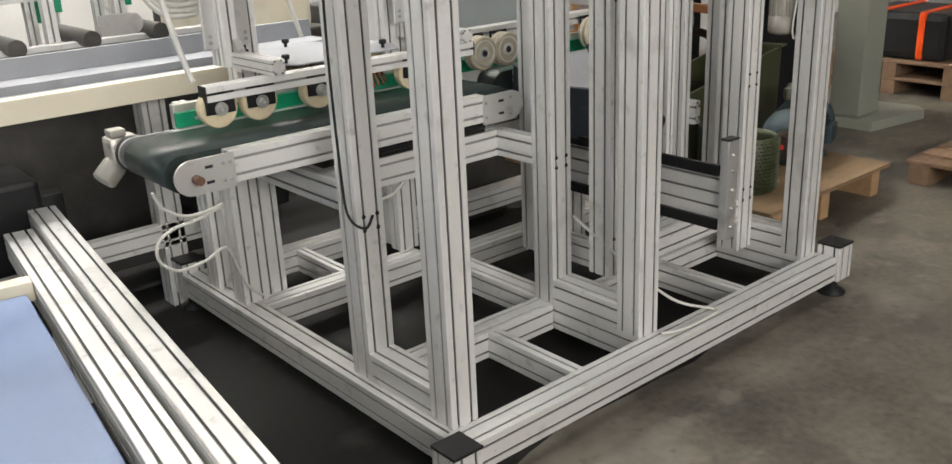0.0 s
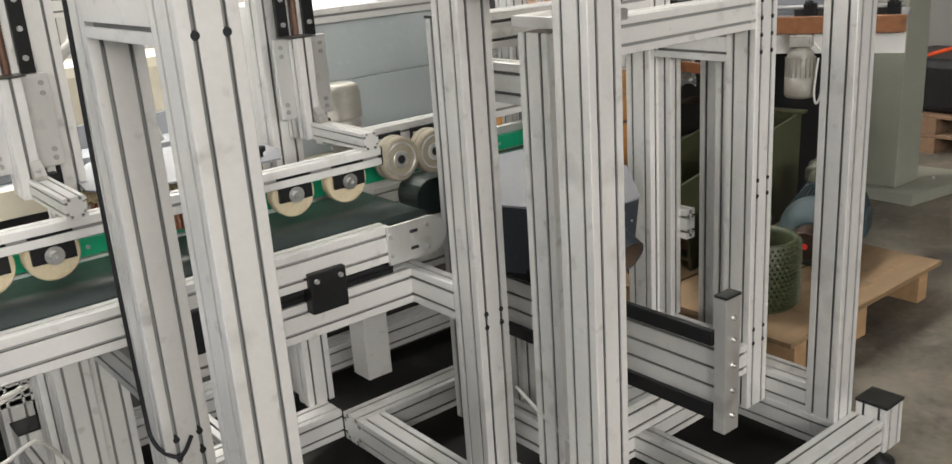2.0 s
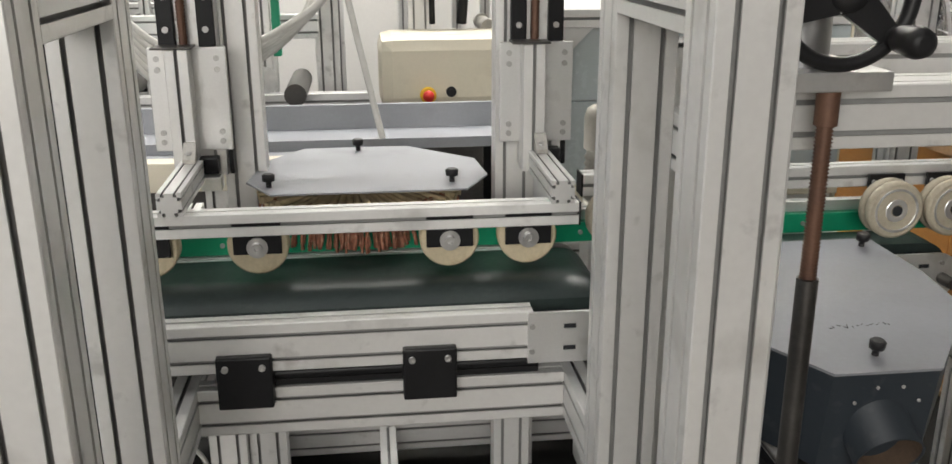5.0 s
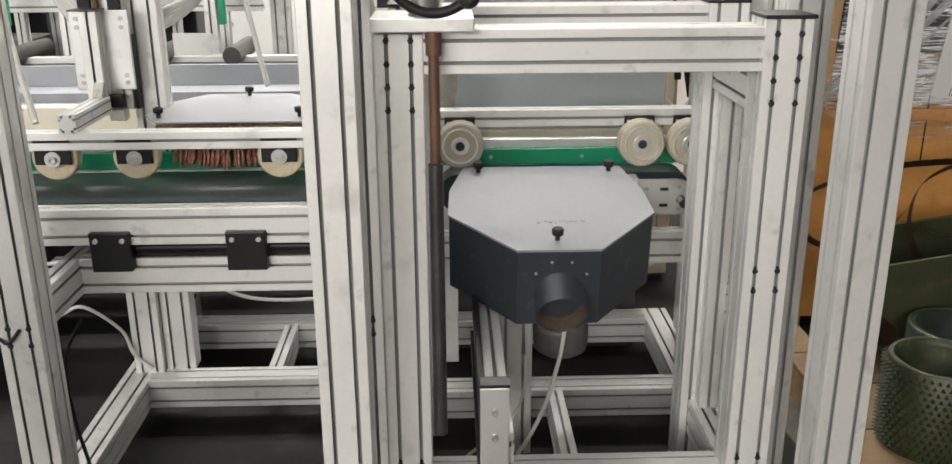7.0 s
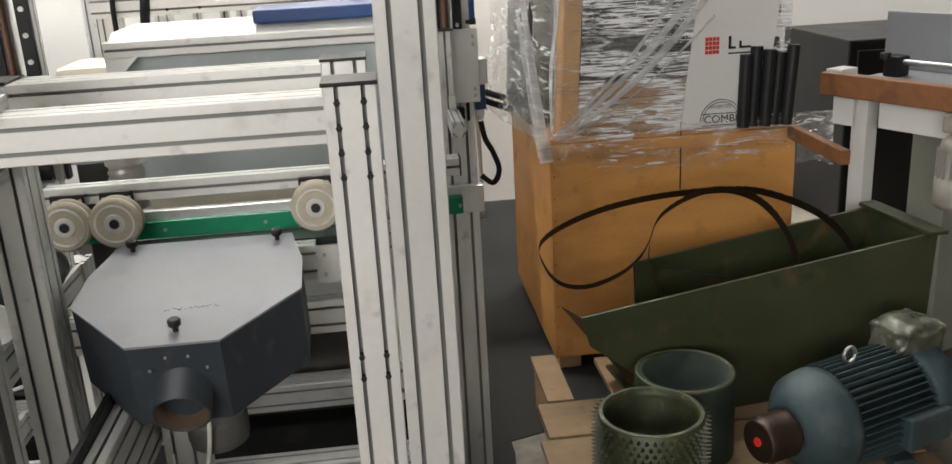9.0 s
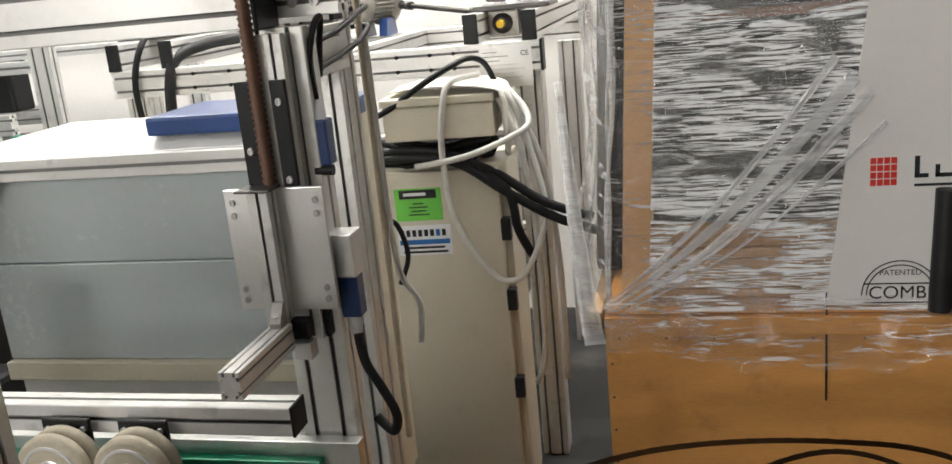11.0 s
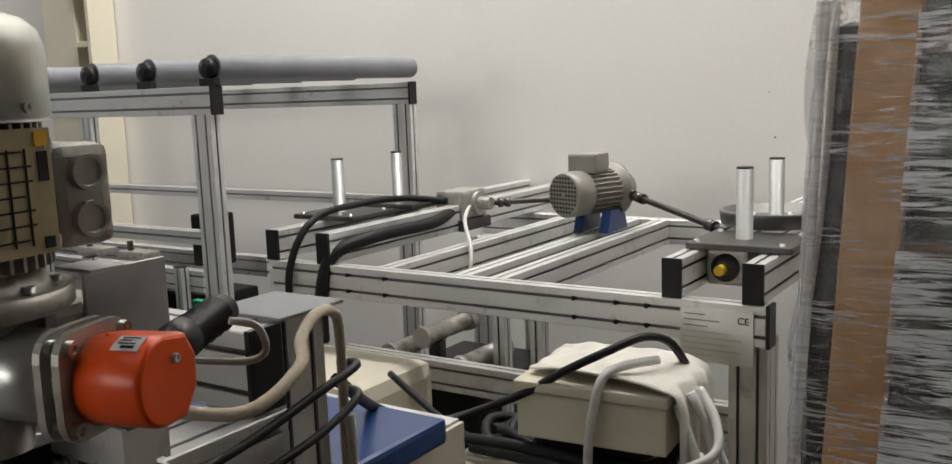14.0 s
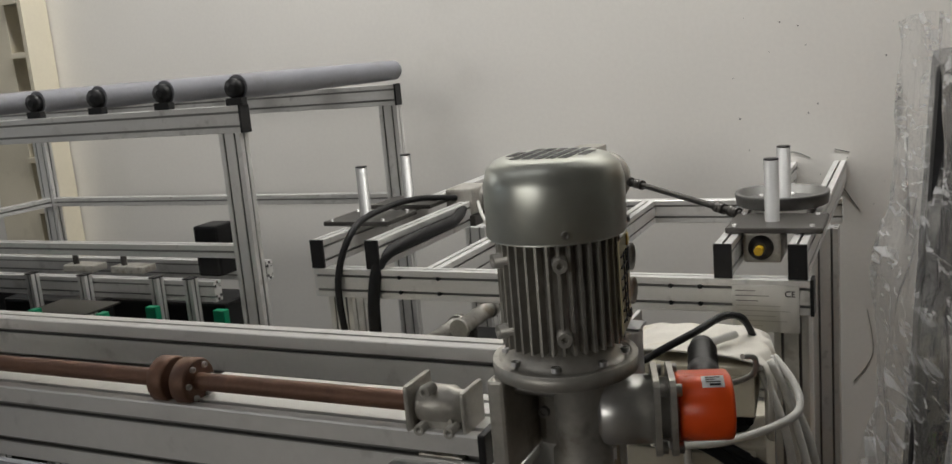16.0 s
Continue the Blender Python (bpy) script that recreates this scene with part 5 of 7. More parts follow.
part("selector_switch", mk(lathe, (2.045, 4.04, 0.965), (2.045, 0, 0.965), [(0, 0.018), (0.01, 0.018), (0.01, 0.012), (0.03, 0.012), (0.03, 0.0)], 16), BLACK, cb)

BAY[0] = REAR
# ---- table with two turntable heads ----
tab = thing("profile_table", (2.7, 4.8, 0), "aluminium profile table with bearing plates and steel pillars", "table")
beam(tab, "front_beam", (2.02, 4.132, 1.322), (3.367, 4.172, 1.405), 0.042)
for x in (2.018, 2.20, 3.155, 3.322):
    beam(tab, "cross_beam", (x, 4.140, 1.407), (x + 0.04, 5.50, 1.487), 0.04)
    box_part(tab, "beam_cap", (x - 0.001, 4.131, 1.406), (x + 0.041, 4.139, 1.488), BLACK, 0.001)
for x in (2.36, 2.60, 2.70):
    beam(tab, "cross_beam", (x, 4.172, 1.322), (x + 0.045, 5.20, 1.402), 0.04)
beam(tab, "rear_beam", (2.02, 5.20, 1.322), (3.367, 5.24, 1.402), 0.04)
box_part(tab, "beam_cap", (3.368, 4.131, 1.32), (3.376, 4.174, 1.407), BLACK, 0.001)
for x in (2.03, 3.28):
    for y in (4.175, 5.11):
        beam(tab, "leg", (x, y, 0), (x + 0.08, y + 0.08, 1.32), 0.04)
for x in (2.50, 2.62):
    beam(tab, "leg", (x, 4.5, 0), (x + 0.04, 4.54, 1.32), 0.04)
    beam(tab, "leg", (x - 0.25, 4.9, 0), (x - 0.21, 4.94, 1.32), 0.04)
for z in (0.75, 1.05):
    beam(tab, "tie_beam", (2.11, 4.30, z), (3.28, 4.34, z + 0.08), 0.04)
for x, py in ((2.04, (4.41, 4.69)), (3.262, (4.335, 4.58))):
    box_part(tab, "bearing_plate", (x - 0.10, py[0] - 0.09, 1.489), (x + 0.125, py[0] + 0.10, 1.503), DARKSTEEL, 0.003)
    for y in py:
        part("pillar", mk(lathe, (x, y, 1.503), (x, y, 3), [(0, 0.018), (0.152, 0.018)], 20), PILLAR, tab, "pale grey pillar")
        part("pillar_cap", mk(tube, (x, y, 1.6555), (x, y, 1.659), 0.018, None, 20), BLACK, tab)
    for dx in (-0.08, 0.1):
        for dy in (-0.07, 0.08):
            screw(tab, (x + dx, py[0] + dy, 1.503), (0, 0, 1), 0.006)
box_part(tab, "bearing_plate", (1.94, 4.60, 1.489), (2.165, 4.78, 1.503), DARKSTEEL, 0.003)
bm = bmesh.new()
lathe(bm, (3.258, 4.56, 1.504), (3.258, 4.56, 3), [(0, 0.110), (0.004, 0.118), (0.030, 0.122), (0.036, 0.122), (0.036, 0.113), (0.012, 0.108), (0.012, 0.0)], 44)
disc = part("turn_disc", bm, material("worn_grey_ring", (0.17, 0.168, 0.16), 0.45, 0.5, 0.25, 12, 140, 0.05), tab, "worn cast ring disc")
for i in range(6):
    a = i * math.pi / 3 + 0.3
    screw(disc, (3.258 + 0.085 * math.cos(a), 4.56 + 0.085 * math.sin(a), 1.516), (0, 0, 1), 0.006)
part("drive_head", mk(block, (3.20, 4.27, 1.41), (3.29, 4.40, 1.488), 0.008), CAST, tab)
part("drive_socket", mk(lathe, (3.243, 4.27, 1.45), (3.243, 0, 1.45), [(0, 0.03), (0.01, 0.03), (0.012, 0.018), (0.025, 0.016)], 20), DARKSTEEL, tab)
part("yellow_cap", mk(tube, (3.243, 4.245, 1.45), (3.243, 4.222, 1.45), 0.011), YELLOW, tab, "yellow plastic cap")
pl = box_part(tab, "type_plate", (3.195, 4.1285, 1.280), (3.345, 4.1315, 1.392), ALU_MILL, 0.0005, "aluminium type plate")
text(pl, "CE", (3.325, 4.127, 1.372), 0.021, INK)
for i in range(8):
    part("print_bar", mk(block, (3.203, 4.1277, 1.378 - 0.012 * i), (3.203 + (0.045, 0.075, 0.05, 0.10, 0.12, 0.09, 0.115, 0.06)[i], 4.1284, 1.3795 - 0.012 * i)), STEEL if i > 2 else INK, pl)
for x in (2.30, 2.42, 2.95, 3.05, 3.12):
    for z in (1.342, 1.384):
        part("slot_nut", mk(tube, (x, 4.131, z), (x, 4.14, z), 0.006, None, 8), INK, tab)
ax = thing("cross_gearmotor", (2.57, 4.9, 1.405), "grey electric motor on blue feet with two universal-joint shafts", "motor")
d0, d1 = Vector((2.585, 4.781, 1.525)), Vector((2.667, 5.021, 1.525))
part("fan_cowl", mk(lathe, d0, d1, [(0, 0.0), (0, 0.062), (0.006, 0.068), (0.07, 0.069)], 36), MOTORGREY, ax)
dn = (d1 - d0).normalized()
sd = Vector((dn.y, -dn.x, 0))
for i in range(-4, 5):
    for j in range(-4, 5):
        if math.hypot(i, j) < 4.6 and (i or j):
            c = d0 + sd * (i * 0.0125) + Vector((0, 0, j * 0.0125)) - dn * 0.0005
            part("vent_slot", mk(tube, c, c - dn * 0.0006, 0.0045, None, 6), INK, ax)
bm = bmesh.new()
lathe(bm, d0 + dn * 0.07, d1, [(0, 0.062), (0.12, 0.062), (0.125, 0.085), (0.14, 0.085), (0.145, 0.05), (0.19, 0.05)], 36)
for i in range(28):
    a = 2 * math.pi * i / 28
    r = sd * math.cos(a) + Vector((0, 0, 1)) * math.sin(a)
    p = d0 + dn * 0.075
    tube(bm, p + r * 0.066, p + r * 0.066 + dn * 0.11, 0.003, None, 5)
part("finned_body", bm, MOTORGREY, ax)
part("terminal_box", mk(block, (2.572, 4.835, 1.585), (2.665, 4.930, 1.643), 0.008), MOTORGREY, ax)
for x in (2.580, 2.665):
    bm = bmesh.new()
    prism(bm, [(4.85, 1.406), (4.99, 1.406), (4.965, 1.47), (4.875, 1.47)], x, x + 0.03, 0, "x")
    part("foot", bm, BLUE, ax, "blue painted motor foot")
for pts in (((2.60, 4.985, 1.50), (2.40, 4.90, 1.49), (2.24, 4.84, 1.48)), ((2.69, 4.985, 1.515), (2.90, 4.80, 1.48), (3.14, 4.62, 1.465))):
    bm = bmesh.new()
    pts = [Vector(p) for p in pts]
    tube(bm, pts[0], pts[2], 0.009)
    dd = (pts[2] - pts[0]).normalized()
    for f in (0.04, 0.10, (pts[2] - pts[0]).length - 0.09, (pts[2] - pts[0]).length - 0.03):
        lathe(bm, pts[0] + dd * f - dd * 0.02, pts[2], [(0, 0.012), (0.002, 0.016), (0.016, 0.016), (0.018, 0.012), (0.024, 0.012), (0.026, 0.016), (0.04, 0.016)], 14)
    part("joint_shaft", bm, DARKSTEEL, ax, "dark steel universal-joint shaft")
pn = thing("drive_unit", (2.4, 4.6, 0), "dark drive unit with air cylinders under the table", "drive unit")
box_part(pn, "case", (2.16, 4.40, 0.45), (2.52, 4.85, 1.02), BLACKPAINT, 0.015)
box_part(pn, "base", (2.18, 4.42, 0.0), (2.50, 4.83, 0.449), DARKSTEEL, 0.006)
for i, (x, z) in enumerate(((2.22, 1.10), (2.34, 1.16), (2.46, 1.09))):
    part("air_cylinder", mk(lathe, (x, 4.38, z), (x, 5, z), [(0, 0.0), (0, 0.03), (0.02, 0.032), (0.02, 0.026), (0.22, 0.026), (0.22, 0.032), (0.25, 0.032), (0.25, 0.0)], 18), CAST, pn)
    box_part(pn, "cylinder_foot", (x - 0.02, 4.44, 1.021), (x + 0.02, 4.47, z - 0.024), DARKSTEEL, 0.002)
for x, z in ((2.75, 0.62), (3.0, 0.70)):
    box_part(pn, "side_case", (x, 4.45, z - 0.2), (x + 0.2, 4.85, z + 0.25), DARKSTEEL, 0.012)
    box_part(pn, "case_foot", (x + 0.05, 4.5, 0.0), (x + 0.15, 4.8, z - 0.201), DARKSTEEL, 0.004)
gb = thing("angle_gearbox", (2.22, 4.80, 1.405), "grey angle gearbox on the table", "gearbox")
part("body", mk(block, (2.15, 4.74, 1.44), (2.25, 4.88, 1.53), 0.01), CAST, gb)
part("flange", mk(lathe, (2.25, 4.83, 1.485), (3, 4.83, 1.485), [(0, 0.038), (0.012, 0.038), (0.012, 0.022), (0.05, 0.02)], 20), CAST, gb)
part("foot_plate", mk(block, (2.14, 4.73, 1.405), (2.26, 4.89, 1.44), 0.003), DARKSTEEL, gb)

# ---- roller frame ----
rf = thing("roller_rack", (1.0, 4.7, 0), "aluminium profile rack carrying grey plastic rollers", "roller rack")
beam(rf, "front_beam", (-0.9, 4.168, 1.80), (1.795, 4.208, 1.88), 0.04)
beam(rf, "rear_beam", (-0.9, 5.10, 1.80), (1.785, 5.14, 1.88), 0.04)
for x, y in ((1.796, 4.167), (1.786, 5.099)):
    box_part(rf, "beam_cap", (x, y, 1.799), (x + 0.008, y + 0.042, 1.881), BLACK, 0.001)
for y in (4.168, 5.10):
    for x in (-0.20, 1.71):
        beam(rf, "leg", (x, y, 0), (x + 0.08, y + 0.04, 1.80), 0.04)
    beam(rf, "brace", (-0.12, y, 1.42), (1.71, y + 0.04, 1.46), 0.04)
beam(rf, "brace", (-0.18, 4.208, 1.42), (-0.14, 5.10, 1.46), 0.04)
for i in range(8):
    x = 1.778 - 0.277 * i
    r = part("roller", mk(tube, (x, 4.20, 1.932), (x, 5.125, 1.932), 0.037, None, 28), ROLLER, rf, "grey plastic roller")
    part("bearing", mk(lathe, (x, 4.172, 1.93), (x, 9, 1.93), [(0, 0.012), (0.003, 0.028), (0.028, 0.028)], 18), BLACK, r, "black bearing block")
    part("bearing_foot", mk(block, (x - 0.03, 4.175, 1.8805), (x + 0.03, 4.20, 1.902), 0.002), BLACK, r)

BAY[0] = None

# ---- profile stand under the roller rack
ps = thing("profile_stand", (0.4, 4.7, 0), "low aluminium profile stand crowded with dark drive gear", "stand")
beam(ps, "top_beam", (-0.9, 4.66, 1.15), (1.18, 4.70, 1.23), 0.04)
beam(ps, "top_beam", (-0.9, 4.98, 1.15), (1.18, 5.02, 1.23), 0.04)
beam(ps, "shelf_beam", (-0.9, 4.66, 0.80), (1.18, 4.70, 0.88), 0.04)
for x in (-0.55, -0.1, 0.22, 0.52, 0.90, 1.07):
    beam(ps, "post", (x, 4.618, 0), (x + 0.04, 4.658, 1.245), 0.04)
    box_part(ps, "post_cap", (x - 0.001, 4.617, 1.2455), (x + 0.041, 4.659, 1.250), BLACK, 0.001)
for x0, x1, z0, z1 in ((-0.8, -0.2, 0.60, 1.13), (-0.1, 0.45, 0.50, 1.10), (0.55, 1.15, 0.55, 1.12)):
    box_part(ps, "gear_case", (x0, 4.74, z0), (x1, 4.96, z1), BLACKPAINT, 0.015)
for x in (0.33, 0.60):
    box_part(ps, "bearing_block", (x, 4.72, 1.232), (x + 0.17, 4.80, 1.262), CAST, 0.006)
    part("bearing_knob", mk(tube, (x + 0.05, 4.75, 1.262), (x + 0.05, 4.75, 1.30), 0.012, None, 12), DARKSTEEL, ps)
box_part(ps, "upright_drive", (1.06, 4.72, 1.232), (1.17, 4.84, 1.43), BLACKPAINT, 0.012)
for x in (0.98, 1.30):
    box_part(ps, "green_guide", (x, 4.50, 1.02), (x + 0.05, 4.53, 1.17), GREEN, 0.004)
    box_part(ps, "guide_arm", (x, 4.531, 1.03), (x + 0.05, 4.617, 1.05), CAST, 0.003)
box_part(ps, "flat_plate", (0.66, 4.26, 1.205), (0.95, 4.42, 1.212), DARKSTEEL, 0.001)
beam(ps, "plate_post", (0.78, 4.32, 0), (0.82, 4.36, 1.204), 0.04)

# ---- wrapped crate ----
CX, CY = 3.572, 3.43
crate = thing("plywood_crate", (4.0, 3.85, 0), "ochre plywood crate on the floor", "crate")
part("panel_front", mk(block, (CX, CY, 0.06), (4.44, CY + 0.018, 0.852), 0.002), CRATE, crate)
part("panel_side", mk(block, (CX, CY + 0.02, 0.06), (CX + 0.018, 4.34, 0.852), 0.002), CRATE, crate)
part("panel_side", mk(block, (4.422, CY + 0.02, 0.06), (4.44, 4.34, 0.852), 0.002), CRATE, crate)
part("panel_back", mk(block, (CX + 0.02, 4.32, 0.06), (4.42, 4.338, 0.852), 0.002), CRATE, crate)
part("lid", mk(block, (CX + 0.005, CY + 0.004, 0.854), (4.435, 4.335, 0.872), 0.003), CRATE, crate)
part("batten", mk(block, (CX - 0.028, CY - 0.026, 0.822), (CX - 0.002, 4.38, 0.87), 0.003), WOOD, crate)
bm = mk(block, (4.405, 3.10, 0.815), (4.437, CY - 0.003, 0.862), 0.004)
for v in bm.verts:
    v.co.z -= 0.07 * (CY - v.co.y)
    v.co.x += 0.10 * (CY - v.co.y)
part("loose_batten", bm, BROWNWOOD, crate, "loose stained batten sticking out")
part("batten", mk(block, (CX, CY - 0.012, 0.812), (4.40, CY - 0.0005, 0.852), 0.002), CRATE, crate)
for x in (CX + 0.02, 3.98, 4.34):
    part("runner", mk(block, (x, CY + 0.03, 0), (x + 0.08, 4.32, 0.058), 0.003), WOOD, crate)
for i in range(9):
    part("nail", mk(tube, (CX + 0.03 + 0.1 * i, CY - 0.0008, 0.80), (CX + 0.03 + 0.1 * i, CY + 0.002, 0.80), 0.003, None, 8), DARKSTEEL, crate)
    part("nail", mk(tube, (CX + 0.012, CY - 0.0008, 0.10 + 0.08 * i), (CX + 0.012, CY + 0.002, 0.10 + 0.08 * i), 0.003, None, 8), DARKSTEEL, crate)

def leant(bm):
    """The load leans a little away from the aisle."""
    for v in bm.verts:
        v.co.x += 0.058 * max(0.0, v.co.z - 0.87) - 0.022
    return bm


goods = thing("wrapped_goods", (4.0, 3.9, 0.872), "dark stacked goods with cardboard edges wrapped in stretch film", "wrapped pallet load")
random.seed(21)
z = 0.874
while z < 1.93:
    h = random.uniform(0.016, 0.045)
    dx, dy = random.uniform(-0.012, 0.012), random.uniform(-0.01, 0.012)
    m = CARD if z < 1.02 else random.choice((DARKGOODS, DARKGOODS, DARKGOODS, DARKGOODS, DARKGOODS, DARKGOODS, BROWNWOOD, BLACKPAINT))
    part("layer", leant(mk(block, (3.69 + dx, 3.475 + dy, z), (4.38 + dx, 4.24 + dy, z + h - 0.002), 0.003)), m, goods)
    z += h
part("crate_tie", mk(block, (4.025, 3.4255, 0.66), (4.029, 3.4285, 0.90)), BLACK, crate)
part("side_bale", leant(mk(block, (3.555, 3.66, 0.876), (3.68, 4.22, 1.92), 0.02)), DARKGOODS, goods)
part("corner_board", leant(mk(block, (3.632, 3.445, 0.874), (3.692, 3.462, 1.94), 0.002)), CARD, goods, "brown cardboard corner board")
part("corner_board", leant(mk(block, (3.632, 3.463, 0.874), (3.648, 3.56, 1.94), 0.002)), CARD, goods, "brown cardboard corner board")


def film_sheet(u_of, n_u, n_v, z0, z1, wob, seed, bulge=0.0):
    bm = bmesh.new()
    g = []
    for i in range(n_u + 1):
        for j in range(n_v + 1):
            p, nrm = u_of(i / n_u)
            z = z0 + (z1 - z0) * j / n_v
            q = noise.noise((p[0] * 6 + seed, p[1] * 6, z * 4)) * wob + noise.noise((p[0] * 22, p[1] * 22 + seed, z * (10 if bulge else 60))) * wob * 0.35
            slack = min(1.0, max(0.0, (1.62 - z) / 0.16)) * min(1.0, 3.0 * (1 - i / n_u))
            q += bulge * (slack * slack * (3 - 2 * slack)) * (0.8 + 0.5 * math.sin(9 * z))
            g.append(bm.verts.new((p[0] + nrm[0] * q, p[1] + nrm[1] * q, z + 0.02 * noise.noise((p[0] * 3, seed, p[1] * 3)) * (j == n_v))))
    for i in range(n_u):
        for j in range(n_v):
            f = bm.faces.new([g[a] for a in (i * (n_v + 1) + j, (i + 1) * (n_v + 1) + j, (i + 1) * (n_v + 1) + j + 1, i * (n_v + 1) + j + 1)])
            f.smooth = True
    return bm


def round_path(u):
    """Round the load's left and front sides."""
    if u < 0.45:
        return (3.60 - 0.11 * (1 - u / 0.45) ** 0.7, 4.25 - (4.25 - 3.46) * u / 0.45), (-1, 0)
    if u < 0.5:
        a = (u - 0.45) / 0.05 * math.pi / 2
        return (3.628 - 0.028 * math.cos(a), 3.46 - 0.028 * math.sin(a)), (-math.cos(a), -math.sin(a))
    return (3.628 + (4.41 - 3.628) * (u - 0.5) / 0.5, 3.432), (0, -1)


part("film", leant(film_sheet(lambda u: round_path(0.47 + 0.46 * u + 0.07), 60, 150, 0.86, 1.97, 0.010, 3.0)), FILM, goods, "clear wrinkled stretch film")
part("edge_film", leant(film_sheet(lambda u: round_path(0.47 + 0.07 * u), 14, 150, 0.86, 1.97, 0.010, 3.0)), FILMEDGE, goods, "clear film drawn taut over the corner board")
part("side_film", leant(film_sheet(lambda u: round_path(0.47 * u), 60, 110, 0.86, 1.99, 0.024, 5.0, 0.025)), FILMSIDE, goods, "gathered whitish stretch film")
random.seed(17)


def ribbon(a, b, w, seed):
    """A slack strip of film from a to b, creased along its length."""
    bm = bmesh.new()
    a, b = Vector(a), Vector(b)
    d = (b - a).normalized()
    side = d.cross(Vector((0, 1, 0))).normalized()
    n, rows = 30, []
    for i in range(n + 1):
        u = i / n
        p = a.lerp(b, u) + Vector((0, -0.012 * math.sin(math.pi * u), -0.035 * math.sin(math.pi * u)))
        ww = w * (0.35 + 0.65 * u) * (1 + 0.25 * noise.noise((u * 5, seed, 0)))
        rows.append([bm.verts.new(p + side * ww * (k / 5 - 0.5) + Vector((0, 0.004 * noise.noise((u * 7, k * 1.7, seed)), 0))) for k in range(6)])
    for r0, r1 in zip(rows, rows[1:]):
        for k in range(5):
            f = bm.faces.new((r0[k], r0[k + 1], r1[k + 1], r1[k]))
            f.smooth = True
    bmesh.ops.solidify(bm, geom=bm.faces[:], thickness=0.0008)
    return bm


for k, (ax_, az, bx, bz, w) in enumerate(((3.58, 0.875, 4.10, 1.36, 0.05), (3.60, 0.872, 4.13, 1.33, 0.035), (3.59, 0.872, 4.08, 1.25, 0.022), (3.575, 0.88, 4.07, 1.40, 0.03), (3.62, 0.872, 4.16, 1.27, 0.016))):
    part("film_strand", ribbon((ax_, 3.405, az), (bx - 0.03, 3.402 + 0.002 * k, bz - 0.02), w * 0.6, k * 3.1), FILMROPE, goods, "slack white film strand")
for k in range(5):
    w = [random.uniform(-0.008, 0.008) for _ in range(6)]
    pts = [(3.602 + w[i], 3.43 + 0.012 * (k % 3) - 0.006 * math.sin(i), 1.93 - 0.21 * i) for i in range(6)]
    part("film_strand", leant(mk(pipe, pts, random.uniform(0.0015, 0.0045), 6)), FILMROPE, goods, "slack white film strand")
part("film_tail", ribbon((3.50, 3.47, 1.36), (3.553, 3.396, 0.80), 0.045, 40.0), FILMROPE, goods, "white gathered film tail over the crate's corner")
part("film_tail", ribbon((3.49, 3.52, 1.30), (3.540, 3.400, 0.82), 0.03, 47.0), FILMROPE, goods, "white gathered film tail over the crate's corner")


def skirt(x0, x1, z_of, y, seed):
    """Loose film hanging over the crate's rim, with a ragged lower edge."""
    bm = bmesh.new()
    rows = []
    for i in range(71):
        x = x0 + (x1 - x0) * i / 70
        top, low = 0.905 + 0.02 * noise.noise((x * 7, seed, 0)), z_of(x) + 0.03 * noise.noise((x * 11, seed, 3))
        rows.append([bm.verts.new((x, y - 0.010 + 0.012 * noise.noise((x * 16, k * 0.5, seed)) - (0.012 if k < 4 else 0.0), low + (top - low) * k / 7)) for k in range(8)])
    for r0, r1 in zip(rows, rows[1:]):
        for k in range(7):
            f = bm.faces.new((r0[k], r1[k], r1[k + 1], r0[k + 1]))
            f.smooth = True
    return bm


part("film_skirt", skirt(3.575, 4.42, lambda x: 0.80 - 0.05 * math.sin((x - 3.575) * 3.6), 3.402, 2.0), FILMEDGE, goods, "loose clear film over the crate's rim")
part("film_skirt", skirt(4.425, 4.56, lambda x: 0.74 - 0.3 * abs(x - 4.48), 3.412, 9.0), FILMSIDE, goods, "loose clear film hanging at the crate's corner")
bd = bmesh.new()
add(bd, [(4.025, 3.424, 0.875), (4.31, 3.424, 0.875), (4.40, 3.424, 1.62), (4.115, 3.424, 1.62), (4.025, 3.430, 0.875), (4.31, 3.430, 0.875), (4.40, 3.430, 1.62), (4.115, 3.430, 1.62)], [(0, 1, 2, 3), (5, 4, 7, 6), (0, 4, 5, 1), (1, 5, 6, 2), (2, 6, 7, 3), (3, 7, 4, 0)])
board = single("print_board", bd, PAPER, "white printed advertising board wrapped against the load", "board")
for k in range(4):
    for j in range(4):
        part("logo_cell", mk(block, (4.105 + 0.0125 * j, 3.4225, 1.122 + 0.0145 * k), (4.105 + 0.0125 * j + 0.0105, 3.4238, 1.122 + 0.0145 * k + 0.012)), RED, board)
for x0, x1, z0, z1 in ((4.185, 4.194, 1.14, 1.178), (4.185, 4.21, 1.135, 1.143), (4.222, 4.262, 1.135, 1.143), (4.222, 4.23, 1.135, 1.16)):
    part("logo_bar", mk(block, (x0, 3.4225, z0), (x1, 3.4238, z1)), INK, board)
part("logo_bar", mk(block, (4.185, 3.4225, 1.118), (4.28, 3.4238, 1.123)), INK, board)
ring = bmesh.new()
for r in (0.072, 0.063):
    pipe(ring, [(4.165 + r * math.cos(a), 3.4232, 0.895 + r * math.sin(a)) for a in [k * math.pi / 12 for k in range(13)]], 0.0012, 4, 0, 3)
part("stamp_ring", ring, INK, board)
part("stamp_bar", mk(block, (4.098, 3.4225, 0.918), (4.232, 3.4238, 0.9205)), INK, board)
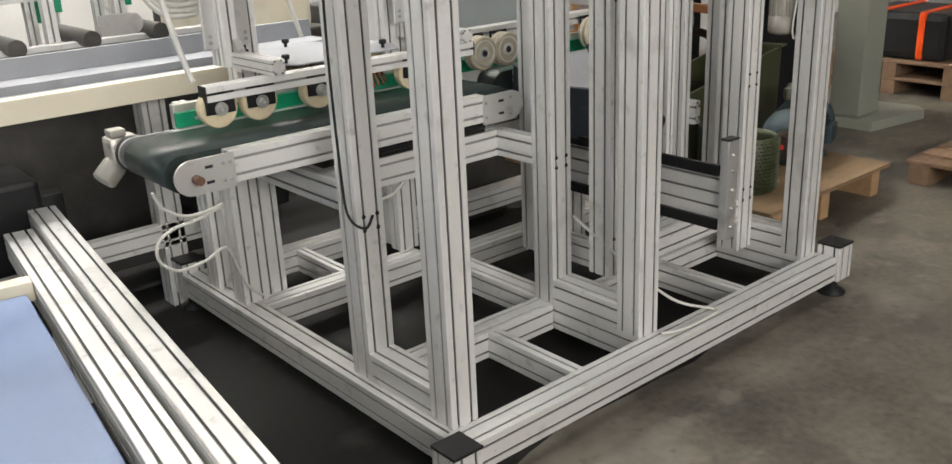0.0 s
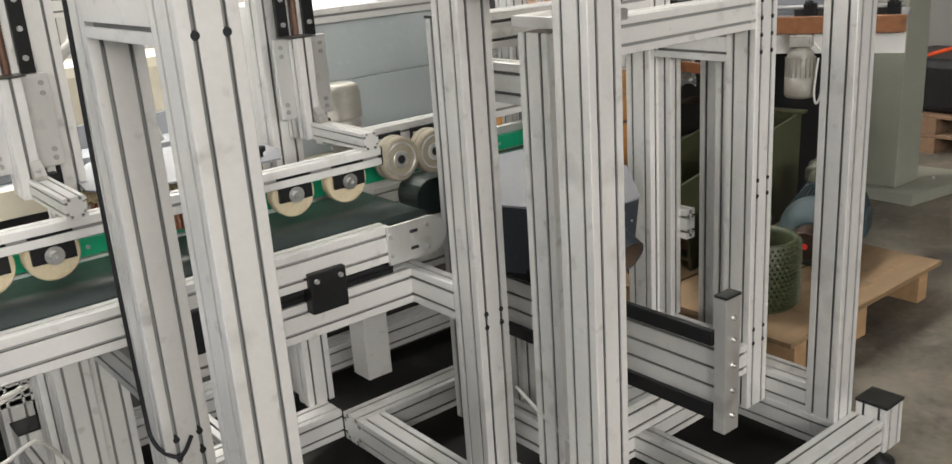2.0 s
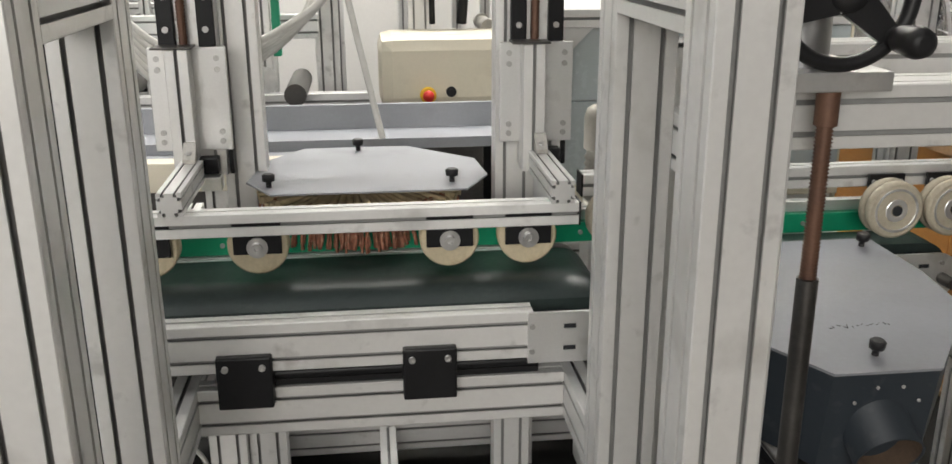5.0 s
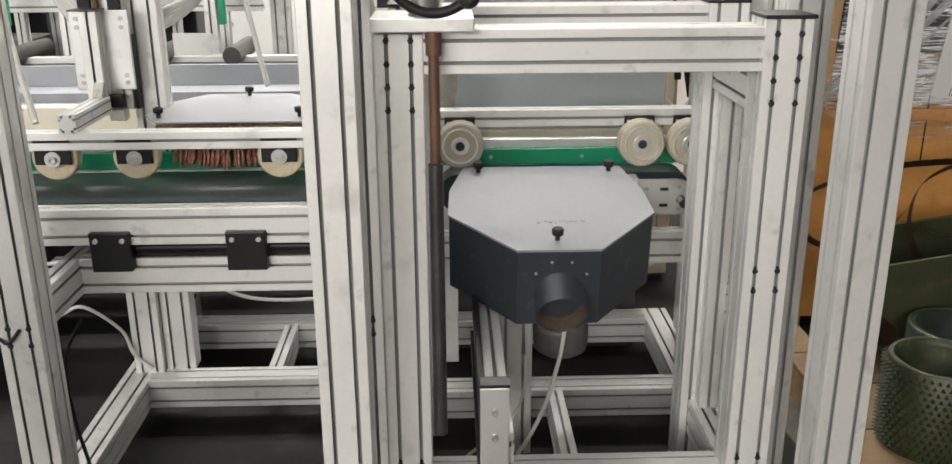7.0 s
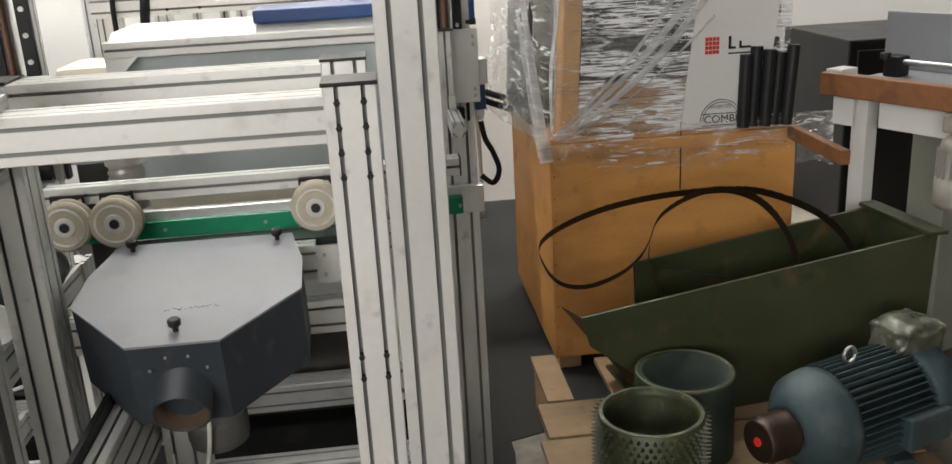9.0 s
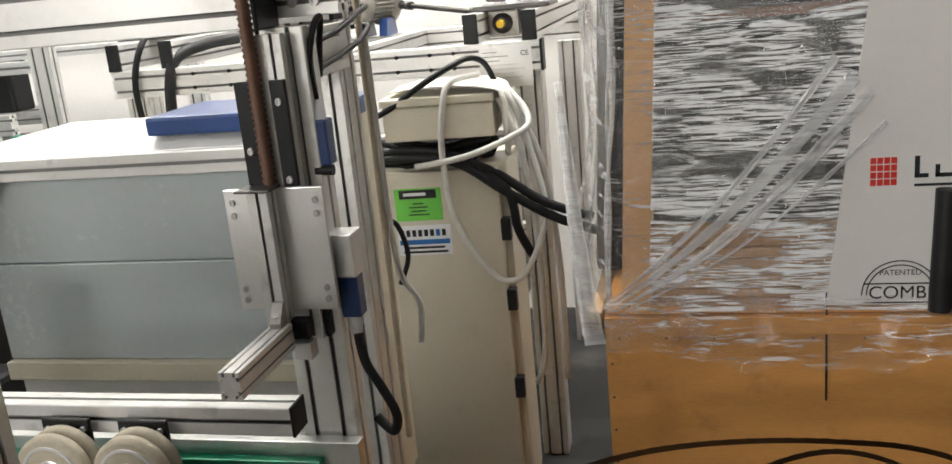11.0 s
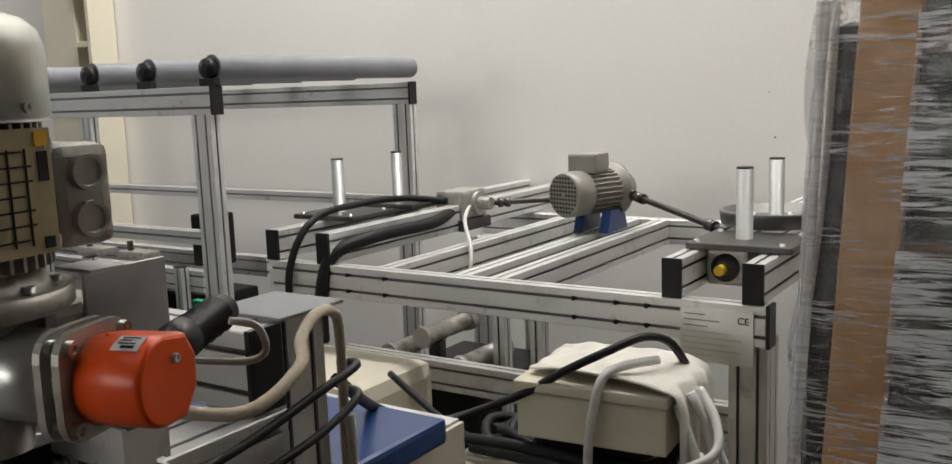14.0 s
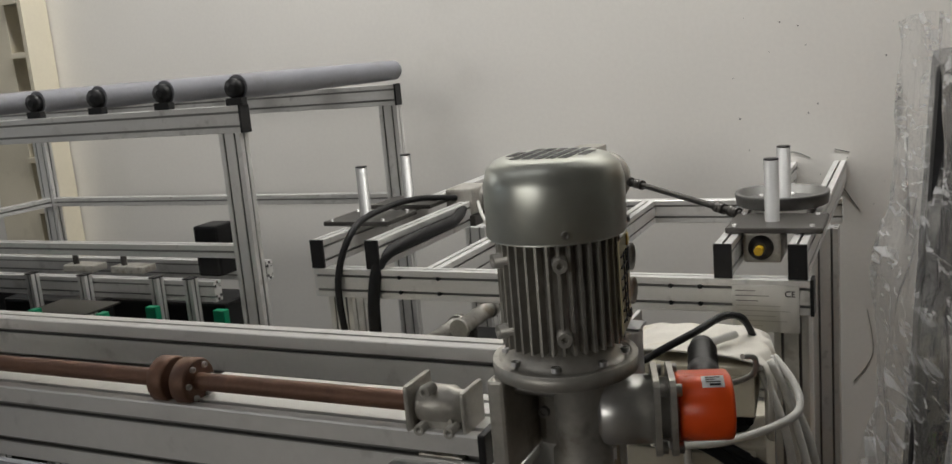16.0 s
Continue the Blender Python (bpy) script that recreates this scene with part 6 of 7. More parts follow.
part("stamp_bar", mk(block, (4.098, 3.4225, 0.878), (4.232, 3.4238, 0.8805)), INK, board)
text(board, "COMBI", (4.165, 3.4236, 0.899), 0.038, INK)
text(board, "PATENTED", (4.165, 3.4236, 0.942), 0.016, INK)
for i in range(5):
    single("black_roll", mk(tube, (4.232 + 0.038 * i, 3.395 + 0.014 * (i % 2), 0.872), (4.240 + 0.041 * i, 3.402 + 0.014 * (i % 2), 1.115 + 0.012 * ((i * 2) % 3)), 0.021), BLACK, "black plastic tube standing against the load", "tube", "black tubes beside the board")
carton = thing("carton", (4.0, 3.9, 1.96), "torn brown carton lying on the wrapped load", "carton")
part("box", mk(block, (3.76, 3.52, 1.94), (4.25, 4.1, 2.13), 0.004), CARD, carton)
part("flap", mk(block, (3.70, 3.50, 2.132), (4.10, 3.86, 2.138), 0.001), CARD, carton)

# ---- plywood pallet with machine parts ----
pal = thing("plywood_pallet", (3.9, 2.6, 0), "plywood-topped wooden pallet on the floor", "pallet")
part("deck", mk(block, (3.372, 2.085, 0.142), (4.41, 2.44, 0.16), 0.002), PLY, pal)
part("deck", mk(block, (3.390, 2.452, 0.142), (4.40, 2.703, 0.16), 0.002), PLY, pal)
part("deck", mk(block, (3.418, 2.716, 0.142), (4.40, 2.918, 0.16), 0.002), PLY, pal)
part("deck", mk(block, (3.452, 2.930, 0.142), (3.535, 3.255, 0.16), 0.002), PLY, pal)
part("deck", mk(block, (3.66, 2.930, 0.142), (4.41, 3.20, 0.16), 0.002), PLY, pal)
for x in (3.455, 3.85, 4.31):
    part("runner", mk(block, (x, 2.12, 0), (x + 0.07, 3.20, 0.14), 0.003), WOOD, pal)
DX, DY = 3.615, 2.375
drum = thing("spiked_drum", (DX, DY, 0.16), "green spiked feed drum standing on the pallet", "drum")
part("shell", mk(lathe, (DX, DY, 0.161), (DX, DY, 2), [(0, 0.128), (0.003, 0.131), (0.247, 0.131), (0.25, 0.128), (0.25, 0.119), (0.225, 0.117), (0.03, 0.114), (0.03, 0.0)], 48), DRUMGREEN, drum)
bm = bmesh.new()
for k in range(14):
    for i in range(44):
        a = 2 * math.pi * (i + 0.5 * (k % 2)) / 44
        zz = 0.172 + 0.0168 * k
        c, s = math.cos(a), math.sin(a)
        add(bm, [(DX + c * 0.130 - s * 0.006, DY + s * 0.130 + c * 0.006, zz), (DX + c * 0.130 + s * 0.006, DY + s * 0.130 - c * 0.006, zz), (DX + c * 0.130, DY + s * 0.130, zz + 0.011), (DX + c * 0.149, DY + s * 0.149, zz + 0.005)], [(0, 1, 3), (1, 2, 3), (2, 0, 3)])
o = part("spike_field", bm, DRUMGREEN, drum)
tagged(o, kind="stuff")
drum2 = thing("dark_drum", (3.772, 2.590, 0.16), "dark green smooth drum standing behind the spiked one", "drum")
part("shell", mk(lathe, (3.772, 2.590, 0.161), (3.772, 2.590, 2), [(0, 0.131), (0.003, 0.134), (0.232, 0.134), (0.237, 0.129), (0.237, 0.114), (0.03, 0.113), (0.03, 0.0)], 48), material("dark_green_drum", (0.009, 0.019, 0.012), 0.75, 0, 0.35, 10, 110, 0.08), drum2)
part("rim", mk(pipe, [(3.772 + 0.128 * math.cos(a), 2.590 + 0.128 * math.sin(a), 0.396) for a in [k * math.pi / 10 for k in range(21)]], 0.006, 8, 0, 2), GREENPAINT, drum2)

mot = thing("electric_motor", (4.2, 2.4, 0.16), "large petrol-blue electric motor lying on the pallet", "motor")
m0, m1 = Vector((3.888, 2.365, 0.296)), Vector((4.828, 2.707, 0.296))
part("end_bell", mk(lathe, m0 + (m1 - m0).normalized() * 0.10, m1, [(0, 0.0339), (0.0, 0.0678), (0.025, 0.1017), (0.06, 0.1333), (0.10, 0.1401), (0.12, 0.1401)], 40), BLUEMOTOR, mot)
md = (m1 - m0).normalized()
ms = Vector((md.y, -md.x, 0))
stator = part("stator", mk(lathe, m0 + md * 0.22, m1, [(0, 0.1266), (0.26, 0.1266)], 40), BLUEMOTOR, mot)
for i in range(46):
    a = 2 * math.pi * i / 46
    r, t_ = ms * math.cos(a) + Vector((0, 0, 1)) * math.sin(a), -ms * math.sin(a) + Vector((0, 0, 1)) * math.cos(a)
    p = m0 + md * 0.221
    bm = bmesh.new()
    add(bm, [p + md * e + r * rr + t_ * w for e in (0, 0.258) for rr, w in ((0.1254, -0.003), (0.1435, -0.0018), (0.1435, 0.0018), (0.1254, 0.003))], [(0, 1, 5, 4), (1, 2, 6, 5), (2, 3, 7, 6), (0, 3, 2, 1), (4, 5, 6, 7)])
    part("fin", bm, BLUEMOTOR, stator)
part("fan_cowl", mk(lathe, m0 + md * 0.48, m1, [(0, 0.1333), (0.004, 0.1446), (0.09, 0.1446), (0.11, 0.1299), (0.112, 0)], 40), BLUEMOTOR, mot)
bm = bmesh.new()
lathe(bm, m0, m1, [(0, 0), (0, 0.05198), (0.004, 0.0565)] + [(0.01 + 0.011 * i, 0.0565 + 0.006 * (i % 2)) for i in range(8)] + [(0.10, 0.0565)], 28)
part("belt_pulley", bm, material("greasy_rusted_steel", (0.045, 0.028, 0.02), 0.45, 0.5, 0.4, 14, 150, 0.08), mot, "dark grooved belt pulley")
part("shaft_end", mk(tube, m0 + md * 0.002, m0 - md * 0.003, 0.012), RED, mot, "red painted shaft end")
for f in (0.25, 0.43):
    p = m0 + md * f
    part("foot", mk(block, (p.x - 0.03, p.y - 0.14, 0.161), (p.x + 0.03, p.y + 0.14, 0.19), 0.005), BLUEMOTOR, mot)
bm = bmesh.new()
bmesh.ops.create_icosphere(bm, subdivisions=4, radius=1.0)
at = m0 + md * 0.545 - ms * 0.03 + Vector((0, 0, 0.150))
for v in bm.verts:
    q = Vector([math.copysign(abs(c) ** 0.55, c) for c in v.co])
    q *= 1 + 0.16 * noise.noise(v.co * 2.3) + 0.05 * noise.noise(v.co * 7)
    v.co = at + md * q.x * 0.085 + ms * q.y * 0.075 + Vector((0, 0, q.z * 0.050))
for f in bm.faces:
    f.smooth = True
part("terminal_box", bm, material("film_wrapped_terminal_box", (0.085, 0.088, 0.065), 0.3, 0, 0.5, 14, 60, 0.3, spots=[((0.32, 0.32, 0.28), 0.15, 16), ((0.015, 0.015, 0.013), 0.2, 11)]), mot, "grey-green terminal box wrapped in film")
bm = mk(block, (-0.075, -0.035, -0.045), (0.075, 0.035, 0.045), 0.008)
bmesh.ops.transform(bm, matrix=pose(*(m0 + md * 0.43 + ms * 0.130 + Vector((0, 0, -0.015))), 0, 0, 20), verts=bm.verts)
part("side_cover", bm, BLUEMOTOR, mot)
p = m0 + md * 0.30
bm = bmesh.new()
pipe(bm, [p + Vector((0, 0, 0.141)) + md * (0.02 * math.cos(a)) + Vector((0, 0, 0.022 + 0.022 * math.sin(a))) for a in [k * math.pi / 5 for k in range(11)]], 0.005, 8, 0, 3)
part("lifting_eye", bm, STEEL, mot)

trough = thing("steel_trough", (3.52, 2.72, 0.16), "old green steel trough with a tapered end standing on the pallet", "trough")
prof = [(3.52, 0.52), (3.545, 0.43), (3.68, 0.32), (3.70, 0.161), (4.62, 0.161), (4.64, 0.63)]
part("side_panel", mk(prism, prof, 2.72, 2.732, 0, "y"), GREENPAINT, trough)
part("side_panel", mk(prism, [(3.80, 0.545), (3.81, 0.161), (4.62, 0.161), (4.64, 0.63)], 3.02, 3.032, 0, "y"), GREENPAINT, trough)
bm = bmesh.new()
add(bm, [(x, y, z) for y in (2.733, 3.019) for x, z in ((3.555, 0.435), (3.69, 0.335), (3.70, 0.245), (4.60, 0.245))], [(0, 1, 5, 4), (1, 2, 6, 5), (2, 3, 7, 6)])
bmesh.ops.solidify(bm, geom=bm.faces[:], thickness=0.006)
part("chute_lining", bm, material("rusty_chute_lining", (0.10, 0.052, 0.028), 0.75, 0, 0.4, 9, 90, 0.15, spots=[((0.03, 0.022, 0.016), 0.3, 6)]), trough, "rusty brown inside of the chute")
part("end_panel", mk(block, (4.605, 2.733, 0.165), (4.62, 3.019, 0.625), 0.002), GREENPAINT, trough)
part("floor_panel", mk(block, (3.70, 2.733, 0.20), (4.604, 3.019, 0.212), 0.002), GREENPAINT, trough)
part("rim", mk(block, (4.60, 2.70, 0.628), (4.66, 3.05, 0.64), 0.002), GREENPAINT, trough)
trough.rotation_euler.z = radians(7)


def saw_band(name, pts, label):
    """A toothed steel band, its width lying across the path."""
    P = [Vector(p) for p in pts]
    line = []
    for i in range(len(P) - 1):
        p0, p1, p2, p3 = P[max(i - 1, 0)], P[i], P[i + 1], P[min(i + 2, len(P) - 1)]
        for s in range(14):
            t = s / 14
            line.append(0.5 * ((2 * p1) + (p2 - p0) * t + (2 * p0 - 5 * p1 + 4 * p2 - p3) * t * t + (3 * p1 - p0 - 3 * p2 + p3) * t ** 3))
    line.append(P[-1])
    bm = bmesh.new()
    w = Vector((0.15, 0.75, -0.6)) * 0.025
    va = []
    for i, p in enumerate(line):
        tip = w * (1.22 if i % 2 else 1.0)
        d = Vector((0, 0, 0.0006))
        va.append([bm.verts.new(p - tip), bm.verts.new(p + w), bm.verts.new(p + w + d), bm.verts.new(p - tip + d)])
    for a, b in zip(va, va[1:]):
        for k in range(4):
            bm.faces.new((a[k], a[(k + 1) % 4], b[(k + 1) % 4], b[k]))
    bmesh.ops.recalc_face_normals(bm, faces=bm.faces[:])
    return single(name, bm, SAW, label, "saw band", "saw bands in the trough")


saw_band("saw_band", [(4.42, 2.90, 0.24), (4.44, 2.96, 0.50), (4.37, 3.02, 0.64), (4.18, 3.06, 0.735), (4.0, 3.08, 0.75), (3.78, 3.09, 0.735), (3.60, 3.10, 0.69), (3.48, 3.11, 0.62), (3.485, 3.11, 0.54), (3.54, 3.10, 0.475), (3.63, 3.09, 0.465), (3.73, 3.07, 0.51), (3.78, 3.03, 0.58), (3.80, 2.99, 0.66)], "brown toothed saw band coiled in the trough")
saw_band("saw_band", [(4.22, 2.86, 0.24), (4.25, 2.90, 0.42), (4.21, 2.94, 0.62), (4.12, 2.98, 0.74), (3.98, 3.0, 0.775), (3.83, 3.0, 0.71), (3.785, 2.98, 0.60), (3.805, 2.96, 0.50), (3.86, 2.93, 0.42), (3.95, 2.90, 0.34), (4.02, 2.88, 0.26)], "brown toothed saw band coiled in the trough")
cable("cable_tie", [(3.83, 2.96, 0.56), (3.92, 2.93, 0.54), (4.01, 2.92, 0.52)], 0.0025, BLACK, "long black cable tie round the saw bands")

# ---- grey bench machine beyond the pallet ----
bench = thing("bench_machine", (4.70, 3.30, 0), "grey bench machine with a scorched wooden rail and hanging motor", "machine")
BENCH = Matrix(((0.42, 0.907, 0, 4.50), (-0.907, 0.42, 0, 3.40), (0, 0, 1, 0), (0, 0, 0, 1)))


def bench_part(name, bm, mat, label="", parent=None):
    """A part drawn along the bench: x along its rail, y away from the aisle."""
    bmesh.ops.transform(bm, matrix=BENCH, verts=bm.verts)
    return part(name, bm, mat, parent or bench, label)


bench_part("wooden_rail", mk(block, (0.0, 0.0, 0.965), (0.95, 0.042, 1.040), 0.004), BROWNWOOD, "scorched brown wooden rail")
bench_part("rail_bracket", mk(block, (-0.012, 0.043, 0.985), (0.05, 0.13, 1.046), 0.004), WHITEPAINT)
bench_part("bracket_web", mk(block, (0.02, 0.05, 0.86), (0.10, 0.058, 0.962), 0.002), WHITEPAINT)
bench_part("table_plate", mk(block, (0.05, 0.131, 0.985), (0.95, 0.62, 1.012), 0.004), GREYPAINT)
bench_part("apron", mk(block, (0.20, 0.05, 0.87), (0.95, 0.06, 0.962), 0.003), WHITEPAINT)
bench_part("leg", mk(block, (0.06, 0.10, 0.0), (0.12, 0.16, 0.984), 0.004), WHITEPAINT)
bench_part("column", mk(block, (0.16, 0.30, 0.0), (0.30, 0.48, 0.984), 0.006), OLIVE)
bench_part("guard_sheet", mk(block, (-0.02, 0.36, 1.013), (0.62, 0.372, 1.21), 0.003), GREYPAINT)
# black box added to stand for the dark void under the bench
bench_part("machine_body", mk(block, (0.05, 0.63, 0.02), (0.55, 1.05, 0.97), 0.010), BLACKPAINT)
bench_part("guide_bar", mk(tube, (0.12, 0.22, 1.062), (0.93, 0.22, 1.062), 0.010), STEEL)
for x in (0.10, 0.50, 0.86):
    bench_part("bar_clamp", mk(block, (x, 0.19, 1.013), (x + 0.06, 0.25, 1.082), 0.006), BLACKPAINT)
    bench_part("clamp_knob", mk(lathe, (x + 0.03, 0.16, 1.075), (x + 0.03, 0.16, 2), [(0, 0.012), (0.006, 0.018), (0.02, 0.018), (0.024, 0.012), (0.024, 0.0)], 16), BLACK)
bench_part("linear_guide", mk(block, (0.45, 0.27, 1.013), (0.86, 0.31, 1.052), 0.004), DARKSTEEL)
bench_part("slide_head", mk(lathe, (0.62, 0.25, 1.11), (0.98, 0.25, 1.11), [(0, 0.02), (0.01, 0.034), (0.05, 0.034), (0.06, 0.024), (0.20, 0.024), (0.21, 0.0)], 20), BLACKPAINT)
bench_part("slide_post", mk(block, (0.66, 0.235, 1.053), (0.72, 0.265, 1.09), 0.003), CAST)
hm = bench_part("hanging_motor", mk(lathe, (0.52, 0.012, 0.905), (0.52, 0.012, 0), [(0, 0.03), (0.02, 0.055), (0.04, 0.060), (0.13, 0.060), (0.132, 0.068), (0.21, 0.068), (0.226, 0.060), (0.230, 0.045), (0.230, 0.0)], 28), MOTORGREY, "small grey motor hanging under the rail")
for i in range(18):
    a = 2 * math.pi * i / 18
    c, q = math.cos(a), math.sin(a)
    bm = bmesh.new()
    block(bm, (0.0, -0.0015, 0.775), (0.009, 0.0015, 0.862))
    bmesh.ops.transform(bm, matrix=pose(0.52 + 0.059 * c, 0.012 + 0.059 * q, 0, 0, 0, math.degrees(a)), verts=bm.verts)
    bench_part("fin", bm, MOTORGREY, "", hm)
bench_part("motor_mount", mk(block, (0.47, -0.02, 0.906), (0.57, 0.049, 0.962), 0.006), CAST)
bench_part("motor_cable", mk(pipe, [(0.58, -0.03, 0.93), (0.64, -0.05, 0.84), (0.62, -0.06, 0.70), (0.60, -0.05, 0.66), (0.59, -0.04, 0.72), (0.60, -0.02, 0.86)], 0.005), GREYCABLE)
stand = thing("machine_stand", (5.66, 2.9, 0), "olive grey machine column on a wide foot plate", "machine stand")
part("column", mk(block, (5.56, 2.86, 0.061), (5.80, 3.06, 1.7), 0.008), OLIVE, stand)
bm = bmesh.new()
prism(bm, [(5.50, 2.74), (6.02, 2.66), (6.10, 2.74), (6.06, 3.12), (5.50, 3.12)], 0, 0.06)
part("foot_plate", bm, OLIVE, stand)
for x, y in ((5.86, 2.8), (5.95, 3.0)):
    screw(stand, (x, y, 0.06), (0, 0, 1), 0.014)
# made-up black box that fills in the dark background
dark = thing("dark_background_box", (6.3, 4.6, 0), "black box with doors added for the dark background behind the bench", "cabinet")
part("body", mk(block, (5.3, 4.75, 0), (7.4, 5.5, 0.95), 0.01), BLACKPAINT, dark)
for x in (5.34, 6.04, 6.74):
    dd = part("door", mk(block, (x, 4.73, 0.08), (x + 0.66, 4.748, 0.90), 0.004), BLACKPAINT, dark)
    part("handle", mk(block, (x + 0.58, 4.71, 0.48), (x + 0.60, 4.729, 0.60), 0.003), DARKSTEEL, dd)

# ---- pallets with straps in the far bay ----
# a darker tone of WOOD for the pallets in the far bay
DARKWOOD = material("dark_pallet_wood", (0.17, 0.105, 0.06), 0.75, 0, 0.3, 4, 60, 0.08, stretch=(1, 8, 8), spots=[((0.08, 0.05, 0.03), 0.25, 8)])
for k, (x, y, z) in enumerate(((7.0, 3.2, 0.0), (7.0, 3.2, 0.12), (5.05, 1.62, 0.0))):
    pp = thing("wooden_pallet", (x, y, z), "worn wooden pallet stacked in the far bay", "pallet", "pallets in the far bay")
    for i in range(5):
        part("board", mk(block, (x - 0.4 + 0.17 * i, y - 0.5, z + 0.10), (x - 0.27 + 0.17 * i, y + 0.5, z + 0.12), 0.002), DARKWOOD, pp)
    for yy in (-0.48, -0.05, 0.38):
        part("runner", mk(block, (x - 0.4, y + yy, z), (x + 0.41, y + yy + 0.1, z + 0.098), 0.002), DARKWOOD, pp)
blk = thing("strapped_machine", (7.0, 3.2, 0.24), "black machine part tied with orange straps on the pallets", "machine part")
part("body", mk(block, (6.65, 2.85, 0.242), (7.3, 3.55, 0.57), 0.05), BLACKPAINT, blk)
for y in (3.0, 3.3):
    part("strap", mk(block, (6.63, y, 0.245), (7.32, y + 0.05, 0.585), 0.03), ORANGE, blk, "orange lashing strap")

# ---- infeed table on the near side ----
inf = thing("infeed_conveyor", (0.35, 2.3, 0), "infeed table with double aluminium rails and a pale blue belt", "conveyor")
beam(inf, "rail", (0.615, 0.3, 0.43), (0.705, 3.42, 0.52))
beam(inf, "rail", (0.515, 0.3, 0.40), (0.605, 3.30, 0.49))
part("belt", mk(block, (-0.30, 0.3, 0.455), (0.49, 2.75, 0.47), 0.004), LEDBLUE, inf, "pale blue belt")
part("cross_bar", mk(block, (-0.30, 2.76, 0.44), (0.512, 2.82, 0.50), 0.004), CREAM, inf)
part("end_block", mk(block, (0.50, 3.43, 0.42), (0.74, 3.50, 0.56), 0.004), BLACKPAINT, inf)
for y in (0.6, 2.9):
    beam(inf, "leg", (0.56, y, 0), (0.65, y + 0.09, 0.40))
    beam(inf, "leg", (-0.28, y, 0), (-0.19, y + 0.09, 0.43))
inf.rotation_euler.z = radians(-6.6)
inf.location.x += 0.10

# ---- long line behind, on the far side of the belt ----
line = thing("transfer_line", (0.4, 3.6, 0), "transfer line with painted steel channels on aluminium legs", "conveyor")
part("front_channel", mk(block, (-3.0, 3.30, 0.834), (1.75, 3.36, 0.914), 0.004), CREAM, line, "cream painted front channel")
part("deck_sheet", mk(block, (-3.0, 3.361, 0.893), (1.75, 3.50, 0.905), 0.002), GREYPAINT, line)
bm = bmesh.new()
prism(bm, [(3.44, 0.905), (3.62, 0.905), (3.62, 1.005), (3.60, 1.005), (3.59, 0.935), (3.44, 0.935)], -3.0, 2.15, 0, "x")
part("steel_channel", bm, GREYPAINT, line, "blue-grey steel channel")
for x in (-1.2, 0.35, 1.3):
    beam(line, "leg", (x, 3.40, 0), (x + 0.09, 3.49, 0.892))
    part("under_gear", mk(block, (x + 0.2, 3.38, 0.30), (x + 0.55, 3.70, 0.62), 0.02), BLACKPAINT, line)
# dark sheet added to make the space under the line near-black
part("rear_sheet", mk(block, (-3.0, 3.86, 0.05), (1.75, 3.88, 0.80), 0.002), DARKSTEEL, line)
part("drive_box", mk(block, (-0.6, 3.46, 0.36), (0.1, 3.84, 0.66), 0.02), BLACKPAINT, line)
beam(line, "tie_beam", (-3.0, 3.40, 0.25), (1.75, 3.445, 0.34))
part("cable_tray", mk(block, (-3.0, 3.55, 0.15), (1.75, 3.70, 0.22), 0.004), DARKSTEEL, line)

back = thing("roller_line", (0.6, 4.0, 0), "roller line with green guides and aluminium uprights", "conveyor")
beam(back, "side_beam", (-2.0, 3.78, 0.96), (1.78, 3.825, 1.01))
beam(back, "side_beam", (-2.0, 4.06, 1.15), (1.60, 4.10, 1.23), 0.04)
for i in range(7):
    x = -0.2 + 0.27 * i
    beam(back, "upright", (x, 3.83, 1.01), (x + 0.045, 3.875, 1.34))
    part("roller", mk(tube, (x + 0.12, 3.70, 1.02), (x + 0.12, 4.04, 1.02), 0.034, None, 20), DARKSTEEL, back, "dark steel roller")
    part("green_guide", mk(block, (x + 0.05, 3.84, 1.12), (x + 0.075, 3.87, 1.36), 0.003), GREEN, back, "green plastic guide")
    beam(back, "upright", (x, 4.06, 0.0), (x + 0.04, 4.10, 1.15), 0.04)
random.seed(12)
for i in range(9):
    x = -2.0 + 0.30 * i
    part("gear_case", mk(block, (x, 4.14, 0.3), (x + random.uniform(0.2, 0.28), 4.14 + random.uniform(0.2, 0.4), random.uniform(0.98, 1.36)), 0.02), random.choice((BLACKPAINT, DARKSTEEL, HOOD)), back, "dark gear case behind the rollers")
    part("gear_post", mk(block, (x + 0.08, 4.2, 0), (x + 0.14, 4.28, 0.299), 0.004), BLACKPAINT, back)
bm = bmesh.new()
prism(bm, [(1.32, 1.02), (1.45, 1.02)] + [(1.45 + 0.04 * math.sin(a), 1.06 - 0.04 * math.cos(a)) for a in [math.pi * i / 8 for i in range(9)]] + [(1.32, 1.10)], 3.74, 3.75, 0, "y")
bmesh.ops.recalc_face_normals(bm, faces=bm.faces[:])
part("end_plate", bm, ALU_MILL, back)

# ---- cables ----
cable("grey_cable", [(1.036, 2.72, 0.677), (1.061, 2.72, 0.622), (1.127, 2.72, 0.58), (1.207, 2.72, 0.58), (1.256, 2.72, 0.59)], 0.0055, GREYCABLE, "grey cable hanging from the gearmotor")
cable("grey_cable", [(1.274, 2.76, 0.573), (1.18, 2.76, 0.545), (1.098, 2.76, 0.535), (1.043, 2.76, 0.501), (1.041, 2.76, 0.441), (1.097, 2.76, 0.396), (1.185, 2.76, 0.403), (1.261, 2.76, 0.428), (1.33, 2.84, 0.316), (1.36, 2.84, 0.235), (1.412, 2.84, 0.186)], 0.0055, GREYCABLE, "grey cable looped down to the base frame")
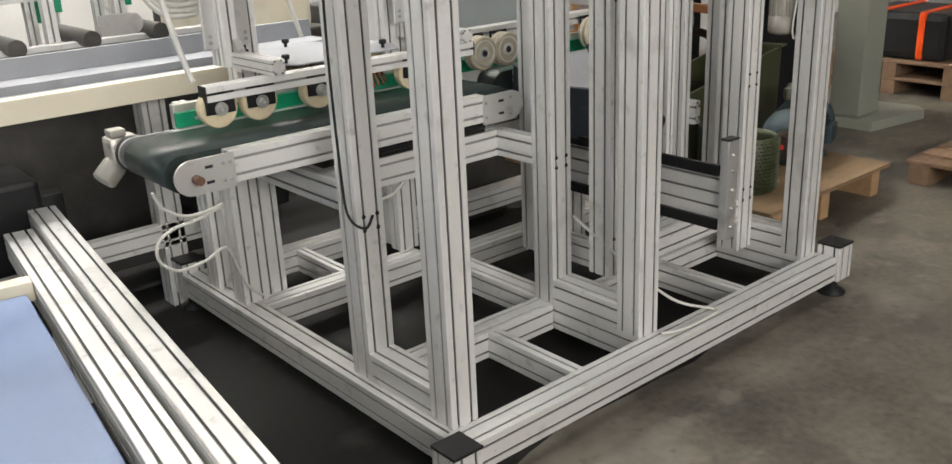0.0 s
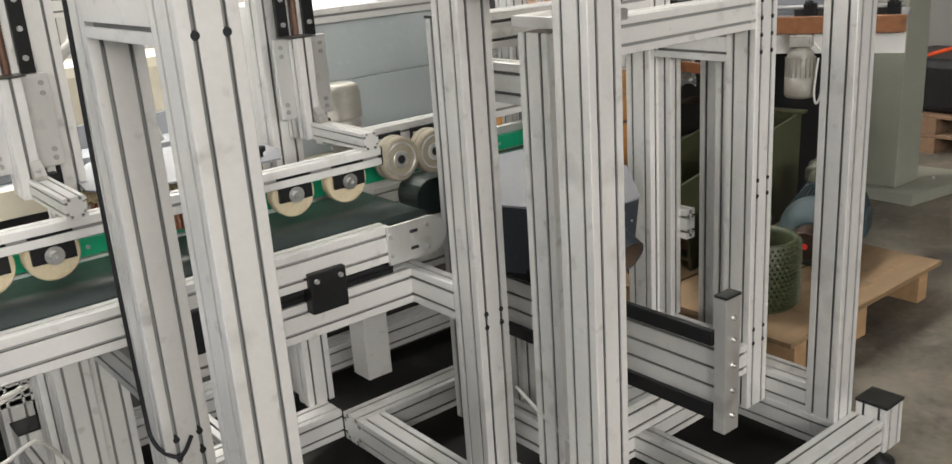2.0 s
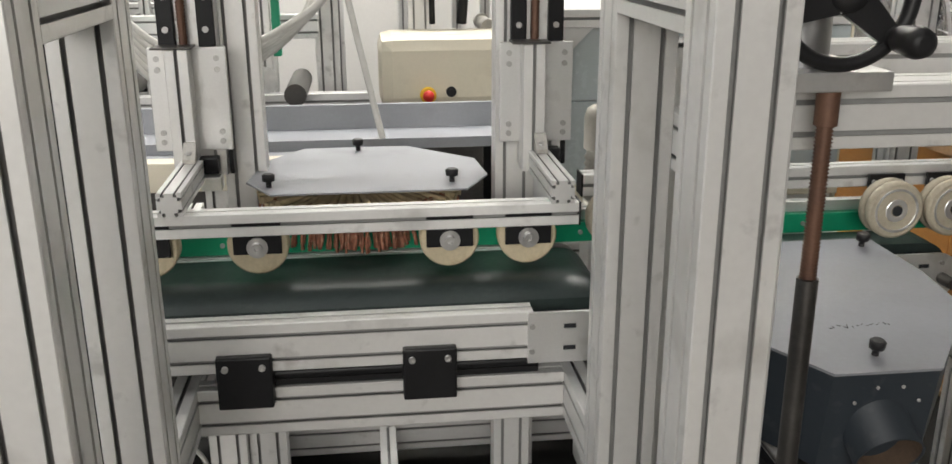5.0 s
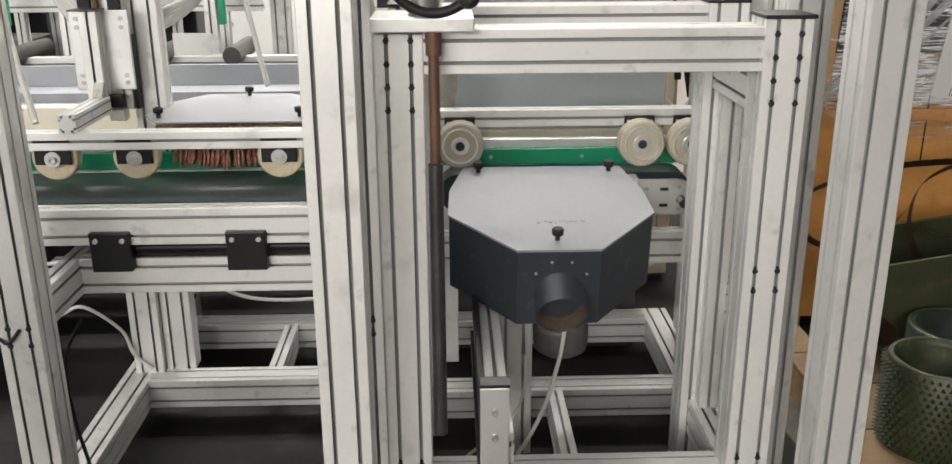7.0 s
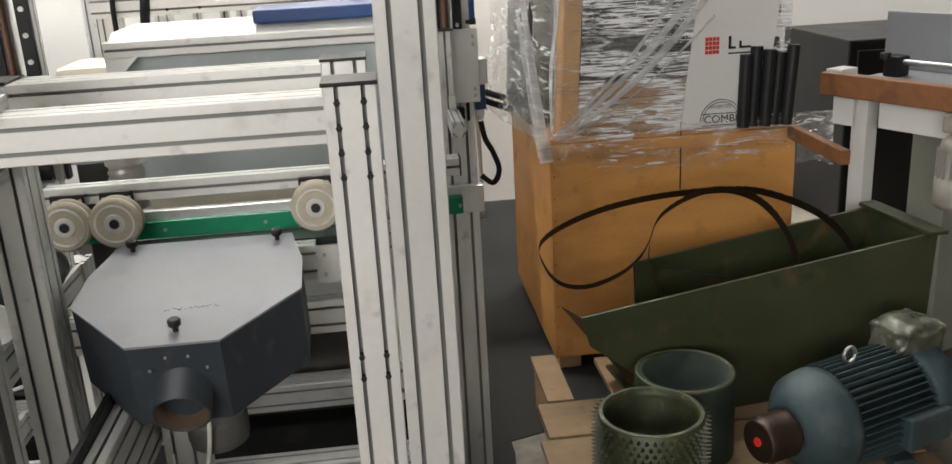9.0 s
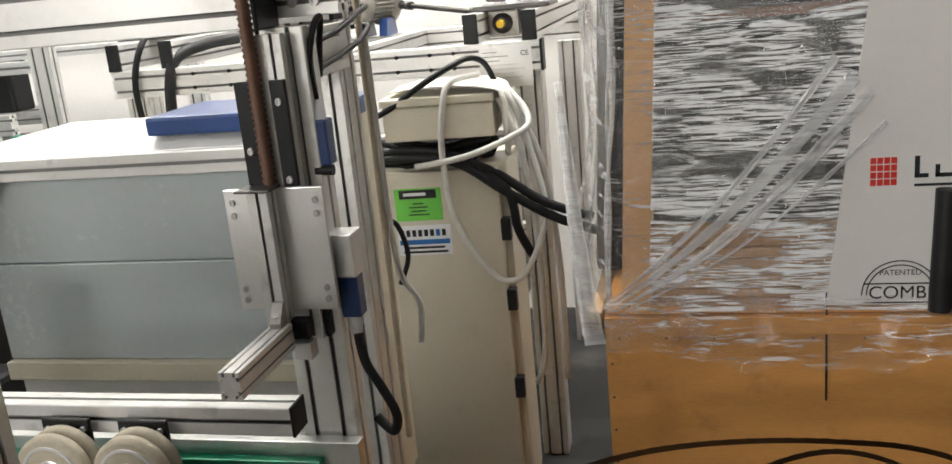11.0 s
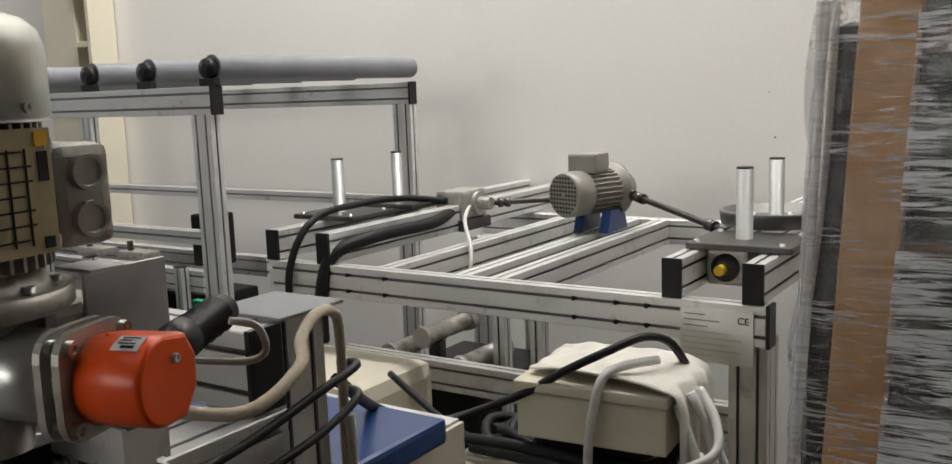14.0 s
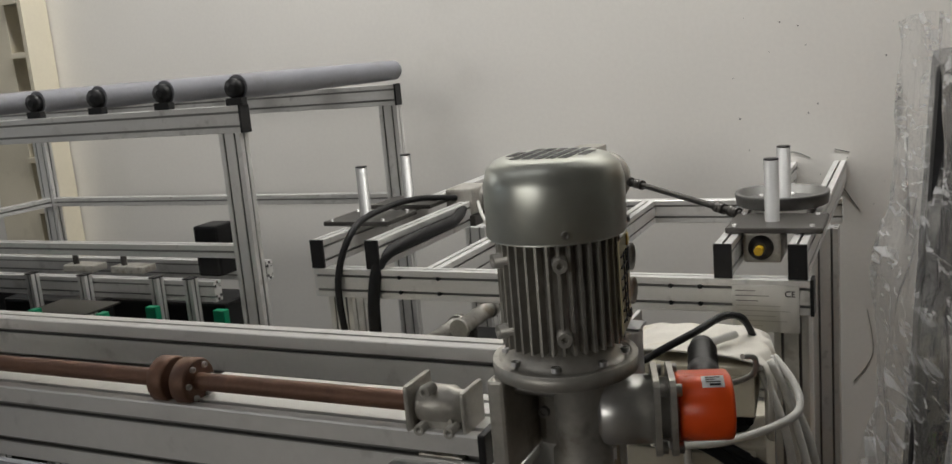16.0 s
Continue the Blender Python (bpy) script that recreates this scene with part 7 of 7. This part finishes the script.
cable("grey_cable", [(1.60, 2.80, 0.62), (1.64, 2.78, 0.50), (1.75, 2.78, 0.44), (1.95, 2.80, 0.43), (2.04, 2.82, 0.47)], 0.0055, GREYCABLE, "grey cable slung under the belt")
cable("grey_cable", [(2.20, 2.10, 0.45), (2.22, 1.90, 0.34), (2.30, 1.76, 0.22), (2.42, 1.69, 0.168), (2.40, 1.66, 0.168), (2.24, 1.66, 0.168), (2.16, 1.69, 0.168)], 0.005, GREYCABLE, "grey cable lying over the base beam")
cable("white_cable", [(2.60, 2.19, 0.60), (2.593, 2.19, 0.54), (2.575, 2.19, 0.46), (2.555, 2.19, 0.39), (2.52, 2.19, 0.31), (2.47, 2.19, 0.23), (2.41, 2.19, 0.17)], 0.0052, GREYCABLE, "white motor cable hanging down")
cable("white_cable", [(2.508, 2.21, 0.52), (2.510, 2.20, 0.46), (2.498, 2.20, 0.40), (2.455, 2.20, 0.32), (2.39, 2.20, 0.272), (2.34, 2.20, 0.22)], 0.0042, GREYCABLE, "white cable swung under the slide unit")
for dx in (0.0, 0.018):
    cable("white_cable", [(2.432 + dx * 0.3, 2.05, 0.52), (2.430 + dx, 2.045, 0.46), (2.436 + dx, 2.045, 0.38), (2.445 + dx, 2.04, 0.30), (2.45 + dx, 2.03, 0.17)], 0.0052, GREYCABLE, "white cable hanging from the slide unit's gland")
cable("black_cable", [(1.44, 2.32, 0.585), (1.41, 2.26, 0.50), (1.43, 2.22, 0.36), (1.46, 2.20, 0.20), (1.44, 2.16, 0.165)], 0.0045, RUBBER, "thin black cable along the conveyor foot")
cable("black_cable", [(1.338, 2.13, 1.45), (1.336, 2.14, 1.1), (1.336, 2.13, 0.75), (1.338, 2.11, 0.66), (1.37, 2.085, 0.63), (1.40, 2.09, 0.66)], 0.004, RUBBER, "thin black cable down the post")
random.seed(31)
for i in range(6):
    o = 0.018 * i
    cable("grey_hose", [(1.75 - o * 0.4, 3.25, 1.75), (1.72 - o, 3.12, 1.42 - o), (1.55 - o, 3.08, 1.27 - o), (1.38, 3.06, 1.23 - o), (1.25, 3.05, 1.28 - o), (1.10, 3.02, 1.5), (1.05, 3.0, 1.75)], 0.009, GREYCABLE, "thick grey cable in the bundle over the belt")
cable("grey_cable", [(1.70, 3.10, 1.45), (1.74, 3.08, 1.25), (1.79, 3.05, 1.02)], 0.008, GREYCABLE, "grey cable running down to the brush")
cable("grey_cable", [(1.16, 2.78, 1.60), (1.17, 2.76, 1.25), (1.21, 2.74, 1.02), (1.22, 2.73, 0.98)], 0.009, GREYCABLE, "thick grey cable hanging by the first column")
BAY[0] = None
SLEEVE = material("frayed_white_sleeve", (0.66, 0.58, 0.45), 0.8, 0, 0.25, 20, 200, 0.2)
cable("white_cable", [(3.25, 2.87, 1.605), (3.278, 2.94, 1.585), (3.275, 3.01, 1.605), (3.240, 3.05, 1.618), (3.218, 3.095, 1.630), (3.200, 3.140, 1.622), (3.191, 3.160, 1.59), (3.191, 3.16, 1.45), (3.193, 3.16, 1.2), (3.191, 3.16, 0.7)], 0.0062, SLEEVE, "worn white sleeved cable down the end post")
cable("grey_cable", [(3.425, 2.80, 1.714), (3.433, 2.815, 1.708), (3.430, 2.825, 1.690), (3.41, 2.83, 1.678), (3.37, 2.83, 1.672), (3.33, 2.81, 1.675)], 0.0026, GREYCABLE, "thin grey encoder cable in a loop")
cable("white_cable", [(3.20, 3.16, 1.5), (3.202, 3.165, 1.2), (3.21, 3.17, 1.05), (3.24, 3.18, 0.98), (3.235, 3.175, 0.90)], 0.006, GREYCABLE, "thin white cable down the end post")
cable("black_cable", [(3.188, 3.17, 1.155), (3.212, 3.18, 1.14), (3.224, 3.19, 1.075), (3.205, 3.18, 1.02)], 0.005, RUBBER, "black cable looped at the end post")
cable("black_cable", [(3.255, 2.768, 1.44), (3.254, 2.762, 1.49), (3.262, 2.775, 1.540), (3.262, 2.805, 1.553), (3.245, 2.83, 1.51), (3.232, 2.85, 1.47), (3.216, 2.90, 1.475), (3.212, 3.0, 1.485), (3.212, 3.10, 1.50), (3.205, 3.17, 1.52), (3.17, 3.18, 1.52)], 0.005, RUBBER, "black cable strapped along the tie beam")
cable("black_cable", [(3.15, 2.825, 1.50), (3.20, 2.835, 1.508), (3.215, 2.86, 1.512), (3.213, 2.90, 1.515), (3.212, 3.0, 1.525), (3.212, 3.10, 1.545), (3.205, 3.17, 1.555), (3.17, 3.18, 1.55)], 0.005, RUBBER, "black cable strapped along the tie beam")
for x, y, z, s in ((3.255, 2.768, 1.381, 1), (3.272, 2.765, 1.15, -1)):
    sw = thing("limit_switch", (x, y, z - 0.06), "blue limit switch with a white cable gland", "limit switch", "limit switches on the column")
    part("body", mk(block, (x - 0.0145, y - 0.0145, z - 0.033), (x + 0.0145, y + 0.0145, z + 0.033), 0.003), BLUE, sw)
    part("gland", mk(lathe, (x, y, z + s * 0.033), (x, y, z + s), [(0, 0.011), (0.014, 0.011), (0.017, 0.009), (0.028, 0.008)], 14), LABELWHITE, sw)
    part("lever_roller", mk(tube, (x - 0.01, y - 0.010, z - s * 0.040), (x + 0.016, y - 0.010, z - s * 0.040), 0.008, None, 12), BLACK, sw)
    if s < 0:
        part("cam_block", mk(block, (x - 0.03, y - 0.03, z + 0.034), (x + 0.02, y + 0.015, z + 0.10), 0.003), ALU_MILL, sw)
cable("black_cable", [(3.272, 2.765, 1.085), (3.28, 2.76, 1.04), (3.30, 2.76, 1.0), (3.315, 2.77, 0.95), (3.30, 2.79, 0.91), (3.27, 2.80, 0.93)], 0.0075, RUBBER, "black cable looping below the limit switch")
BAY[0] = REAR
for k, pts in enumerate(([(2.55, 3.98, 1.20), (2.75, 3.90, 1.15), (2.90, 3.84, 1.14), (3.0, 3.80, 1.16)],
                         [(2.85, 3.83, 1.15), (3.0, 3.80, 1.17), (3.15, 3.80, 1.16), (3.28, 3.82, 1.10), (3.40, 3.82, 1.02), (3.52, 3.84, 0.97)], [(2.88, 3.82, 1.14), (3.02, 3.79, 1.155), (3.18, 3.79, 1.14), (3.30, 3.80, 1.06), (3.42, 3.82, 0.98), (3.55, 3.86, 0.92)], [(3.2, 3.82, 1.13), (3.31, 3.80, 1.06), (3.33, 3.81, 0.95), (3.36, 3.86, 0.85)])):
    cable("black_hose", pts, 0.012 if k else 0.008, RUBBER, "thick black cable trailing over the cabinet")
for pts in ([(3.30, 3.84, 1.29), (3.35, 3.83, 1.15), (3.375, 3.83, 0.9), (3.37, 3.84, 0.6), (3.34, 3.85, 0.50)], [(3.31, 3.88, 1.30), (3.39, 3.88, 1.12), (3.42, 3.88, 0.85), (3.42, 3.88, 0.5)]):
    cable("white_cable", pts, 0.0085, GREYCABLE, "thick off-white cable hanging by the cabinet")
cable("black_hose", [(2.21, 4.125, 1.20), (2.22, 4.12, 1.33), (2.235, 4.16, 1.43), (2.27, 4.30, 1.46), (2.27, 4.55, 1.46), (2.22, 4.72, 1.47)], 0.018, RUBBER, "thick bundled black hose over the table edge")
cable("black_cable", [(2.11, 4.125, 1.20), (2.11, 4.118, 1.38), (2.13, 4.20, 1.51), (2.10, 4.45, 1.525), (2.12, 4.62, 1.52), (2.19, 4.74, 1.50)], 0.010, RUBBER, "black cable arching over the bearing plate")
cable("grey_cable", [(2.24, 4.80, 1.48), (2.34, 4.62, 1.46), (2.44, 4.50, 1.39), (2.45, 4.46, 1.30)], 0.006, GREYCABLE, "thin grey cable hanging into the table")

BAY[0] = None
cable("black_cable", [(3.10, 3.25, 1.50), (2.95, 3.50, 1.36), (2.86, 3.74, 1.24), (2.86, 3.86, 1.215), (2.965, 3.925, 1.257), (3.05, 3.945, 1.31), (3.128, 3.97, 1.352), (3.177, 4.03, 1.372), (3.21, 4.08, 1.355), (3.225, 4.13, 1.30)], 0.0085, RUBBER, "black cable drawn across the junction box")
cable("white_cable", [(3.20, 4.05, 1.325), (3.14, 3.955, 1.318), (3.122, 3.925, 1.253), (3.11, 3.92, 1.126), (3.129, 3.92, 0.951), (3.208, 3.92, 0.804), (3.265, 3.92, 0.768), (3.32, 3.94, 0.802), (3.371, 3.97, 0.942), (3.343, 4.0, 1.093), (3.31, 4.02, 1.20), (3.275, 4.05, 1.28)], 0.009, GREYCABLE, "thick off-white cable looping before the cabinet")
cable("white_cable", [(3.03, 3.93, 1.10), (3.10, 3.905, 1.112), (3.20, 3.905, 1.132), (3.301, 3.93, 1.168), (3.342, 3.97, 1.193), (3.325, 4.02, 1.232), (3.28, 4.06, 1.275)], 0.009, GREYCABLE, "thick off-white cable bent round the junction box")
# ---- wall details ----
rack = thing("wall_pillar", (-0.85, 5.55, 0), "cream steel pillar with bolted flanges against the wall", "pillar")
part("web", mk(block, (-1.02, 5.60, 0), (-0.72, 5.745, 3.2), 0.004), CREAM, rack)
for z in [0.2 + 0.28 * i for i in range(10)]:
    part("batten_plate", mk(block, (-0.719, 5.58, z), (-0.60, 5.745, z + 0.03), 0.003), CREAM, rack)
part("flange", mk(block, (-0.599, 5.58, 0), (-0.57, 5.745, 3.2), 0.003), CREAM, rack)
rack.location.x -= 0.10
random.seed(5)
for i in range(26):
    x, z = 3.20 + random.uniform(-0.28, 0.6), 1.65 + random.uniform(-0.35, 0.4)
    r = random.uniform(0.001, 0.0034)
    part("wall_hole", mk(tube, (x, 5.7485, z), (x, 5.7492, z), r, None, 7), INK, north)
for pts in ([(3.29, 1.40), (3.33, 1.355), (3.345, 1.33), (3.375, 1.285)], [(3.11, 1.51), (3.15, 1.512), (3.20, 1.49)], [(3.29, 1.52), (3.34, 1.507)], [(-0.3, 2.45), (-0.2, 2.52), (-0.1, 2.5), (0.0, 2.58)], [(3.35, 0.6), (3.42, 0.72), (3.40, 0.9)]):
    bm = bmesh.new()
    pipe(bm, [(x, 5.749, z) for x, z in pts], 0.0011, 4, 0, 5)
    part("wall_crack", bm, INK, north)
